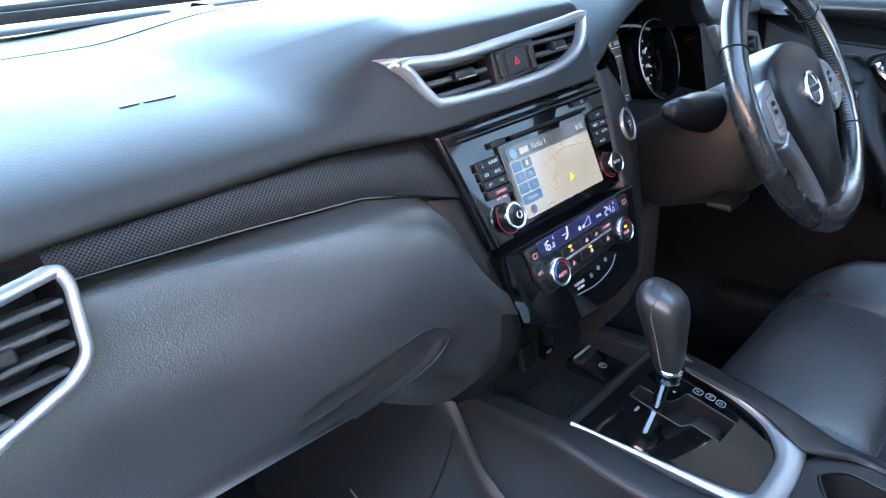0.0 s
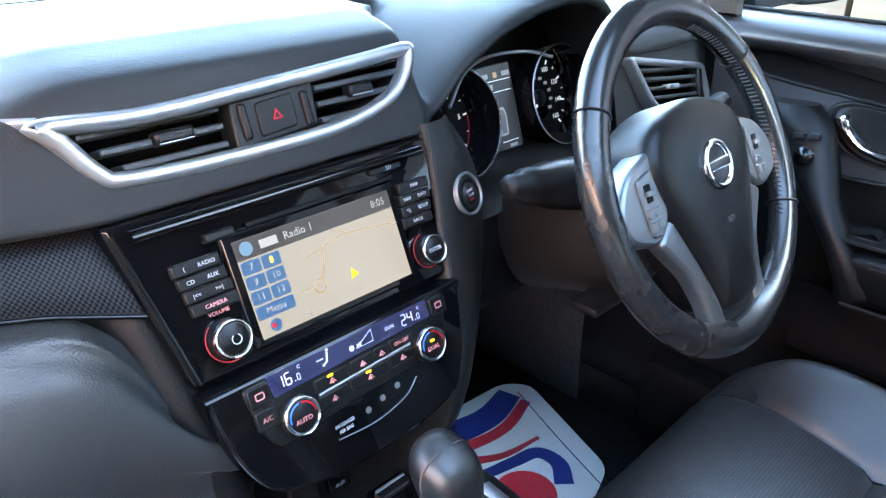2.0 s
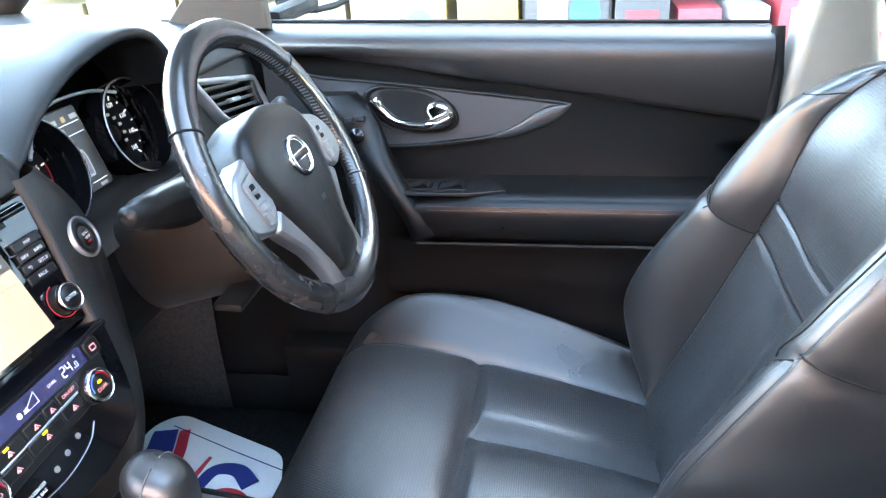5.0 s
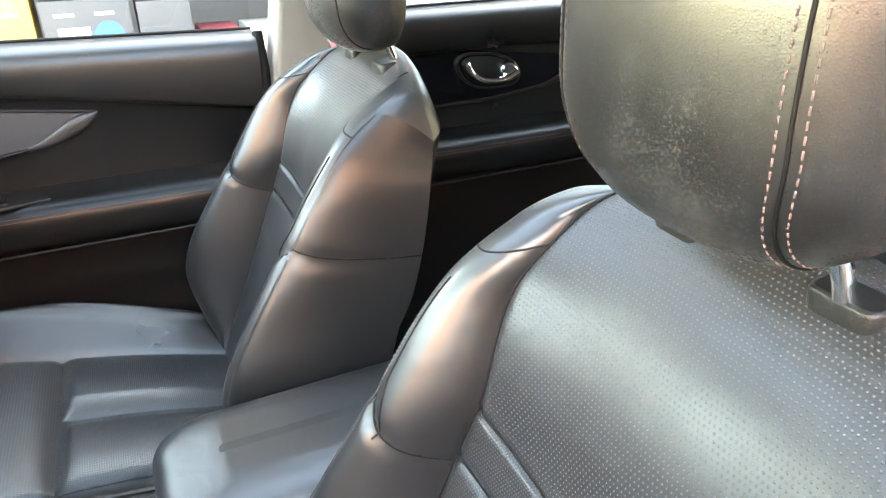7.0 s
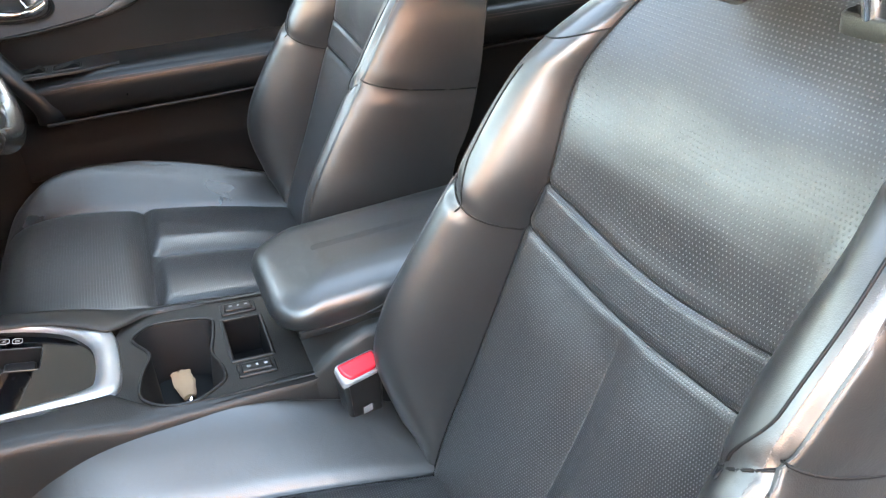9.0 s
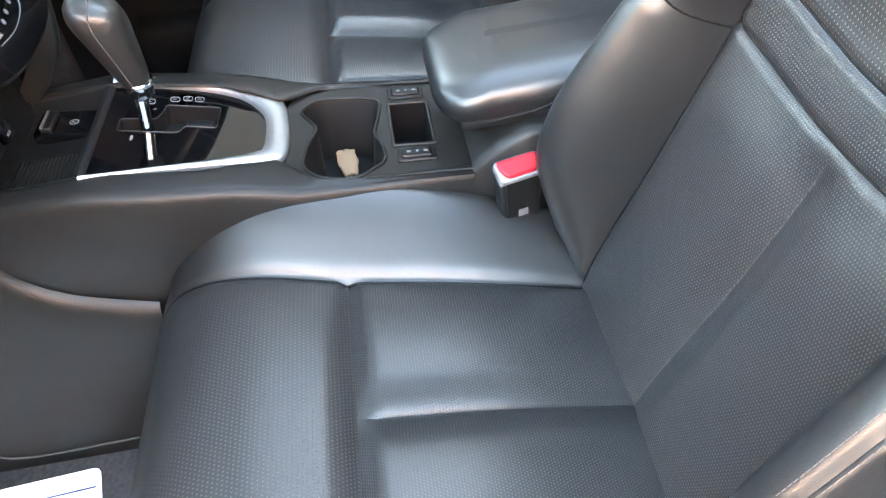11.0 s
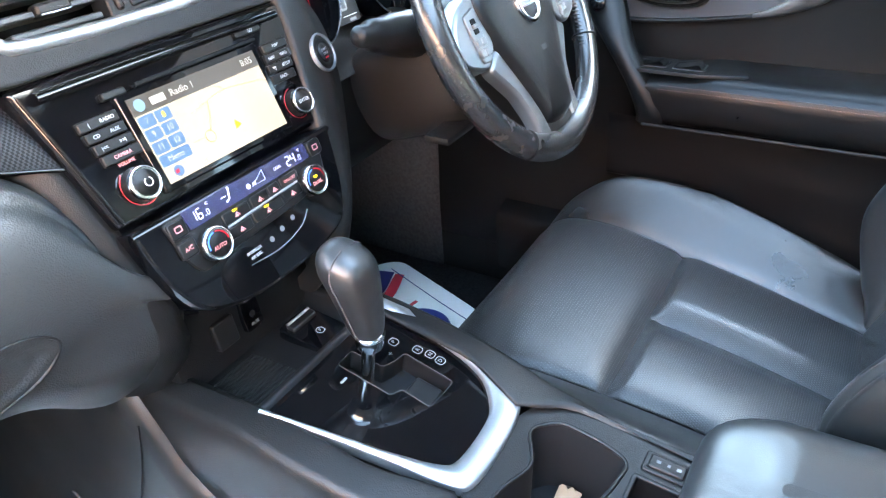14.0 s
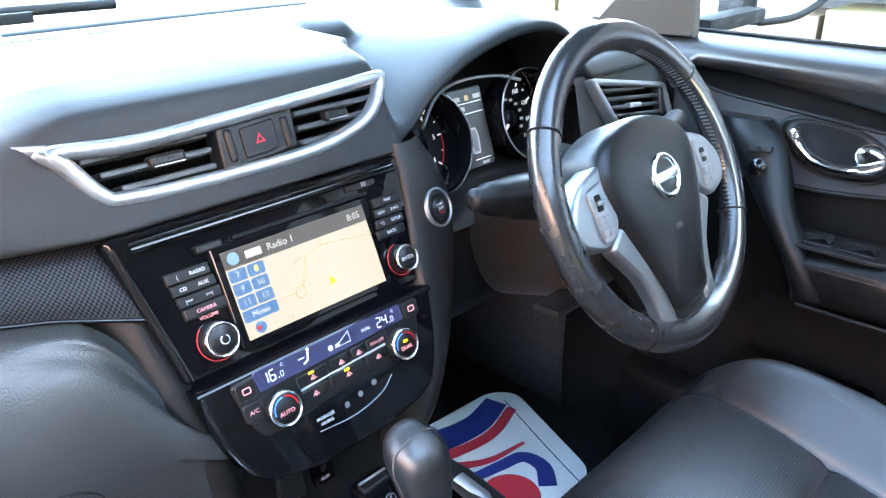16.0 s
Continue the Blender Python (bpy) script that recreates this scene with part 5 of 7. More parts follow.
def console():
    # flanks: left and right walls with a rounded shoulder
    for sg in (-1, 1):
        rows = []
        for y in spread(0.045, 0.66, 30):
            zt = lerp_keys([(0.045, 0.752), (0.16, 0.762), (0.25, 0.775), (0.32, 0.797), (0.47, 0.822), (0.66, 0.812)], y)
            w = lerp_keys([(0.045, 0.105), (0.15, 0.112), (0.25, 0.122), (0.40, 0.132), (0.66, 0.128)], y)
            inw = lerp_keys([(0.045, 0.098), (0.22, 0.098), (0.27, 0.064), (0.34, 0.088), (0.47, 0.092), (0.66, 0.090)], y)
            rows.append([(sg * inw, y, zt - 0.004), (sg * (inw + 0.004), y, zt), (sg * (w - 0.014), y, zt - 0.001), (sg * (w - 0.006), y, zt - 0.004), (sg * w, y, zt - 0.013),
                         (sg * (w + 0.003), y, zt - 0.04), (sg * (w + 0.004), y, zt - 0.10), (sg * (w - 0.004), y, 0.62), (sg * (w + 0.01), y, 0.52), (sg * (w + 0.02), y, 0.414)])
        part("side_panel", flip(loft([smoothed(r, 3) for r in rows]), (sg, 0, 0.3)), M_CONSOLE, con, "grained dark side panel")
    # lower front side panel by the passenger's footwell, with its shoulder line
    rows = []
    for y in spread(0.44, 1.10, 30):
        b = smooth_keys([(0.44, 0.650), (0.50, 0.672), (0.54, 0.692), (0.57, 0.722), (0.595, 0.768), (0.61, 0.80), (0.66, 0.84), (1.10, 0.84)], y)
        rows.append([(-0.133, y, b + 0.006), (-0.140, y, b), (-0.146, y, b - 0.014), (-0.150, y, b - 0.05), (-0.152, y, 0.56), (-0.155, y, 0.50), (-0.165, y, 0.414)])
    part("kick_panel", flip(loft(rows), (-1, 0, 0)), M_CONSOLE, con, "lower kick panel with a curved shoulder")
    part("panel_joint", tube(smoothed([(-0.150, 0.602, 0.785), (-0.1525, 0.615, 0.735), (-0.1535, 0.65, 0.65), (-0.1555, 0.70, 0.55)], 6), 0.0012, segs=5), M_CAVITY, con)
    part("carpet_edge", tube(smoothed([(-0.1535, 0.824, 0.564), (-0.1545, 0.790, 0.545), (-0.1555, 0.750, 0.521), (-0.1585, 0.741, 0.483), (-0.1625, 0.727, 0.447), (-0.1640, 0.690, 0.436), (-0.1640, 0.600, 0.437), (-0.1640, 0.480, 0.440)], 5), 0.0018, segs=8), M_STITCH, con, "grey bound edge of the carpet")
    # shift panel: silver surround and gloss inlay
    f = Face((0, 0.27, 0.772), (1, 0, 0), (0, 1, 0.235))
    out = [(-0.101, 0.206), (-0.083, 0.130), (-0.070, 0.068), (-0.058, 0.008), (-0.036, -0.010), (0.046, -0.008), (0.082, 0.006), (0.112, 0.046), (0.122, 0.110), (0.114, 0.206)]
    inn = [(-0.096, 0.206), (-0.076, 0.130), (-0.060, 0.072), (-0.043, 0.030), (-0.026, 0.018), (0.028, 0.018), (0.056, 0.028), (0.083, 0.056), (0.097, 0.113), (0.097, 0.206)]
    o2 = [p.to_2d() for p in smoothed([Vector((*p, 0)) for p in out], 5)]
    i2 = [p.to_2d() for p in smoothed([Vector((*p, 0)) for p in inn], 5)]
    rings = []
    for t, d in ((0.0, -0.01), (0.0, 0.002), (0.10, 0.0045), (0.5, 0.0060), (0.90, 0.0045), (1.0, 0.001), (1.0, -0.012)):
        rings.append([f(*a.lerp(b, t), d) for a, b in zip(o2, i2)])
    part("silver_surround", flip(loft(rings), (0, 0, 1)), M_SILVER, con, "satin silver surround")
    # gloss inlay: a sunk plate with the stepped gate cut through it
    gate = rounded([Vector(p) for p in ((0.002, 0.186), (0.026, 0.186), (0.028, 0.146), (0.044, 0.140), (0.060, 0.138), (0.058, 0.074), (0.014, 0.076), (0.016, 0.112), (0.002, 0.118))], 0.004, 3)
    lay = [Vector(p) for p in i2]
    bm = bmesh.new()
    edges = []
    for ring, d in ((lay, -0.004), (gate, -0.004)):
        vs = [bm.verts.new(f(p.x, p.y, d)) for p in ring]
        edges += [bm.edges.new((a, b)) for a, b in zip(vs, vs[1:] + vs[:1])]
    bmesh.ops.triangle_fill(bm, edges=edges, use_beauty=True)
    part("gloss_inlay", flip(bm, (0, 0, 1)), M_PIANO, con, "gloss black shift panel", smooth=False)
    bm = bmesh.new()
    loft([[f(p.x, p.y, -0.004) for p in gate], [f(p.x, p.y, -0.030) for p in gate]], True, bm)
    cap(bm, [f(p.x, p.y, -0.030) for p in gate])
    part("shift_gate", sharp(flip(bm)), M_WELL, con, "deep stepped shift gate")
    part("gate_edge", frame_ring(f, inset(gate, -0.0010), gate, -0.005, -0.0030, 0.0004), M_TIP, con, "thin grey edge round the shift gate")
    part("gate_slider", slab(f, rounded(rect(0.030, 0.034, 0.040, 0.098), 0.004), -0.029, -0.020, 0.002), M_DARK, con, "dark sliding gate cover")
    for t, u, v in (("P", 0.067, 0.158), ("R", 0.074, 0.130), ("N", 0.077, 0.115), ("D", 0.076, 0.101)):
        lettering(t, 0.0068, f, u, v, -0.0034, M_GATE_PRINT, con)
        part("letter_box", frame_ring(f, rounded(rect(0.0115, 0.0115, u, v), 0.005), rounded(rect(0.0099, 0.0099, u, v), 0.004), -0.0038, -0.0031, 0.0001), M_GATE_PRINT, con)
    lettering("+", 0.010, f, 0.050, 0.150, -0.0034, M_GATE_PRINT, con)
    part("key_slot", slab(f, rounded(rect(0.010, 0.003, -0.012, 0.168), 0.001), -0.005, -0.0036, 0.0002), M_GATE_PRINT, con)
    # ledge between the shift panel and the tray
    rows = [[f(u, v, d) for u in spread(-0.096, 0.098, 8)] for v, d in ((0.203, -0.004), (0.206, 0.0008), (0.213, 0.0003), (0.217, -0.008), (0.219, -0.026))]
    part("panel_ledge", flip(loft(rows), (0, 0, 1)), M_WELL, con)
    # cup holders: one tapering double well
    top = Face((0, 0.195, 0.762), (1, 0, 0), (0, 1, 0.09))
    well = rounded([(-0.092, 0.028), (-0.098, -0.010), (-0.070, -0.048), (-0.040, -0.046), (-0.012, -0.036), (0.020, -0.044), (0.062, -0.050), (0.072, -0.020), (0.076, 0.030), (0.050, 0.055), (0.010, 0.030), (-0.030, 0.045), (-0.070, 0.050)], 0.014, 4)
    plate = rounded([(-0.105, 0.062), (-0.108, -0.03), (-0.108, -0.150), (0.104, -0.150), (0.104, -0.03), (0.098, 0.055), (0.05, 0.075), (-0.05, 0.075)], 0.012, 4)
    bm = bmesh.new()
    outer = [bm.verts.new(top(p.x, p.y, 0.0)) for p in plate]
    holes = [well, rounded(rect(0.088, 0.046, 0.005, -0.083), 0.003, 3)]
    edges = [bm.edges.new((a, b)) for a, b in zip(outer, outer[1:] + outer[:1])]
    for hpts in holes:
        ring = [bm.verts.new(top(p[0], p[1], 0.0)) for p in hpts]
        edges += [bm.edges.new((a, b)) for a, b in zip(ring, ring[1:] + ring[:1])]
    bmesh.ops.triangle_fill(bm, edges=edges, use_beauty=True)
    part("holder_plate", flip(bm, (0, 0, 1)), M_CONSOLE, con, "grey plastic cup holder plate", smooth=False)
    bm = bmesh.new()
    loft([[top(p[0], p[1], 0.0) for p in well], [top(p[0] * 0.97, p[1] * 0.95, -0.006) for p in well], [top(p[0] * 0.86, p[1] * 0.82, -0.085) for p in well]], True, bm)
    cap(bm, [top(p[0] * 0.86, p[1] * 0.82, -0.085) for p in well])
    part("cup_well", flip(bm), M_WELL, con, "dark double cup holder well")
    part("well_rim", tube([top(p[0], p[1], 0.0005) for p in well], 0.0022, True, 6), M_CONSOLE, con)
    bm = bmesh.new()
    loft([[top(p[0], p[1], 0.0) for p in holes[1]], [top(p[0], p[1], -0.055) for p in holes[1]]], True, bm)
    cap(bm, [top(p[0], p[1], -0.055) for p in holes[1]])
    part("coin_tray", flip(bm), M_CAVITY, con, "open square coin tray")
    part("tray_rim", frame_ring(top, rounded(rect(0.096, 0.054, 0.005, -0.083), 0.004, 3), rounded(rect(0.087, 0.045, 0.005, -0.083), 0.003, 3), -0.001, 0.002, 0.0008), M_CONSOLE, con)
    for u in (0.073, -0.062):
        sw = part("seat_heater_switch", slab(top, rounded(rect(0.026, 0.046, u, -0.083), 0.004), -0.004, 0.003, 0.0015), M_DARK, con, "seat heater rocker switch")
        part("rocker", slab(top, rounded(rect(0.017, 0.036, u, -0.083), 0.003), 0.002, 0.006, 0.002), M_DARK, sw)
        for k in range(3):
            part("mark", slab(top, rect(0.0035, 0.0028 if k == 1 else 0.0045, u, -0.094 + 0.010 * k), 0.005, 0.0062, 0.0002), M_GATE_PRINT, sw)
    # storage tray ahead of the lever, with a ribbed rubber mat
    rows = []
    for y in spread(0.478, 0.70, 10):
        z = 0.797 - 0.02 * (y - 0.5)
        rows.append([(-0.098, y, z + 0.024), (-0.090, y, z + 0.02), (-0.084, y, z + 0.002), (-0.07, y, z), (0.06, y, z), (0.085, y, z + 0.004), (0.098, y, z + 0.024)])
    part("front_tray", flip(loft(rows), (0, 0, 1)), M_DARK, con, "dark storage tray")
    g = Face((-0.050, 0.530, 0.7975), (1, 0, 0), (0, 1, -0.02))
    mat_ob = part("rubber_mat", slab(g, rounded(rect(0.070, 0.072), 0.006), -0.002, 0.0015, 0.001), M_RUBBER, con)
    for k in range(14):
        part("rib", slab(g, rect(0.064, 0.0022, 0, -0.031 + 0.0048 * k), 0.001, 0.0032, 0.0006), M_RUBBER, mat_ob)
    # parking brake switch
    b = Face((0.046, 0.520, 0.804), (1, 0, 0), (0, 1, 0.12))
    part("brake_plate", slab(b, rounded(rect(0.052, 0.072), 0.006), -0.01, 0.002, 0.0015), M_PIANO, con)
    part("brake_switch", slab(b, rounded(rect(0.040, 0.014, 0, 0.022), 0.004), 0.0, 0.007, 0.002), M_DARK, con, "parking brake switch")
    part("switch_edge", slab(b, rounded(rect(0.038, 0.0035, 0, 0.0265), 0.0012), 0.004, 0.0085, 0.0008), M_SILVER, con, "silver edge of the switch")
    part("brake_mark", frame_ring(b, circle(0.0055, 20, 0, -0.006), circle(0.0045, 20, 0, -0.006), 0.001, 0.0024, 0.0002), M_GATE_PRINT, con)
    lettering("P", 0.0065, b, 0, -0.006, 0.0022, M_GATE_PRINT, con)
    # rear box under the armrest
    rows = []
    for y in spread(-0.40, 0.052, 14):
        k = ease((y - 0.0) / 0.05)
        w = 0.112 - 0.006 * k
        zt = 0.800 - 0.044 * k
        rows.append([(-w - 0.006, y, 0.414), (-w - 0.004, y, 0.70), (-w, y, zt - 0.012), (-w + 0.006, y, zt - 0.003), (-w + 0.014, y, zt), (w - 0.014, y, zt), (w - 0.006, y, zt - 0.003), (w, y, zt - 0.012), (w + 0.004, y, 0.70), (w + 0.006, y, 0.414)])
    part("storage_box", flip(loft(rows), (0, 0, 1)), M_CONSOLE, con, "console storage box under the armrest")
    part("front_web", box((-0.125, 0.64, 0.414), (0.125, 0.72, 0.80), 0.01), M_DARK, con)


console()


def smooth_profile(keys):
    return [(p.x, p.y) for p in smoothed([Vector((*k, 0)) for k in keys], 3)]


def armrest():
    rows = []
    for z, k in smooth_profile(((0.803, 0.010), (0.812, 0.004), (0.826, 0.0), (0.836, -0.001), (0.846, 0.002), (0.854, 0.008), (0.861, 0.019), (0.865, 0.036), (0.8668, 0.064), (0.867, 0.093))):
        w, back, front = 0.100 - k, -0.36 + k * 0.5, 0.084 - k * 0.75
        r = max(0.004, 0.056 - k * 0.4) if w > 0.06 else w * 0.9
        ring = rounded([(-w, back), (w, back), (w * 0.97, front), (-w * 0.97, front)], r, 8)
        rows.append([Vector((p[0], p[1], z - 0.018 * ease((p[1] + 0.03) / 0.11) * (z - 0.80) / 0.06)) for p in ring])
    bm = loft(rows, True)
    cap(bm, rows[-1])
    a = part("armrest", flip(bm), M_LEATHER, con, "padded black leather armrest lid")
    part("lid_base", box((-0.092, -0.36, 0.797), (0.092, 0.06, 0.808), 0.004), M_DARK, a)
    st = bmesh.new()
    for sg in (-1, 1):
        pts = smoothed([(sg * 0.092, 0.03, 0.806), (sg * 0.1015, -0.02, 0.818), (sg * 0.1015, -0.07, 0.832), (sg * 0.1005, -0.14, 0.838), (sg * 0.1005, -0.34, 0.838)], 8)
        stitches(pts, (sg, 0, 0.3), 0.0036, 0.0022, 0.0008, st)
        part("seam", tube([p + Vector((0, 0, -0.002)) for p in pts], 0.0012, segs=5), M_CAVITY, a)
    tagged(part("stitching", st, M_STITCH, a), kind="stuff")


armrest()


def shifter():
    s = thing("gear_lever", "black leather automatic gear lever on a chrome stem", "gear lever")
    keys = [(0.864, 0.4085, 0.015, 0.014, 0.008), (0.876, 0.410, 0.019, 0.017, 0.008), (0.898, 0.413, 0.022, 0.021, 0.007), (0.922, 0.416, 0.0255, 0.025, 0.005), (0.940, 0.418, 0.0275, 0.028, 0.003), (0.953, 0.418, 0.026, 0.027, 0.002), (0.961, 0.417, 0.0215, 0.023, 0.002), (0.966, 0.416, 0.0155, 0.0165, 0.002), (0.9685, 0.416, 0.008, 0.0085, 0.002), (0.969, 0.416, 0.0015, 0.0015, 0.002)]
    rows = []
    for z, y, rx, ry, x in keys:
        rows.append([Vector((x + rx * math.copysign(abs(math.cos(t)) ** 0.8, math.cos(t)), y + ry * math.copysign(abs(math.sin(t)) ** 0.8, math.sin(t)) - 0.25 * 0, z + 0.36 * ry * math.sin(t) * (z - 0.864) / 0.1)) for t in spread(0, 2 * math.pi, 28)[:-1]])
    rows = [list(r) for r in zip(*[smoothed([r[j] for r in rows], 4) for j in range(28)])]
    bm = loft(rows, True)
    cap(bm, rows[-1])
    cap(bm, rows[0][::-1])
    part("knob", flip(bm), M_LEATHER, s, "stitched black leather knob")
    for sg in (1, -1):
        pts = [r[0 if sg > 0 else 14] * 1.0 for r in rows[2:-3]]
        part("knob_seam", tube([p + Vector((sg * 0.0006, 0, 0)) for p in pts], 0.0009, segs=5), M_STITCH, s)
    f = Face((0.008, 0.408, 0.857), (1, 0, 0), (0, 1, 0.1))
    part("collar", lathe(f, [(0.0105, -0.012), (0.014, -0.008), (0.0155, 0.004), (0.0165, 0.010), (0.0, 0.010)], 24), M_CHROME, s, "chrome collar")
    part("stem", tube([(0.012, 0.424, 0.785), (0.009, 0.411, 0.852)], [0.0075, 0.0075], segs=16), M_CHROME, s, "chrome stem")


shifter()


def seat_buckle():
    """Passenger belt buckle between seat and console."""
    b = thing("belt_buckle", "black seat belt buckle with a red release button", "belt buckle")
    f = Face((-0.128, 0.005, 0.72), (0.22, -0.97, 0.0), (-0.05, 0.06, 1))
    part("buckle_body", slab(f, rounded([(-0.022, -0.06), (0.022, -0.06), (0.026, 0.045), (-0.026, 0.045)], 0.006), -0.011, 0.011, 0.005), M_DARK, b, "black plastic body")
    t = Face(f(0, 0.045, 0.0), f.a, f.b * 0.5 - f.n)
    part("buckle_rim", slab(t, rounded(rect(0.053, 0.028), 0.006), -0.008, 0.003, 0.002), mat("pale_grey_plastic", (0.12, 0.12, 0.125), 0.4), b)
    part("release_button", slab(t, rounded([(-0.017, -0.0105), (0.017, -0.0105), (0.0235, 0.000), (0.0235, 0.0125), (-0.0235, 0.0125), (-0.0235, 0.000)], 0.004), 0.0, 0.006, 0.003), M_RED, b, "red release button")
    part("stalk", tube([f(0, -0.05, 0), f(0.0, -0.16, 0)], 0.009), M_DARK, b)
    part("press_mark", slab(f, rect(0.012, 0.010, 0.0, -0.012), 0.010, 0.0114, 0.0002), M_GREY_TRIM, b)


seat_buckle()


def crumpled_wrapper():
    """Folded sweet wrapper: a creased paper sleeve, frayed at one end, foil at the other."""
    w = thing("crumpled_wrapper", "crumpled beige paper wrapper with foil in the cup holder", "wrapper")
    rows = []
    for t in spread(0, 1, 18):
        c = Vector((0.006 + 0.052 * t, 0.198 + 0.006 * t, 0.686 + 0.004 * t))
        half = 0.0075 + 0.0055 * ease(t / 0.45) + 0.0008 * math.sin(t * 13)
        ring = []
        for k in range(22):
            a = 2 * math.pi * k / 22
            d = Vector((0.0, math.cos(a) * half, math.sin(a) * (0.0062 - 0.003 * t)))
            crease = 1 + 0.16 * noise.noise(Vector((t * 9, math.cos(a) * 2.2, math.sin(a) * 2.2)))
            fray = 0.006 * noise.noise(Vector((k * 0.9, 3.0, 1.0))) * ease((t - 0.75) / 0.25)
            ring.append(c + d * crease + Vector((fray, 0, 0)))
        rows.append(ring)
    bm = loft(rows, True)
    cap(bm, rows[0])
    cap(bm, rows[-1])
    part("paper", sharp(flip(bm), 14), mat("beige_paper", (0.26, 0.16, 0.10), 0.75, spec=0.2), w)
    bm = bmesh.new()
    bmesh.ops.create_icosphere(bm, subdivisions=2, radius=1.0)
    for v in bm.verts:
        k = 1 + 0.45 * noise.noise(v.co * 3)
        v.co = Vector((v.co.x * 0.009 * k, v.co.y * 0.0065 * k, v.co.z * 0.006 * k)) + Vector((0.001, 0.198, 0.6845))
    part("foil", sharp(bm, 12), M_CHROME, w)


crumpled_wrapper()


# ---- centre stack ----
stack = thing("centre_stack", "gloss black centre panel with screen and controls", "control panel")
SF = Face((0, 0.565, 1.08), (1, 0, 0), (0, 0.42, 1))
AF = Face((0, 0.514, 0.985), (1, 0, 0), (0, 0.35, 1))
SK, AK = math.sqrt(1 + 0.42**2), math.sqrt(1 + 0.35**2)


def sv(z):
    return (z - 1.08) * SK


def av(z):
    return (z - 0.985) * AK


def lcd_digit(face, u, v, h, text, parent, d=0.0014):
    """Seven-segment figures as lit bars."""
    seg = {"0": "abcdef", "1": "bc", "2": "abged", "4": "fgbc", "6": "acdefg"}
    w = h * 0.5
    for ch in text:
        if ch == ".":
            part("digit_bar", slab(face, rect(h * 0.10, h * 0.10, u - w * 0.35, v - h * 0.46), d, d + 0.0003, 0.0001), M_LCD_INK, parent, smooth=False)
            u += w * 0.3
            continue
        for s_ in seg[ch]:
            x, y, hor = {"a": (0, 0.5, 1), "g": (0, 0, 1), "d": (0, -0.5, 1), "f": (-0.5, 0.25, 0), "b": (0.5, 0.25, 0), "e": (-0.5, -0.25, 0), "c": (0.5, -0.25, 0)}[s_]
            sz = (w * 0.8, h * 0.11) if hor else (h * 0.11, h * 0.42)
            part("digit_bar", slab(face, rect(sz[0], sz[1], u + x * w, v + y * h), d, d + 0.0003, 0.0001), M_LCD_INK, parent, smooth=False)
        u += w * 1.55


def knob(face, u, v, r, parent, label, cap_text="", red=True, size=0.006):
    f = Face(face(u, v, -0.004), face.a, face.b)
    k = part("knob", lathe(f, [(r * 1.12, 0.0), (r * 1.10, 0.003), (r * 1.0, 0.005), (r, 0.014), (r * 0.96, 0.0165), (r * 0.86, 0.0172), (r * 0.84, 0.0160)], 40), M_DARK, parent, label)
    part("knob_rim", lathe(f, [(r * 1.01, 0.0125), (r * 1.01, 0.0150), (r * 0.97, 0.0172), (r * 0.90, 0.0176), (r * 0.87, 0.0165)], 40), M_CHROME, k, "chrome rim")
    part("knob_face", lathe(Face(f(0, 0, 0.0), f.a, f.b), [(r * 0.85, 0.0155), (r * 0.80, 0.0165), (0.0, 0.0168)], 32), M_DARK, k)
    if cap_text:
        lettering(cap_text, size, f, 0, 0 if red else -r * 0.2, 0.0168, M_WHITE_PRINT if red else M_PINK_PRINT, k)
    return k, f


def arc_band(face, r0, r1, a0, a1, d, material, parent, name="arc_mark"):
    bm = bmesh.new()
    loft([[face(r * math.cos(radians(a)), r * math.sin(radians(a)), d) for a in spread(a0, a1, 16)] for r in (r0, r1)], False, bm)
    return part(name, flip(bm, face.n), material, parent)


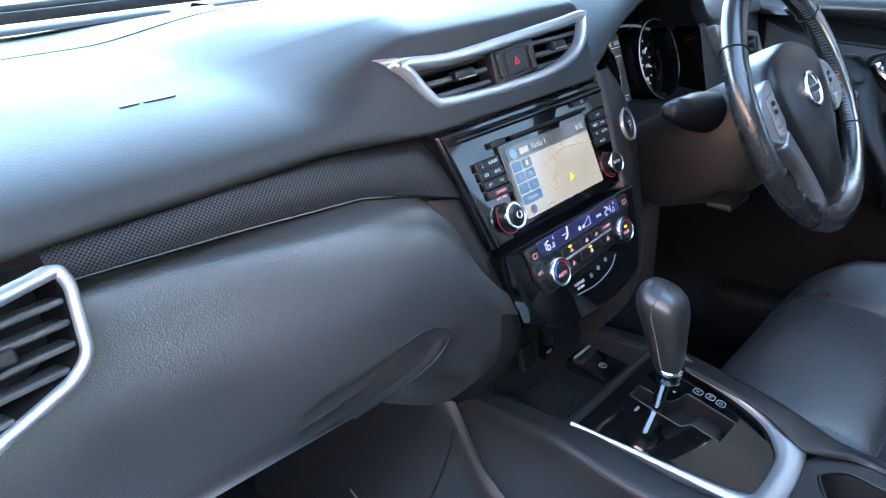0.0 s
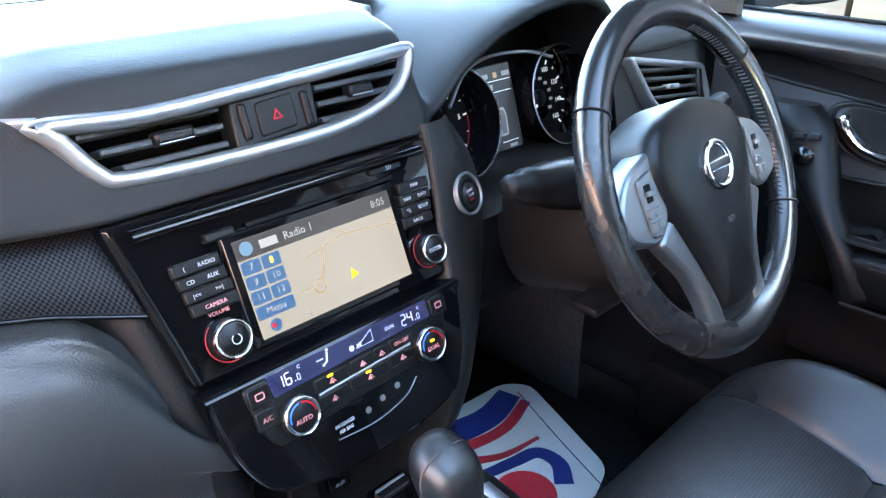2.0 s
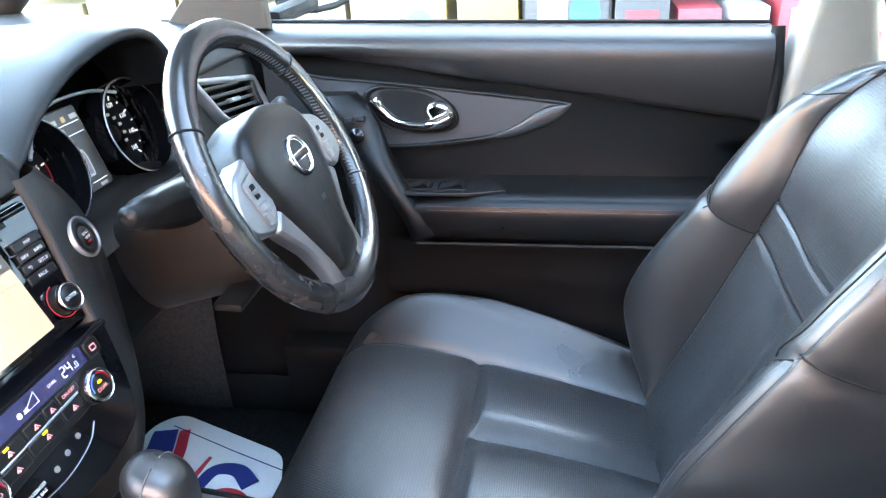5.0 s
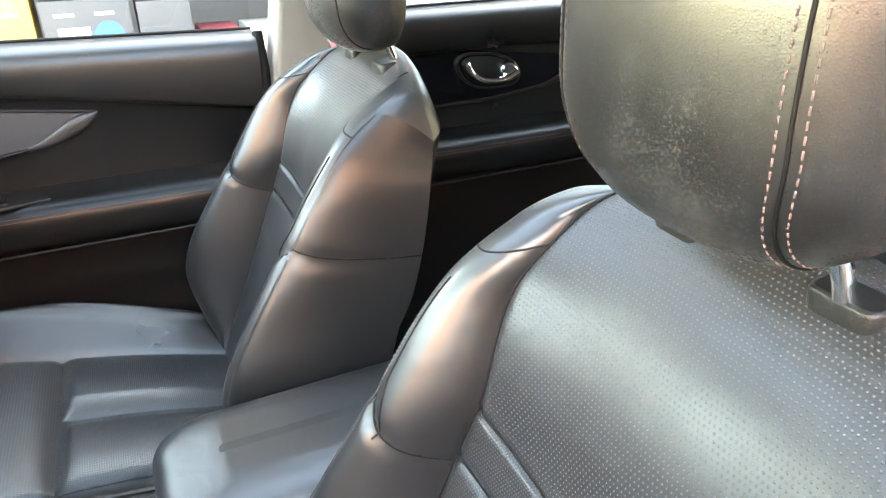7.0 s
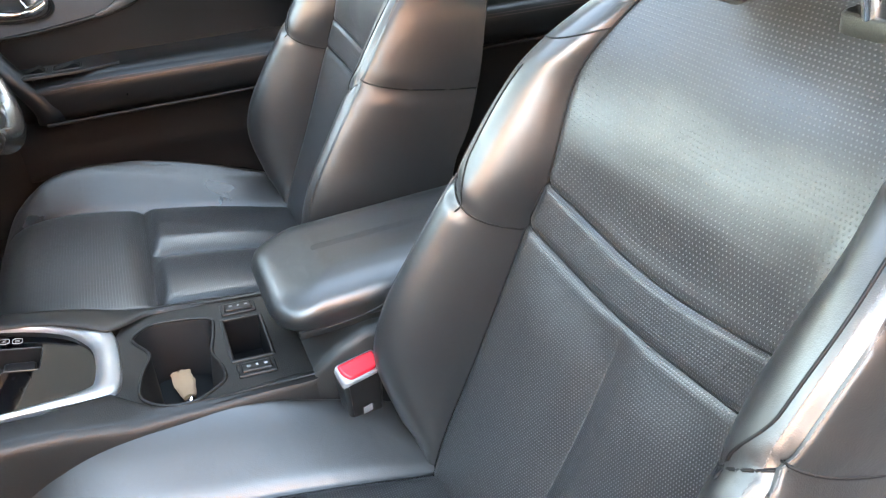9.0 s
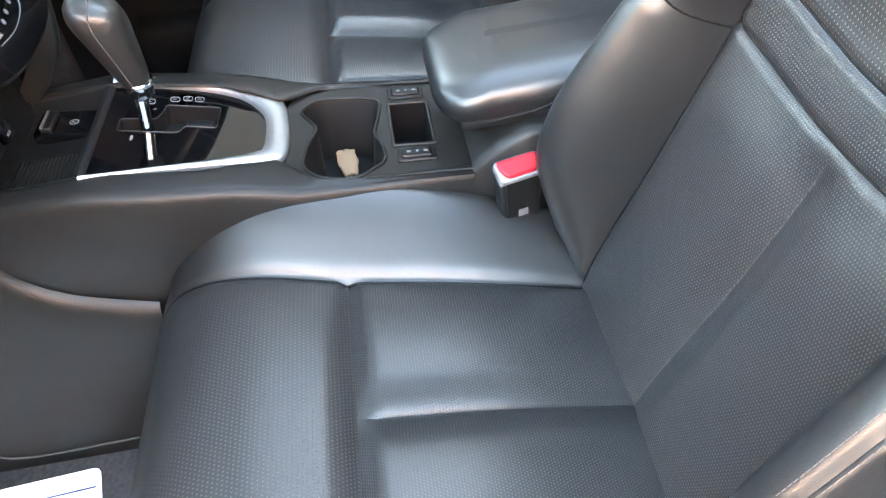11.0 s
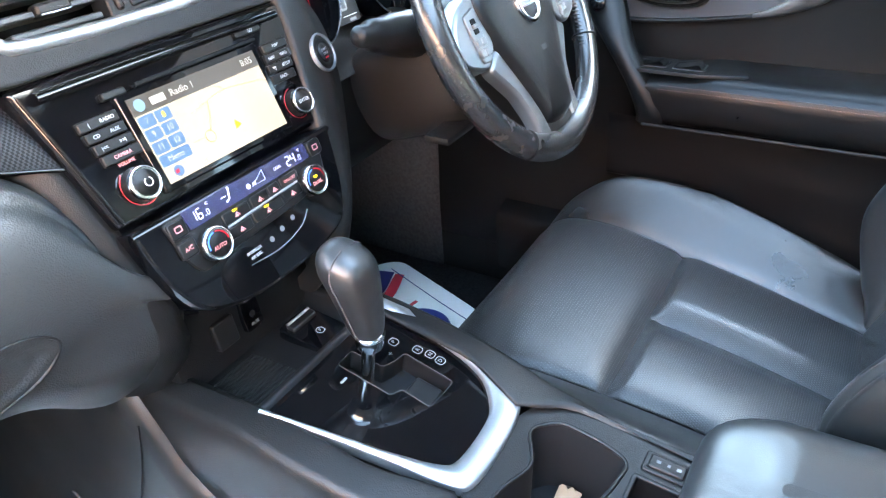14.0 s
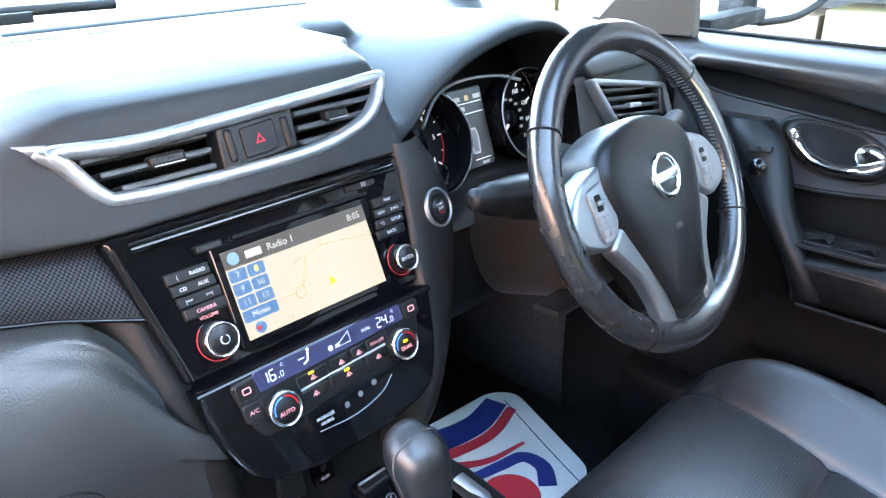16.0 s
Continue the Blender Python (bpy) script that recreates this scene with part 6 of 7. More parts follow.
def screen_unit():
    # upper gloss panel
    z1, z0 = 1.150, 1.027
    out = rounded([(-0.158, sv(z1)), (-0.133, sv(z0)), (0.128, sv(z0)), (0.152, sv(z1))], 0.006)
    part("upper_panel", slab(SF, out, -0.05, 0.0, 0.004), M_PIANO, stack, "gloss black upper panel")
    lip = [SF(u, sv(1.139), 0.002) for u in spread(-0.14, 0.136, 8)]
    part("top_step", tube(lip, 0.0065, flat=0.7, segs=14), M_PIANO, stack)
    part("edge_strip", tube([SF(-0.152, sv(1.143), 0.001), SF(-0.128, sv(1.03), 0.001)], 0.0016), M_PIANO, stack)
    # display bezel
    bez = rounded(rect(0.172, 0.094, 0.006, sv(1.0785)), 0.004)
    part("bezel", slab(SF, bez, 0.0, 0.0045, 0.002), M_PIANO, stack)
    u0, u1, v0, v1 = -0.072, 0.084, sv(1.041), sv(1.115)
    w, h = u1 - u0, v1 - v0
    scr = part("screen", slab(SF, rect(w, h, (u0 + u1) / 2, (v0 + v1) / 2), 0.004, 0.0050, 0.0002), mat("map_display", (0.02, 0.02, 0.02), 0.2, emit=(1.0, 0.91, 0.76), glow=SCREEN), stack, "lit map display", smooth=False)
    bar = mat("display_bar", (0.02, 0.018, 0.016), 0.2, emit=(0.11, 0.10, 0.095), glow=SCREEN)
    part("title_bar", slab(SF, rect(w, h * 0.20, (u0 + u1) / 2, v1 - h * 0.10), 0.0045, 0.0054, 0.0001), bar, scr, smooth=False)
    wht = mat("display_white", (0.05, 0.05, 0.05), 0.3, emit=(1.0, 1.0, 1.0), glow=SCREEN)
    part("station_bar", slab(SF, rect(0.016, h * 0.085, u0 + 0.030, v1 - h * 0.105), 0.0050, 0.0056, 0.0001), wht, scr, smooth=False)
    lettering("Radio 1", h * 0.115, SF, u0 + 0.058, v1 - h * 0.105, 0.0056, wht, scr)
    lettering("8:05", h * 0.115, SF, u1 - 0.014, v1 - h * 0.105, 0.0056, wht, scr)
    tile = mat("display_tile", (0.02, 0.03, 0.05), 0.3, emit=(0.05, 0.20, 0.46), glow=SCREEN)
    tw, th = 0.0165, h * 0.135
    for k, t in enumerate(("7", "8", "9", "10", "11", "12")):
        cu, cv = u0 + 0.0095 + (k % 2) * (tw + 0.0015), v1 - h * 0.285 - (k // 2) * (th + 0.0015)
        part("preset_tile", slab(SF, rounded(rect(tw, th, cu, cv), 0.002, 2), 0.0045, 0.0055, 0.0001), tile, scr, smooth=False)
        lettering(t, h * 0.10, SF, cu, cv, 0.0057, wht if t != "8" else M_AMBER, scr)
    cv = v1 - h * 0.285 - 3 * (th + 0.0015)
    part("menu_tile", slab(SF, rounded(rect(tw * 2 + 0.0015, th, u0 + 0.0185, cv), 0.002, 2), 0.0045, 0.0055, 0.0001), tile, scr, smooth=False)
    lettering("Menu", h * 0.10, SF, u0 + 0.0185, cv, 0.0057, wht, scr)
    part("compass", slab(SF, circle(h * 0.065, 24, u0 + 0.014, v0 + h * 0.095), 0.0045, 0.0055, 0.0001), tile, scr, smooth=False)
    part("compass_needle", slab(SF, [(u0 + 0.010, v0 + h * 0.075), (u0 + 0.014, v0 + h * 0.075), (u0 + 0.014, v0 + h * 0.12), (u0 + 0.010, v0 + h * 0.11)], 0.0054, 0.0058, 0.0001), M_RED, scr, smooth=False)
    part("station_icon", slab(SF, circle(h * 0.07, 24, u0 + 0.010, v1 - h * 0.10), 0.0050, 0.0057, 0.0001), mat("display_sky_blue", (0.02, 0.03, 0.05), 0.3, emit=(0.30, 0.62, 0.85), glow=SCREEN), scr, smooth=False)
    road = mat("display_road", (0.05, 0.04, 0.02), 0.3, emit=(0.93, 0.66, 0.36), glow=SCREEN)
    for pts in ([(0.36, 0.60), (0.50, 0.66), (0.62, 0.70), (0.75, 0.685), (1.0, 0.62)], [(0.50, 0.665), (0.46, 0.48), (0.42, 0.34)], [(0.66, 0.70), (0.62, 0.76), (0.58, 0.79)], [(0.27, 0.30), (0.36, 0.29)]):
        line = smoothed([SF(u0 + a * w, v0 + b * h, 0.0055) for a, b in pts], 5)
        part("map_road", tube(line, 0.0009, segs=4, flat=0.3), road, scr)
    part("map_roundabout", tube([SF(u0 + 0.40 * w + 0.0055 * math.cos(t), v0 + 0.28 * h + 0.0055 * math.sin(t), 0.0055) for t in spread(0, 2 * math.pi, 20)[:-1]], 0.0007, True, 4), road, scr)
    part("position_arrow", slab(SF, [(u0 + 0.60 * w, v0 + 0.22 * h), (u0 + 0.65 * w, v0 + 0.25 * h), (u0 + 0.615 * w, v0 + 0.33 * h)], 0.0050, 0.0058, 0.0001), M_AMBER, scr, smooth=False)
    lettering("50 m", h * 0.06, SF, u0 + 0.045, v0 + h * 0.06, 0.0057, mat("display_grey", (0.05, 0.05, 0.05), 0.3, emit=(0.45, 0.45, 0.45), glow=SCREEN), scr)
    # disc slot and eject key above
    part("disc_slot", slab(SF, rounded(rect(0.150, 0.0040, 0.02, sv(1.1235)), 0.0015, 2), 0.003, 0.0056, 0.0008), M_CAVITY, stack)
    part("eject_key", slab(SF, rounded(rect(0.024, 0.007, -0.078, sv(1.123)), 0.002, 2), 0.0, 0.006, 0.0015), M_DARK, stack)
    part("card_slot", slab(SF, rounded(rect(0.036, 0.006, 0.092, sv(1.132)), 0.002, 2), 0.0, 0.0035, 0.001), M_DARK, stack)
    lettering("SD", 0.0055, SF, 0.095, sv(1.132), 0.0036, M_WHITE_PRINT, stack)
    # button columns
    for side, names in ((-1, (("(", "RADIO"), ("CD", "AUX"), ("|<<", ">>|"), ("CAMERA",))), (1, (("MAP",), ("NAV", "INFO"), ("*/)", "SETUP"), ("BACK",)))):
        for k, row in enumerate(names):
            zc = 1.108 - 0.0098 * k if side < 0 else 1.1115 - 0.0098 * k
            c = -0.1005 + 0.0016 * (k - 1.5) if side < 0 else 0.1135 - 0.0022 * (k - 1.5)
            b = part("button", slab(SF, rounded(rect(0.039 if side < 0 else 0.036, 0.0098, c, sv(zc)), 0.0015, 2), 0.0, 0.0045, 0.0013), M_DARK, stack, "dark push button with white lettering")
            for j, t in enumerate(row):
                du = 0.0 if len(row) == 1 else (-0.010, 0.008)[j]
                lettering(t, 0.0046, SF, c + du, sv(zc), 0.0046, M_WHITE_PRINT if t != "CAMERA" else M_PINK_PRINT, b)
    knob(SF, -0.097, sv(1.052), 0.0152, stack, "chrome-rimmed volume knob")
    f = Face(SF(-0.097, sv(1.052), 0), SF.a, SF.b)
    part("power_mark", tube([f(0.0038 * math.sin(t), 0.0038 * math.cos(t), 0.017) for t in spread(0.5, 2 * math.pi - 0.5, 16)], 0.0005, segs=4), M_WHITE_PRINT, stack)
    lettering("VOLUME", 0.0045, f, 0, 0.0215, 0.001, M_PINK_PRINT, stack)
    arc_band(f, 0.0174, 0.0186, 130, 300, 0.0012, M_RED_RING, stack)
    knob(SF, 0.113, sv(1.054), 0.0140, stack, "chrome-rimmed enter knob", "ENTER", True, 0.0052)
    f = Face(SF(0.113, sv(1.054), 0), SF.a, SF.b)
    arc_band(f, 0.0162, 0.0174, 100, 290, 0.0012, M_RED_RING, stack)


screen_unit()


def climate_unit():
    out = [p.to_2d() for p in smoothed([Vector((u, av(z), 0)) for u, z in ((-0.134, 1.0265), (-0.128, 0.99), (-0.118, 0.960), (-0.098, 0.935), (-0.05, 0.922), (0.0, 0.920), (0.05, 0.922), (0.094, 0.933), (0.112, 0.958), (0.122, 0.99), (0.129, 1.0265))], 5)]
    part("lower_panel", slab(AF, out, -0.06, 0.0, 0.004), M_PIANO, stack, "gloss black climate panel")
    blk = [(-0.108, 1.022), (-0.100, 0.984), (-0.090, 0.968), (-0.040, 0.972), (0.05, 0.975), (0.094, 0.984), (0.104, 1.022)]
    part("climate_block", slab(AF, rounded([(u, av(z)) for u, z in blk], 0.008), -0.002, 0.003, 0.0015), M_DARK, stack)
    lcd = part("climate_display", slab(AF, rounded([(-0.084, av(1.006)), (0.082, av(1.008)), (0.081, av(1.024)), (-0.086, av(1.024))], 0.003), 0.002, 0.0038, 0.0004), M_LCD, stack, "blue climate display")
    lcd_digit(AF, -0.076, av(1.0152), 0.0095, "16.", lcd, 0.004)
    lcd_digit(AF, -0.0595, av(1.0130), 0.0050, "0", lcd, 0.004)
    lcd_digit(AF, 0.052, av(1.0157), 0.0095, "24.", lcd, 0.004)
    lcd_digit(AF, 0.0685, av(1.0135), 0.0050, "0", lcd, 0.004)
    lettering("DUAL", 0.0042, AF, 0.036, av(1.0155), 0.004, M_LCD_INK, lcd)
    for u in (-0.0575, 0.0705):
        lettering("C", 0.0042, AF, u, av(1.0200), 0.004, M_LCD_INK, lcd)
    part("fan_wedge", tube([AF(-0.002, av(1.012), 0.0042), AF(0.016, av(1.012), 0.0042), AF(0.016, av(1.0215), 0.0042)], 0.0004, True, 4), M_LCD_INK, lcd)
    for k in range(2):
        part("fan_bar", slab(AF, rect(0.0018, 0.0028 + 0.001 * k, 0.0 + 0.0026 * k, av(1.0137)), 0.004, 0.0043, 0.0001), M_LCD_INK, lcd)
    part("fan_icon", slab(AF, circle(0.0026, 14, -0.0065, av(1.0138)), 0.004, 0.0043, 0.0001), M_LCD_INK, lcd)
    part("person_icon", tube([AF(-0.030, av(1.0205), 0.0042), AF(-0.032, av(1.0135), 0.0042), AF(-0.0365, av(1.0115), 0.0042)], 0.0009, segs=5), M_LCD_INK, lcd)
    part("person_head", slab(AF, circle(0.0014, 12, -0.0295, av(1.0222)), 0.004, 0.0043, 0.0001), M_LCD_INK, lcd)
    part("air_arrow", tube([AF(-0.041, av(1.017), 0.0042), AF(-0.035, av(1.017), 0.0042)], 0.0006, segs=4), M_LCD_INK, lcd)
    # keys in two rows with a silver bar between
    part("silver_bar", tube([AF(-0.047, av(0.9915), 0.0035), AF(0.052, av(0.9945), 0.0035)], 0.0013), M_SILVER, stack)
    keys = [(-0.032, 0.9985, 0.034, 1, 1), (0.0, 0.999, 0.024, 0, 1), (0.021, 0.9995, 0.016, 0, 1), (0.044, 1.000, 0.026, 2, 1),
            (-0.034, 0.9845, 0.030, 0, 1), (0.004, 0.986, 0.042, 1, 1), (0.041, 0.9875, 0.028, 0, 1)]
    for u, z, w, lamp, _ in keys:
        b = part("climate_key", slab(AF, rounded(rect(w, 0.0115, u, av(z)), 0.002, 2), 0.0, 0.0042, 0.0012), M_DARK, stack, "dark climate key with a pink mark")
        if lamp == 2:
            lettering("ON-OFF", 0.0046, AF, u, av(z), 0.0043, M_PINK_PRINT, b)
        else:
            part("mark", tube([AF(u - 0.003, av(z) - 0.0025, 0.0044), AF(u, av(z) + 0.0015, 0.0044), AF(u + 0.003, av(z) - 0.0025, 0.0044)], 0.0006, segs=4), M_PINK_PRINT, b)
            part("mark", slab(AF, circle(0.0013, 10, u, av(z) - 0.002), 0.004, 0.0045, 0.0001), M_PINK_PRINT, b)
        if lamp == 1:
            part("lamp", slab(AF, rounded(rect(0.006, 0.0022, u - 0.001, av(z) + 0.004), 0.0008, 2), 0.004, 0.0047, 0.0002), M_AMBER, b)
    for u, z, t in ((-0.095, 1.0125, ""), (-0.094, 0.994, "A/C"), (0.094, 1.0145, "")):
        b = part("climate_key", slab(AF, rounded(rect(0.019, 0.0165, u, av(z)), 0.003, 2), 0.0, 0.0042, 0.0012), M_DARK, stack)
        if t:
            lettering(t, 0.0055, AF, u, av(z), 0.0043, M_PINK_PRINT, b)
        else:
            part("mark", frame_ring(AF, rounded(rect(0.008, 0.006, u, av(z)), 0.0015, 2), rounded(rect(0.006, 0.004, u, av(z)), 0.001, 2), 0.004, 0.0045, 0.0001), M_PINK_PRINT, b)
    for u, z, t, lamp in ((-0.0695, 0.9865, "AUTO", 0), (0.0705, 0.9875, "DUAL", 1)):
        k, f = knob(AF, u, av(z), 0.0160, stack, "chrome-rimmed temperature knob", t, False, 0.0055)
        arc_band(f, 0.0108, 0.0122, 95, 190, 0.0170, M_BLUE, k)
        arc_band(f, 0.0108, 0.0122, 0, 85, 0.0170, M_RED, k)
        if lamp:
            part("lamp", slab(f, rounded(rect(0.005, 0.0024, 0, 0.0035), 0.0008, 2), 0.016, 0.0174, 0.0002), M_AMBER, k)
    # passenger airbag lamp strip
    lettering("PASSENGER", 0.0045, AF, -0.030, av(0.9595), 0.0006, M_WHITE_PRINT, stack, wide=0.85)
    lettering("AIR BAG", 0.0045, AF, -0.030, av(0.9545), 0.0006, M_WHITE_PRINT, stack, wide=0.85)
    part("lamp_strip_edge", tube(smoothed([AF(-0.040, av(0.9495), 0.0008), AF(0.0, av(0.947), 0.0008), AF(0.035, av(0.953), 0.0008), AF(0.052, av(0.964), 0.0008)], 5), 0.0006, segs=4), M_SILVER, stack)
    for u, z in ((-0.005, 0.959), (0.012, 0.962), (0.030, 0.9655)):
        part("tell_tale", slab(AF, circle(0.003, 12, u, av(z)), 0.0, 0.0007, 0.0002), M_GREY_TRIM, stack)


climate_unit()


def stack_sides():
    # satin flank running from the cluster down to the console on the driver's side
    rows = []
    for z, y, x0, x1 in ((1.160, 0.600, 0.150, 0.196), (1.125, 0.585, 0.148, 0.212), (1.09, 0.572, 0.142, 0.216), (1.05, 0.556, 0.134, 0.206), (1.00, 0.534, 0.126, 0.180), (0.96, 0.518, 0.118, 0.158), (0.92, 0.510, 0.104, 0.138), (0.87, 0.520, 0.092, 0.124), (0.82, 0.56, 0.088, 0.118)):
        rows.append([(x0 - 0.004, y + 0.03, z), (x0 - 0.002, y - 0.002, z), (x0 + 0.004, y - 0.006, z), ((x0 + x1) / 2, y - 0.004, z), (x1 - 0.008, y + 0.004, z), (x1, y + 0.02, z), (x1 + 0.004, y + 0.08, z)])
    cols = [smoothed([Vector(r[j]) for r in rows], 4) for j in range(7)]
    part("driver_flank", flip(loft([list(r) for r in zip(*cols)]), (0.5, -1, 0)), M_CONSOLE, stack, "satin dark grey flank with the start button")
    f = Face((0.184, 0.568, 1.087), (1, 0.22, 0), (0, 0.40, 1))
    part("start_ring", lathe(f, [(0.0222, -0.012), (0.0222, 0.001), (0.0212, 0.0026), (0.0198, 0.0022), (0.0194, -0.001)], 40), M_SILVER_PAINT, stack, "chrome ring of the start button")
    b = part("start_button", lathe(f, [(0.0196, -0.001), (0.0180, 0.0012), (0.0120, 0.0015), (0.0112, 0.0002), (0.0105, 0.0022), (0.0, 0.0028)], 32), M_DARK, stack, "round start-stop push button")
    lettering("START", 0.0042, f, 0, 0.0030, 0.0030, M_WHITE_PRINT, b)
    lettering("STOP", 0.0042, f, 0, -0.0018, 0.0030, M_WHITE_PRINT, b)
    part("start_lamp", slab(f, rounded(rect(0.007, 0.0018, 0, -0.0062), 0.0006), 0.002, 0.0030, 0.0002), M_RED, b)
    # passenger-side flank between the glovebox and the gloss panel
    rows = []
    for z, y, x in ((1.085, 0.575, -0.150), (1.03, 0.552, -0.140), (0.98, 0.532, -0.132), (0.94, 0.522, -0.124), (0.90, 0.528, -0.116), (0.86, 0.55, -0.112), (0.80, 0.60, -0.112)):
        rows.append([(x + 0.02, y + 0.03, z), (x + 0.010, y + 0.004, z), (x - 0.006, y + 0.004, z), (x - 0.03, y + 0.03, z)])
    part("passenger_flank", flip(loft(rows), (0, -1, 0)), M_DARK, stack)
    # recess below the panel with the sockets
    part("socket_recess", box((-0.105, 0.575, 0.79), (0.105, 0.66, 0.925), 0.006), M_DARK, stack)
    rows = [[(x, 0.520, 0.926), (x, 0.545, 0.915), (x, 0.575, 0.90)] for x in spread(-0.10, 0.10, 6)]
    part("panel_underside", flip(loft(rows), (0, -0.3, -1)), M_DARK, stack)
    g = Face((-0.022, 0.572, 0.848), (1, 0, 0), (0, 0.15, 1))
    s1 = part("aux_socket", slab(g, rounded(rect(0.026, 0.050, 0.022, 0.0), 0.003), -0.004, 0.003, 0.001), M_PIANO, stack, "USB and aux sockets")
    lettering("AUX", 0.0055, g, 0.022, -0.018, 0.0032, M_WHITE_PRINT, s1)
    part("jack", slab(g, circle(0.004, 14, 0.022, -0.006), 0.002, 0.0036, 0.0004), M_CAVITY, s1)
    part("usb_slot", slab(g, rect(0.012, 0.005, 0.022, 0.013), 0.002, 0.0036, 0.0004), M_CAVITY, s1)
    part("usb_mark", tube([g(0.018, 0.020, 0.0034), g(0.026, 0.021, 0.0034)], 0.0005, segs=4), M_WHITE_PRINT, s1)
    part("power_socket", slab(g, rounded(rect(0.030, 0.034, -0.018, -0.006), 0.004), -0.004, 0.004, 0.002), M_DARK, stack, "lidded power socket")


stack_sides()


# ---- instrument cluster ----
def cluster():
    c = thing("instrument_cluster", "instrument cluster with two chrome-ringed dials", "dials")
    # cave under the hood
    edge = [(x, smooth_keys(ARCH, x)) for x in spread(0.165, 0.525, 40)]
    rows = []
    for y, k in ((0.630, 1.0), (0.650, 0.985), (0.685, 0.95), (0.72, 0.92)):
        rows.append([(0.36 + (x - 0.36) * (k if k > 0.9 else 0.9), y, 1.09 + (z - 0.006 - 1.09) * k) for x, z in edge])
    part("hood_lining", flip(loft(rows)), M_DARK, c, "dark lining under the hood")
    f = Face((0.378, 0.700, 1.096), (1, 0.0, 0), (0, 0.30, 1))
    part("backplate", slab(f, rounded(rect(0.44, 0.22, 0.0, 0.02), 0.03), -0.07, -0.05, 0.004), M_CAVITY, c)
    rows = [[(x, y, z) for x in spread(0.17, 0.56, 10)] for y, z in ((0.60, 1.030), (0.63, 1.052), (0.67, 1.056), (0.72, 1.05))]
    part("cluster_shelf", flip(loft(rows), (0, 0, 1)), M_DARK, c)
    part("hood_trim", tube(smoothed([(0.25, 0.66, 1.145), (0.30, 0.685, 1.172), (0.36, 0.70, 1.180), (0.43, 0.70, 1.176), (0.47, 0.69, 1.165)], 6), 0.0022), M_SILVER, c, "thin silver line over the dials")
    for u, nums, name in ((-0.094, ("0", "1", "2", "3", "4", "5", "6"), "tachometer"), (0.104, ("0", "20", "40", "60", "80", "100", "120", "140", "160"), "speedometer")):
        g = Face(f(u, 0.012, 0.018), (1, 0.0, 0), (0, 0.30, 1))
        d = part(name, lathe(g, [(0.066, -0.018), (0.0665, 0.012), (0.0652, 0.0145), (0.0635, 0.012), (0.0605, -0.036)], 48), M_PIANO, c, "gloss dial ring")
        part("dial_bezel", tube([g(0.0655 * math.cos(t), 0.0655 * math.sin(t), 0.013) for t in spread(0, 2 * math.pi, 48)[:-1]], 0.0012, True, 6), M_SILVER, d, "thin chrome bezel")
        part("dial_face", lathe(g, [(0.061, -0.0355), (0.03, -0.036), (0.0, -0.036)], 40), M_CAVITY, d)
        n = len(nums)
        for k, t in enumerate(nums):
            a = radians(225 - 270 * k / (n - 1)) if name == "speedometer" else radians(215 - 250 * k / (n - 1))
            lettering(t, 0.0095, g, 0.043 * math.cos(a), 0.043 * math.sin(a), -0.0345, LIT, d)
            part("tick", slab(g, [(0.051 * math.cos(a) - 0.0009 * math.sin(a), 0.051 * math.sin(a) + 0.0009 * math.cos(a)), (0.051 * math.cos(a) + 0.0009 * math.sin(a), 0.051 * math.sin(a) - 0.0009 * math.cos(a)), (0.057 * math.cos(a) + 0.0009 * math.sin(a), 0.057 * math.sin(a) - 0.0009 * math.cos(a)), (0.057 * math.cos(a) - 0.0009 * math.sin(a), 0.057 * math.sin(a) + 0.0009 * math.cos(a))], -0.036, -0.0345, 0.0001), LIT, d, smooth=False)
            if k < n - 1:
                b = a - radians(270 / (n - 1) / 2)
                part("tick", slab(g, [(0.054 * math.cos(b) - 0.0006 * math.sin(b), 0.054 * math.sin(b) + 0.0006 * math.cos(b)), (0.054 * math.cos(b) + 0.0006 * math.sin(b), 0.054 * math.sin(b) - 0.0006 * math.cos(b)), (0.057 * math.cos(b) + 0.0006 * math.sin(b), 0.057 * math.sin(b) - 0.0006 * math.cos(b)), (0.057 * math.cos(b) - 0.0006 * math.sin(b), 0.057 * math.sin(b) + 0.0006 * math.cos(b))], -0.036, -0.0345, 0.0001), LIT, d, smooth=False)
        if name == "speedometer":
            for k in range(11):
                a = radians(215 - 25 * k)
                part("text_bar", slab(g, rect(0.006, 0.004, 0.028 * math.cos(a), 0.028 * math.sin(a)), -0.036, -0.0348, 0.0001), DIM, d, smooth=False)
        if name == "tachometer":
            arc_band(g, 0.0555, 0.0575, -35, 7, -0.0340, M_RED, d, "red_zone")
        a = radians(225)
        part("needle", tube([g(0.012 * math.cos(a), 0.012 * math.sin(a), -0.032), g(0.040 * math.cos(a), 0.040 * math.sin(a), -0.032)], [0.0022, 0.0009], segs=6), LIT, d)
        part("needle_hub", lathe(g, [(0.012, -0.036), (0.012, -0.030), (0.0, -0.029)], 24), M_DARK, d)
    m = part("info_display", slab(f, rounded(rect(0.064, 0.108, 0.000, 0.016), 0.004), -0.05, 0.006, 0.001), mat("info_screen", (0.02, 0.02, 0.02), 0.3, spec=0.3, emit=(0.15, 0.15, 0.14), glow=0.008), c, "driver information display with a white car outline")
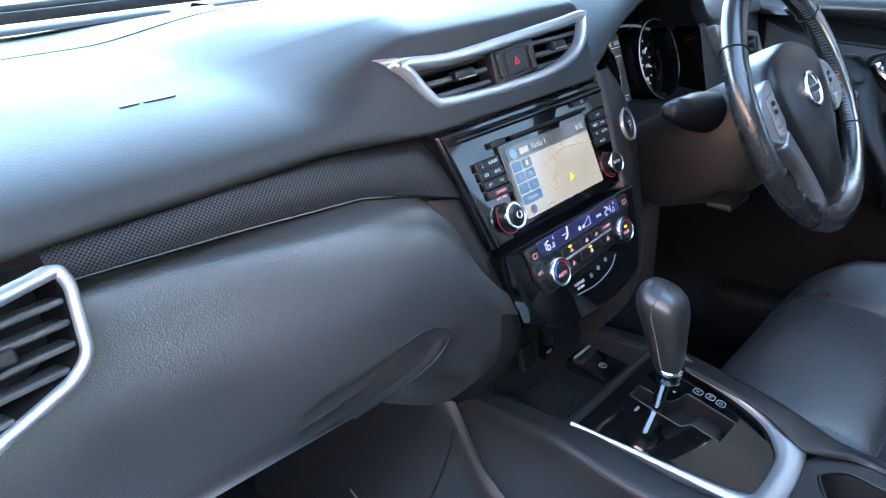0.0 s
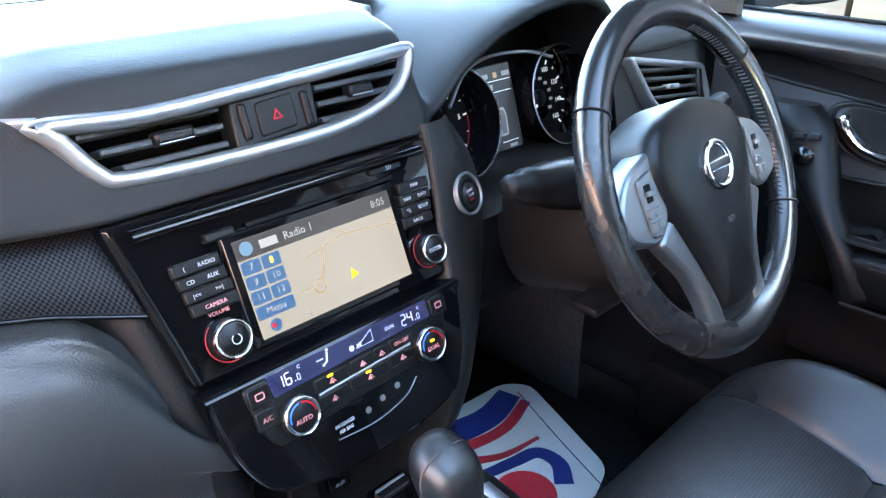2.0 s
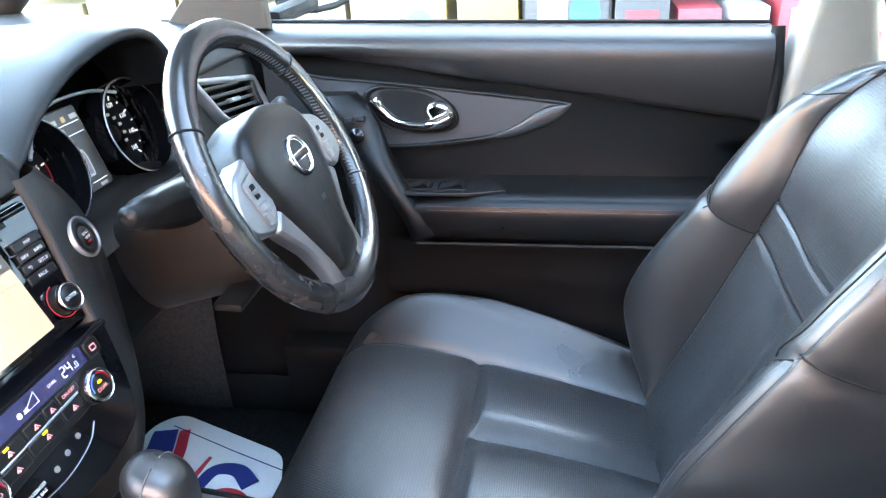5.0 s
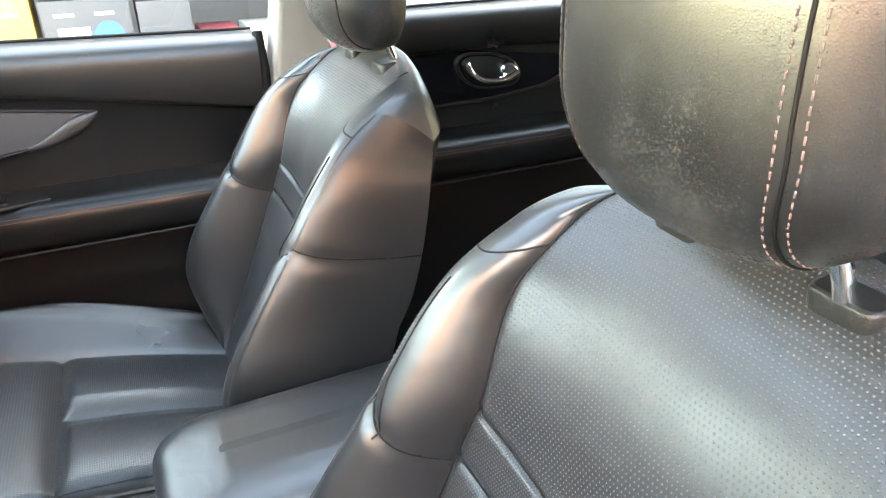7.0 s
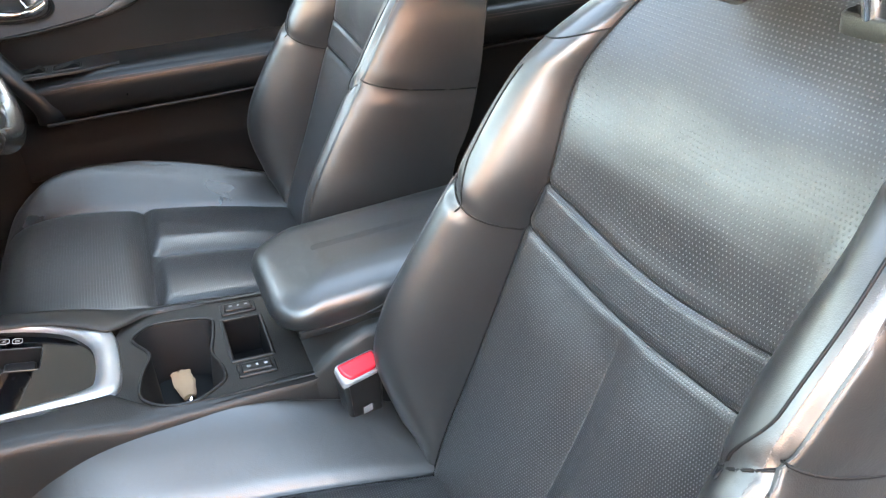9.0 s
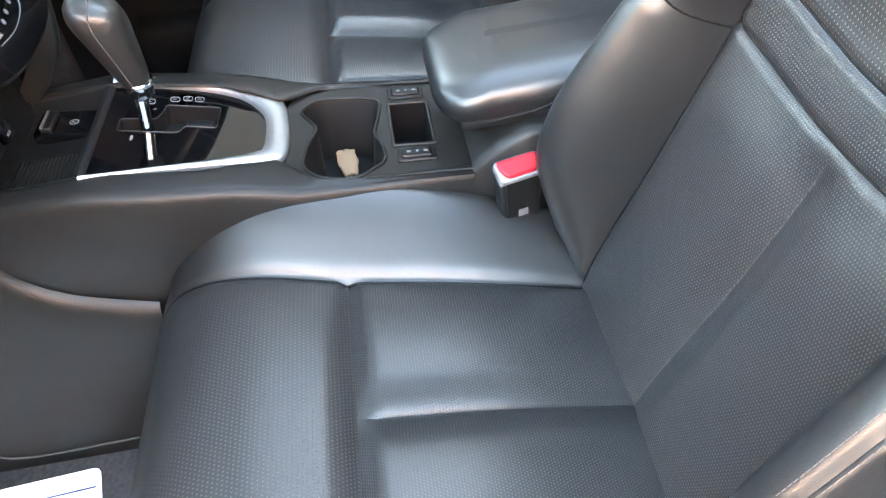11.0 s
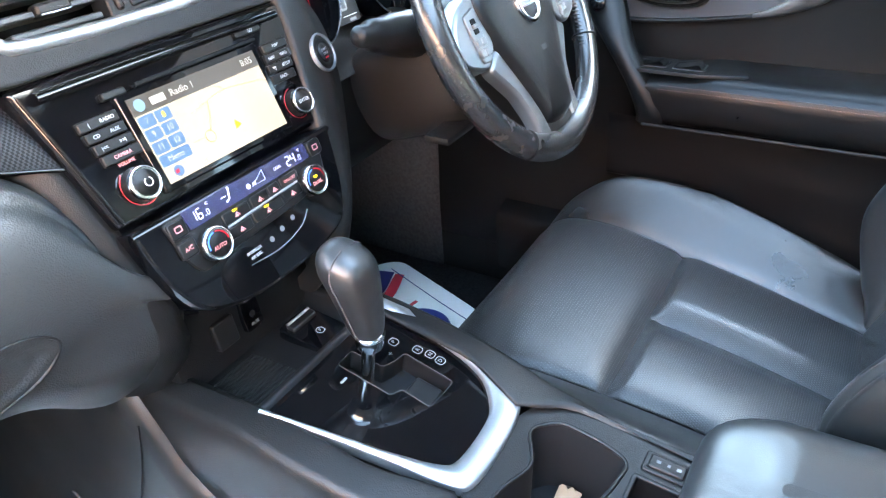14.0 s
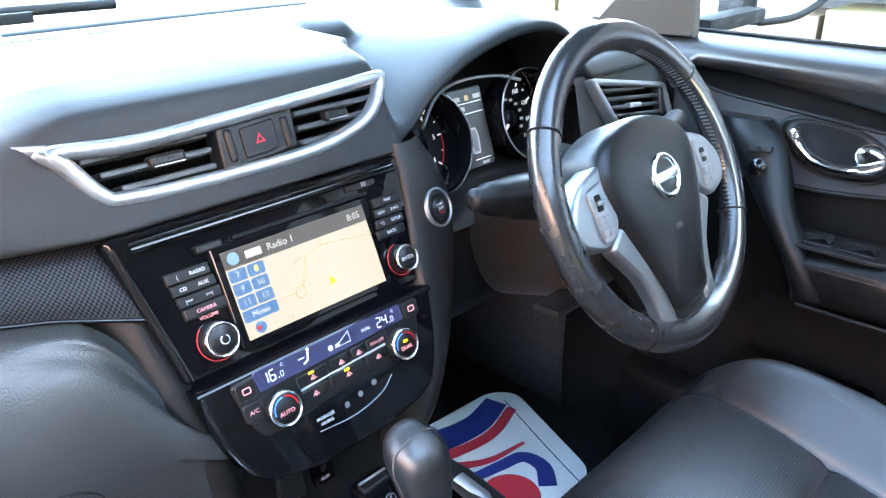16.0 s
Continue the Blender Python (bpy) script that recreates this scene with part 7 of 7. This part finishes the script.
    for u, v, w, h in ((0.0, 0.050, 0.056, 0.0009), (0.0, 0.036, 0.056, 0.0009), (0.010, -0.028, 0.030, 0.0009)):
        part("display_line", slab(f, rect(w, h, u, v), 0.005, 0.0065, 0.0001), LIT, m, smooth=False)
    for u, v, w, h in ((0.022, 0.057, 0.014, 0.006), (-0.016, 0.057, 0.010, 0.006), (-0.010, 0.043, 0.010, 0.006), (0.014, -0.034, 0.014, 0.004)):
        part("text_bar", slab(f, rect(w, h, u, v), 0.005, 0.0063, 0.0001), DIM, m, smooth=False)
    part("amber_tile", slab(f, rounded(rect(0.007, 0.007, 0.002, 0.057), 0.0015, 2), 0.005, 0.0066, 0.0002), mat("dim_amber_lit", (0.3, 0.18, 0.08), 0.5, emit=(0.8, 0.45, 0.2), glow=0.05), m)
    car = rounded([(-0.006, -0.020), (0.008, -0.020), (0.010, 0.004), (0.007, 0.016), (-0.006, 0.016), (-0.009, 0.004)], 0.003)
    part("car_outline", slab(f, car, 0.005, 0.0066, 0.0002), DIM, m, "white car shape on the display")
    part("car_roof", slab(f, inset(car, 0.003), 0.0055, 0.0070, 0.0002), M_GREY_TRIM, m)


DIM = mat("dim_lit_print", (0.2, 0.2, 0.2), 0.5, emit=(1.0, 0.97, 0.92), glow=0.025)
LIT = mat("lit_white_print", (0.7, 0.7, 0.7), 0.5, emit=(1.0, 1.0, 1.0), glow=0.10)
cluster()


# ---- fascia and knee panels on the driver's side ----
def driver_fascia():
    rows = []
    for x in spread(0.495, 0.735, 60):
        rows.append(smoothed([Vector((x, y, z)) for y, z in ((0.622, 1.172), (0.615, 1.165), (0.606, 1.12), (0.596, 1.07), (0.590, 1.04), (0.60, 1.0), (0.62, 0.95), (0.66, 0.90), (0.72, 0.86))], 9))
    bm = loft(rows)
    bmesh.ops.delete(bm, geom=[f for f in bm.faces if inside(((c := f.calc_center_median()).x, c.z), SIDE_VENTS[1])], context="FACES")
    part("driver_fascia", flip(bm, (0, -1, 0)), M_DASH, dash, "dark fascia round the outer vent")
    rows = []
    for x in spread(0.135, 0.51, 14):
        rows.append([(x, 0.628, 1.05), (x, 0.612, 1.03), (x, 0.60, 0.99), (x, 0.60, 0.94), (x, 0.63, 0.89), (x, 0.70, 0.85), (x, 0.80, 0.83)])
    part("knee_panel", flip(loft(rows), (0, -1, 0)), M_DARK, dash, "dark knee panel under the column")
    rows = [[(x, 0.80, 0.84), (x, 1.0, 0.78), (x, 1.20, 0.66), (x, 1.335, 0.42)] for x in spread(-0.74, 0.74, 12)]
    part("footwell_lining", flip(loft(rows), (0, -1, -0.3)), M_CARPET, dash)


driver_fascia()


# ---- steering wheel and column ----
WF = Face((0.354, 0.411, 1.104), (1, 0, 0), (0, 0.48, 1))


def steering():
    s = thing("steering_wheel", "black leather steering wheel with silver spokes", "steering wheel")
    R, r = 0.1665, 0.0152

    def rim(a0, a1, n):
        rows = []
        for a in spread(radians(a0), radians(a1), n):
            ring = []
            for t in spread(0, 2 * math.pi, 18)[:-1]:
                rr = R + r * 1.12 * math.cos(t)
                ring.append(WF(rr * math.cos(a), rr * math.sin(a), r * 1.0 * math.sin(t)))
            rows.append(ring)
        return flip(loft(rows, True))

    smooth_l, worn = M_RIM, M_RIM_WORN
    part("rim_upper", rim(38, 148, 36), smooth_l, s, "smooth black upper rim")
    part("rim_left", rim(149, 236, 30), worn, s, "worn left rim with scuffed leather")
    part("rim_lower", rim(237, 333, 30), smooth_l, s)
    part("rim_right", rim(334, 397, 24), smooth_l, s, "stitched right rim")
    for a in (37.5, 148.5, 236.5, 333.5):
        pts = []
        for t in spread(0, 2 * math.pi, 18)[:-1]:
            rr = R + (r + 0.0004) * 1.12 * math.cos(t)
            pts.append(WF(rr * math.cos(radians(a)), rr * math.sin(radians(a)), (r + 0.0004) * math.sin(t)))
        part("rim_joint", tube(pts, 0.0012, True, 5), M_CAVITY, s)
    st = bmesh.new()
    for a0, a1 in ((-32, 70), (150, 232)):
        for a in spread(a0, a1, int(abs(a1 - a0) / 1.9)):
            pts = [WF((R + (r + 0.0006) * 1.12 * math.cos(t)) * math.cos(radians(a + k)), (R + (r + 0.0006) * 1.12 * math.cos(t)) * math.sin(radians(a + k)), (r + 0.0006) * math.sin(t)) for t, k in ((2.62, -0.5), (2.85, 0.0), (3.10, 0.5))]
            tube(pts, 0.00075, segs=4, bm=st)
    tagged(part("lacing", st, M_LACE, s, "dark laced seam inside the rim"), kind="stuff")
    # hub: airbag cover, wide at the top and narrowing to the foot
    out = [p.to_2d() for p in smoothed([Vector((u, v, 0)) for u, v in ((-0.092, 0.032), (-0.066, 0.062), (0.0, 0.076), (0.066, 0.062), (0.092, 0.032), (0.084, -0.015), (0.060, -0.07), (0.040, -0.115), (0.031, -0.136), (0.0, -0.142), (-0.031, -0.136), (-0.040, -0.115), (-0.060, -0.07), (-0.084, -0.015))], 5, True)]
    rings = []
    for k, d in ((1.0, -0.045), (1.0, -0.005), (0.985, 0.004), (0.94, 0.010), (0.85, 0.0135), (0.65, 0.016), (0.35, 0.0165)):
        rings.append([WF(p.x * k, -0.015 + (p.y + 0.015) * k, d) for p in out])
    bm = loft(rings, True)
    cap(bm, [WF(p.x * 0.35, -0.015 + (p.y + 0.015) * 0.35, 0.0165) for p in out])
    part("airbag_cover", flip(bm, WF.n), M_DARK, s, "grained black airbag cover")
    # spokes and switch pods
    M_POD = mat("satin_silver_pod", (0.18, 0.185, 0.19), 0.40, 0.9)
    for sg in (-1, 1):
        pod = rounded([(sg * 0.076, 0.045), (sg * 0.128, 0.028), (sg * 0.150, 0.0), (sg * 0.148, -0.030), (sg * 0.108, -0.045), (sg * 0.083, -0.030), (sg * 0.074, 0.0)], 0.018, 5)
        part("switch_pod", slab(WF, pod, -0.02, 0.006, 0.004), M_POD, s, "silver spoke with switches")
        face = rounded([(sg * 0.094, 0.026), (sg * 0.120, 0.020), (sg * 0.116, -0.034), (sg * 0.098, -0.036)], 0.004)
        part("switch_panel", slab(WF, face, 0.003, 0.0085, 0.0015), M_POD, s)
        part("switch_rocker", slab(WF, rounded(rect(0.010, 0.017, sg * 0.107, 0.006), 0.002), 0.007, 0.0095, 0.001), M_CAVITY, s)
        part("switch_toggle", slab(WF, rounded(rect(0.011, 0.005, sg * 0.107, 0.006), 0.0015), 0.008, 0.0125, 0.001), M_POD, s)
        for v in (-0.012, -0.024):
            for du in (-0.005, 0.005):
                part("switch_key", slab(WF, rounded(rect(0.009, 0.009, sg * 0.107 + du, v), 0.0015), 0.007, 0.0105, 0.001), M_POD, s)
        part("spoke_back", slab(WF, rounded([(sg * 0.06, 0.03), (sg * 0.165, 0.02), (sg * 0.168, -0.035), (sg * 0.07, -0.03)], 0.008), -0.018, -0.004, 0.004), M_DARK, s)
        leg = rounded([(sg * 0.083, -0.030), (sg * 0.104, -0.044), (sg * 0.072, -0.085), (sg * 0.060, -0.120), (sg * 0.058, -0.160), (sg * 0.030, -0.165), (sg * 0.034, -0.125), (sg * 0.048, -0.075), (sg * 0.066, -0.02)], 0.008, 3)
        part("lower_spoke", slab(WF, leg, -0.012, 0.004, 0.005), M_SPOKE, s, "satin grey lower spoke")
    part("spoke_foot", slab(WF, rounded([(-0.055, -0.125), (0.055, -0.125), (0.06, -0.166), (-0.06, -0.166)], 0.008), -0.012, 0.001, 0.004), M_DARK, s)
    # badge as a plain ring and bar
    g = Face(WF(0.006, 0.004, 0.0155), WF.a, WF.b)
    ring = [g(0.0225 * math.cos(t), 0.0225 * math.sin(t), 0.002) for t in spread(0, 2 * math.pi, 36)[:-1]]
    part("badge_ring", tube(ring, 0.0034, True, 8), M_CHROME, s, "chrome ring badge")
    part("badge_bar", slab(g, rounded(rect(0.056, 0.0105), 0.002), -0.001, 0.0045, 0.0015), M_CHROME, s)
    part("airbag_mark", slab(WF, rounded(rect(0.014, 0.006, 0.004, -0.052), 0.002), 0.0155, 0.0172, 0.0006), M_GLOVE, s)
    # column shroud and stalks
    c = thing("steering_column", "dark plastic steering column shroud with stalks", "steering column")
    rows = []
    for k, (d, w, hh, dz) in enumerate(((0.032, 0.066, 0.054, -0.010), (0.048, 0.082, 0.068, -0.014), (0.09, 0.090, 0.078, -0.024), (0.15, 0.088, 0.076, -0.026), (0.22, 0.082, 0.068, -0.024))):
        ring = []
        for t in spread(0, 2 * math.pi, 28)[:-1]:
            f2 = lambda q: math.copysign(abs(q) ** 0.7, q)
            ring.append(WF(f2(math.cos(t)) * w, f2(math.sin(t)) * hh + dz, -d))
        rows.append(ring)
    bm = loft(rows, True)
    cap(bm, rows[0])
    part("shroud", flip(bm), M_SHROUD, c, "grey plastic shroud")
    part("adjuster_lever", box((0.235, 0.44, 0.972), (0.30, 0.475, 0.982), 0.004), M_DARK, c, "column adjuster lever")
    tip = Vector((0.172, 0.508, 1.113))
    root = Vector((0.30, 0.500, 1.085))
    d = (tip - root).normalized()
    part("stalk", tube([root, root + d * 0.04, tip - d * 0.060, tip - d * 0.040, tip - d * 0.022, tip - d * 0.017, tip - d * 0.004, tip, tip + d * 0.0015], [0.028, 0.027, 0.024, 0.0195, 0.0172, 0.0125, 0.012, 0.0095, 0.004], segs=18), M_DARK, c, "indicator stalk")
    for k in range(3):
        p = tip - d * (0.03 + 0.012 * k) + Vector((0, -0.0155, 0.003))
        part("stalk_mark", box(p - Vector((0.002, 0.0004, 0.003)), p + Vector((0.002, 0.0006, 0.003)), 0.0), M_WHITE_PRINT, c)
    tip2, root2 = Vector((0.585, 0.505, 1.118)), Vector((0.45, 0.490, 1.085))
    d2 = (tip2 - root2).normalized()
    part("stalk", tube([root2, root2 + d2 * 0.05, tip2 - d2 * 0.036, tip2 - d2 * 0.014, tip2], [0.013, 0.013, 0.015, 0.0145, 0.012], segs=18), M_DARK, c, "wiper stalk")


steering()


# ---- footwells ----
def floor_papers():
    p = thing("paper_floor_mat", "white paper floor mat with blue and red swooshes", "floor mat")
    f = Face((0.50, 0.78, 0.4165), (1, 0, 0), (0, 1, 0))
    out = rounded([(-0.20, -0.26), (0.11, -0.16), (0.205, 0.10), (0.165, 0.145), (-0.20, 0.175)], 0.03, 5)
    part("sheet", slab(f, out, 0.0, 0.0015, 0.0005), M_PAPER, p)

    def band(pts, w0, w1, m, nm):
        c = smoothed([Vector((a, b, 0)) for a, b in pts], 8)
        rows = []
        for i, q in enumerate(c):
            t = i / (len(c) - 1)
            d = (c[min(i + 1, len(c) - 1)] - c[max(i - 1, 0)]).normalized()
            n = Vector((-d.y, d.x, 0))
            w = (w0 + (w1 - w0) * t) / 2
            rows.append([f(*(q + n * w).to_2d(), 0.0019), f(*(q - n * w).to_2d(), 0.0019)])
        part(nm, flip(loft(rows), (0, 0, 1)), m, p)

    band([(0.150, 0.110), (0.06, 0.090), (-0.04, 0.11), (-0.15, 0.150)], 0.050, 0.075, M_BLUE_PRINT, "blue_swoosh")
    band([(0.155, 0.070), (0.06, 0.045), (-0.04, 0.062), (-0.17, 0.11)], 0.022, 0.030, M_RED_PRINT, "red_swoosh")
    band([(0.085, -0.02), (0.0, -0.005), (-0.06, 0.03), (-0.12, 0.06)], 0.008, 0.030, M_RED_PRINT, "red_swoosh")
    band([(0.02, -0.13), (0.055, -0.09), (0.05, -0.045), (0.0, -0.03), (-0.07, -0.01), (-0.13, 0.03)], 0.035, 0.02, M_BLUE_PRINT, "blue_swoosh")
    part("red_disc", slab(f, circle(0.055, 32, -0.045, -0.095), 0.001, 0.0021, 0.0002), M_RED_PRINT, p)
    part("border_line", tube([f(0.165, 0.10, 0.002), f(0.105, -0.06, 0.002), f(0.06, -0.19, 0.002)], 0.0012, segs=4), M_BLUE_PRINT, p)
    q = thing("paper_floor_mat", "white paper floor mat on the passenger's carpet", "floor mat")
    g = Face((-0.40, 0.72, 0.4165), (1, 0, 0), (0, 1, 0))
    part("sheet", slab(g, rounded([(-0.20, -0.22), (0.215, -0.12), (0.195, 0.17), (-0.20, 0.17)], 0.012), 0.0, 0.0015, 0.0005), M_PAPER, q)
    part("border_line", tube([g(0.185, -0.12, 0.002), g(0.165, 0.16, 0.002)], 0.0012, segs=4), M_BLUE_PRINT, q)
    for k in range(2):
        part("text_bar", slab(g, rect(0.020 - 0.012 * k, 0.10, 0.12 - 0.028 * k, -0.05), 0.001, 0.0021, 0.0002), M_RED_PRINT, q)
    # pedals in the driver's footwell
    s = thing("pedal_box", "dark pedals in the driver's footwell", "pedals")
    for x, w in ((0.33, 0.07), (0.46, 0.045)):
        fp = Face((x, 1.05, 0.60), (1, 0, 0), (0, 0.55, 1))
        part("pedal", slab(fp, rounded(rect(w, 0.09), 0.008), -0.008, 0.006, 0.004), M_RUBBER, s)
        part("pedal_arm", tube([fp(0, 0.02, -0.01), (x, 1.15, 0.75), (x, 1.18, 0.84)], 0.009), M_DARK, s)


floor_papers()


# ---- rear belt ----
def rear_belt():
    b = thing("rear_seat_belt", "black rear seat belt hanging by the quarter trim", "seat belt")
    pts = smoothed([(0.60, -1.60, 1.52), (0.52, -1.47, 1.28), (0.44, -1.34, 1.08), (0.40, -1.27, 0.95)], 6)
    rows = [[p + Vector((-0.018, 0.012, 0)), p + Vector((0, 0, 0.0015)), p + Vector((0.018, -0.012, 0))] for p in pts]
    part("strap", flip(loft(rows), (-0.5, 0.8, 0.2)), M_RUBBER, b)
    part("belt_guide", tube(smoothed([(0.44, -1.33, 1.05), (0.49, -1.36, 1.10), (0.53, -1.40, 1.06), (0.52, -1.42, 0.99)], 5), 0.014, flat=0.6), M_DARK, b, "grey plastic belt guide")


rear_belt()


# ---- outside ----
def outside():
    bm = bmesh.new()
    bmesh.ops.create_grid(bm, x_segments=2, y_segments=2, size=400)
    g = mat("street_paving", (0.045, 0.042, 0.041), 0.9)
    vary(g, (0.045, 0.042, 0.041), (0.065, 0.058, 0.055), 3, 0.6, 0.9, 0.05)
    tagged(finish("ground", bm, g, smooth=False), "dark grey paved street under the car", "ground", kind="structure")
    # unseen walls added to bounce and block light, and the shop's back wall
    b = mat("pale_bounce_render", (0.46, 0.34, 0.30), 0.85)
    vary(b, (0.46, 0.34, 0.30), (0.38, 0.27, 0.23), 4, 0.6, 0.85, 0.05)
    d = mat("pink_bounce_brick", (0.34, 0.215, 0.18), 0.85)
    vary(d, (0.34, 0.215, 0.18), (0.26, 0.15, 0.125), 4, 0.6, 0.85, 0.05)
    e = mat("dark_shop_back", (0.06, 0.05, 0.045), 0.8)
    n = mat("dark_light_block", (0.05, 0.044, 0.04), 0.85)
    vary(n, (0.05, 0.044, 0.04), (0.03, 0.027, 0.025), 6, 0.6, 0.85, 0.05)
    # Unseen blocker: keeps low brightness off trim that faces this way.
    tagged(finish("light_block_near", box((-3.2, -14, 0), (-3.0, 5.0, 1.95), 0.0), n, smooth=False), "unseen dark wall added to block low light on the near side", "wall", kind="structure")
    # Added out of view: its sunlit pink gives the leather warm highlights.
    tagged(finish("bounce_wall_west", box((-6.5, -14, 0), (-6.0, 2.5, 4.4), 0.0), d, smooth=False), "unseen pink brick wall added to bounce warm light into the car", "wall", kind="structure")
    # Unseen reflector, set ahead and to the left for pink seat highlights.
    tagged(finish("bounce_wall_street", box((-10.5, 6.5, 0), (-1.6, 7.0, 4.6), 0.0), b, smooth=False), "unseen pink rendered wall added to bounce light from ahead", "wall", kind="structure")
    # Backs the goods; its unseen upper part blocks sun and eastern sky.
    tagged(finish("wall_east", box((3.3, -14, 0), (3.7, 1.5, 4.3), 0.0), e, smooth=False), "plain back wall of the shop display, raised unseen to block sun and sky", "wall", kind="structure")
    # Kept low so that sky still reaches the driver's cushion.
    tagged(finish("wall_display", box((3.3, 1.5, 0), (3.7, 3.2, 1.75), 0.0), e, smooth=False), "low end wall of the shop display", "wall", kind="structure")


def shop_goods():
    """Boxed goods in the shop display beyond the driver's window."""
    olive, dark = mat("olive_card", (0.085, 0.072, 0.030), 0.6), mat("dark_grey_card", (0.022, 0.023, 0.025), 0.6)
    yellow, white, teal = mat("yellow_card", (0.24, 0.15, 0.022), 0.6), mat("white_label", (0.30, 0.30, 0.30), 0.6), mat("teal_print", (0.03, 0.16, 0.14), 0.6)
    sky_blue, red, brown = mat("sky_blue_gloss", (0.030, 0.090, 0.18), 0.2), mat("red_card", (0.20, 0.016, 0.022), 0.6), mat("brown_card", (0.08, 0.055, 0.032), 0.7)
    shelf = thing("display_shelf", "long wooden display shelf in the shop window", "shelf")
    for z in (0.62, 1.22):
        part("shelf_board", box((2.32, -2.2, z - 0.03), (2.85, 2.6, z), 0.004), brown, shelf)
    for y in (-2.15, 0.2, 2.55):
        part("shelf_post", box((2.80, y - 0.03, 0.0), (2.86, y + 0.03, 1.9), 0.004), brown, shelf)
    kinds = [(2.45, 0.42, olive, "olive"), (2.02, 0.40, olive, "olive"), (1.61, 0.34, olive, "olive"), (1.26, 0.33, brown, "brown"), (0.92, 0.38, olive, "olive"), (0.51, 0.235, yellow, "yellow"),
             (0.26, 0.31, dark, "dark grey"), (-0.06, 0.20, dark, "dark grey"), (-0.28, 0.16, red, "red"), (-0.46, 0.14, white, "white"), (-0.62, 0.2, red, "red"), (-0.84, 0.16, brown, "brown")]
    rng = random.Random(3)
    for lo, tall in ((0.62, 0.52), (1.22, 0.36)):
        for k, (y1, w, m, tone) in enumerate(kinds):
            h = tall * (0.82 + 0.18 * rng.random()) if w > 0.18 else tall * 0.7
            bx = thing("product_box", f"{tone} cardboard product box with a white label", "box", "boxes in the shop window")
            y0 = y1 - w + 0.012
            x0 = 2.34 + 0.02 * rng.random()
            part("carton", box((x0, y0, lo), (x0 + 0.26, y1, lo + h), 0.004), m, bx)
            f = Face((x0 - 0.0005, y1, lo), (0, -1, 0), (0, 0, 1))
            W = y1 - y0
            if w > 0.2:
                v0 = h * (0.55 if k % 2 else 0.74)
                part("price_label", slab(f, rect(W * 0.36, 0.075, W * 0.33, v0), 0.0, 0.0015, 0.0004), white, bx)
                part("price_label", slab(f, rect(W * 0.14, 0.025, W * 0.36, v0 - 0.065), 0.0, 0.0015, 0.0004), white, bx)
                pm = teal if m is olive else (sky_blue if m is dark else brown)
                part("picture", slab(f, circle(0.055, 24, W * 0.72, v0 - 0.01, 0.065), 0.0, 0.0016, 0.0005), pm, bx)
                if m is olive:
                    rows = [[f(W * t, h * (0.30 + 0.35 * t * t) + d, 0.0012) for d in (0.0, 0.018)] for t in spread(0.02, 0.98, 12)]
                    part("printed_swoosh", flip(loft(rows), (-1, 0, 0)), teal, bx)
                for j in range(2):
                    part("text_bar", slab(f, rect(W * 0.22, 0.012, W * (0.25 + 0.45 * j), h * 0.9), 0.0, 0.0014, 0.0003), white, bx)
            else:
                part("picture", slab(f, rect(W * 0.6, h * 0.3, W * 0.5, h * 0.6), 0.0, 0.0015, 0.0004), white if m is red else red, bx)
    d = thing("shop_door", "pale blue-white shop door panel beside the display", "door")
    part("door_leaf", box((2.5, -2.9, 0.0), (2.56, -1.02, 2.1), 0.004), mat("pale_blue_paint", (0.36, 0.45, 0.50), 0.4), d)
    part("door_frame", box((2.46, -1.02, 0.0), (2.58, -0.94, 2.2), 0.004), mat("grey_frame", (0.30, 0.30, 0.31), 0.5), d)


outside()
shop_goods()
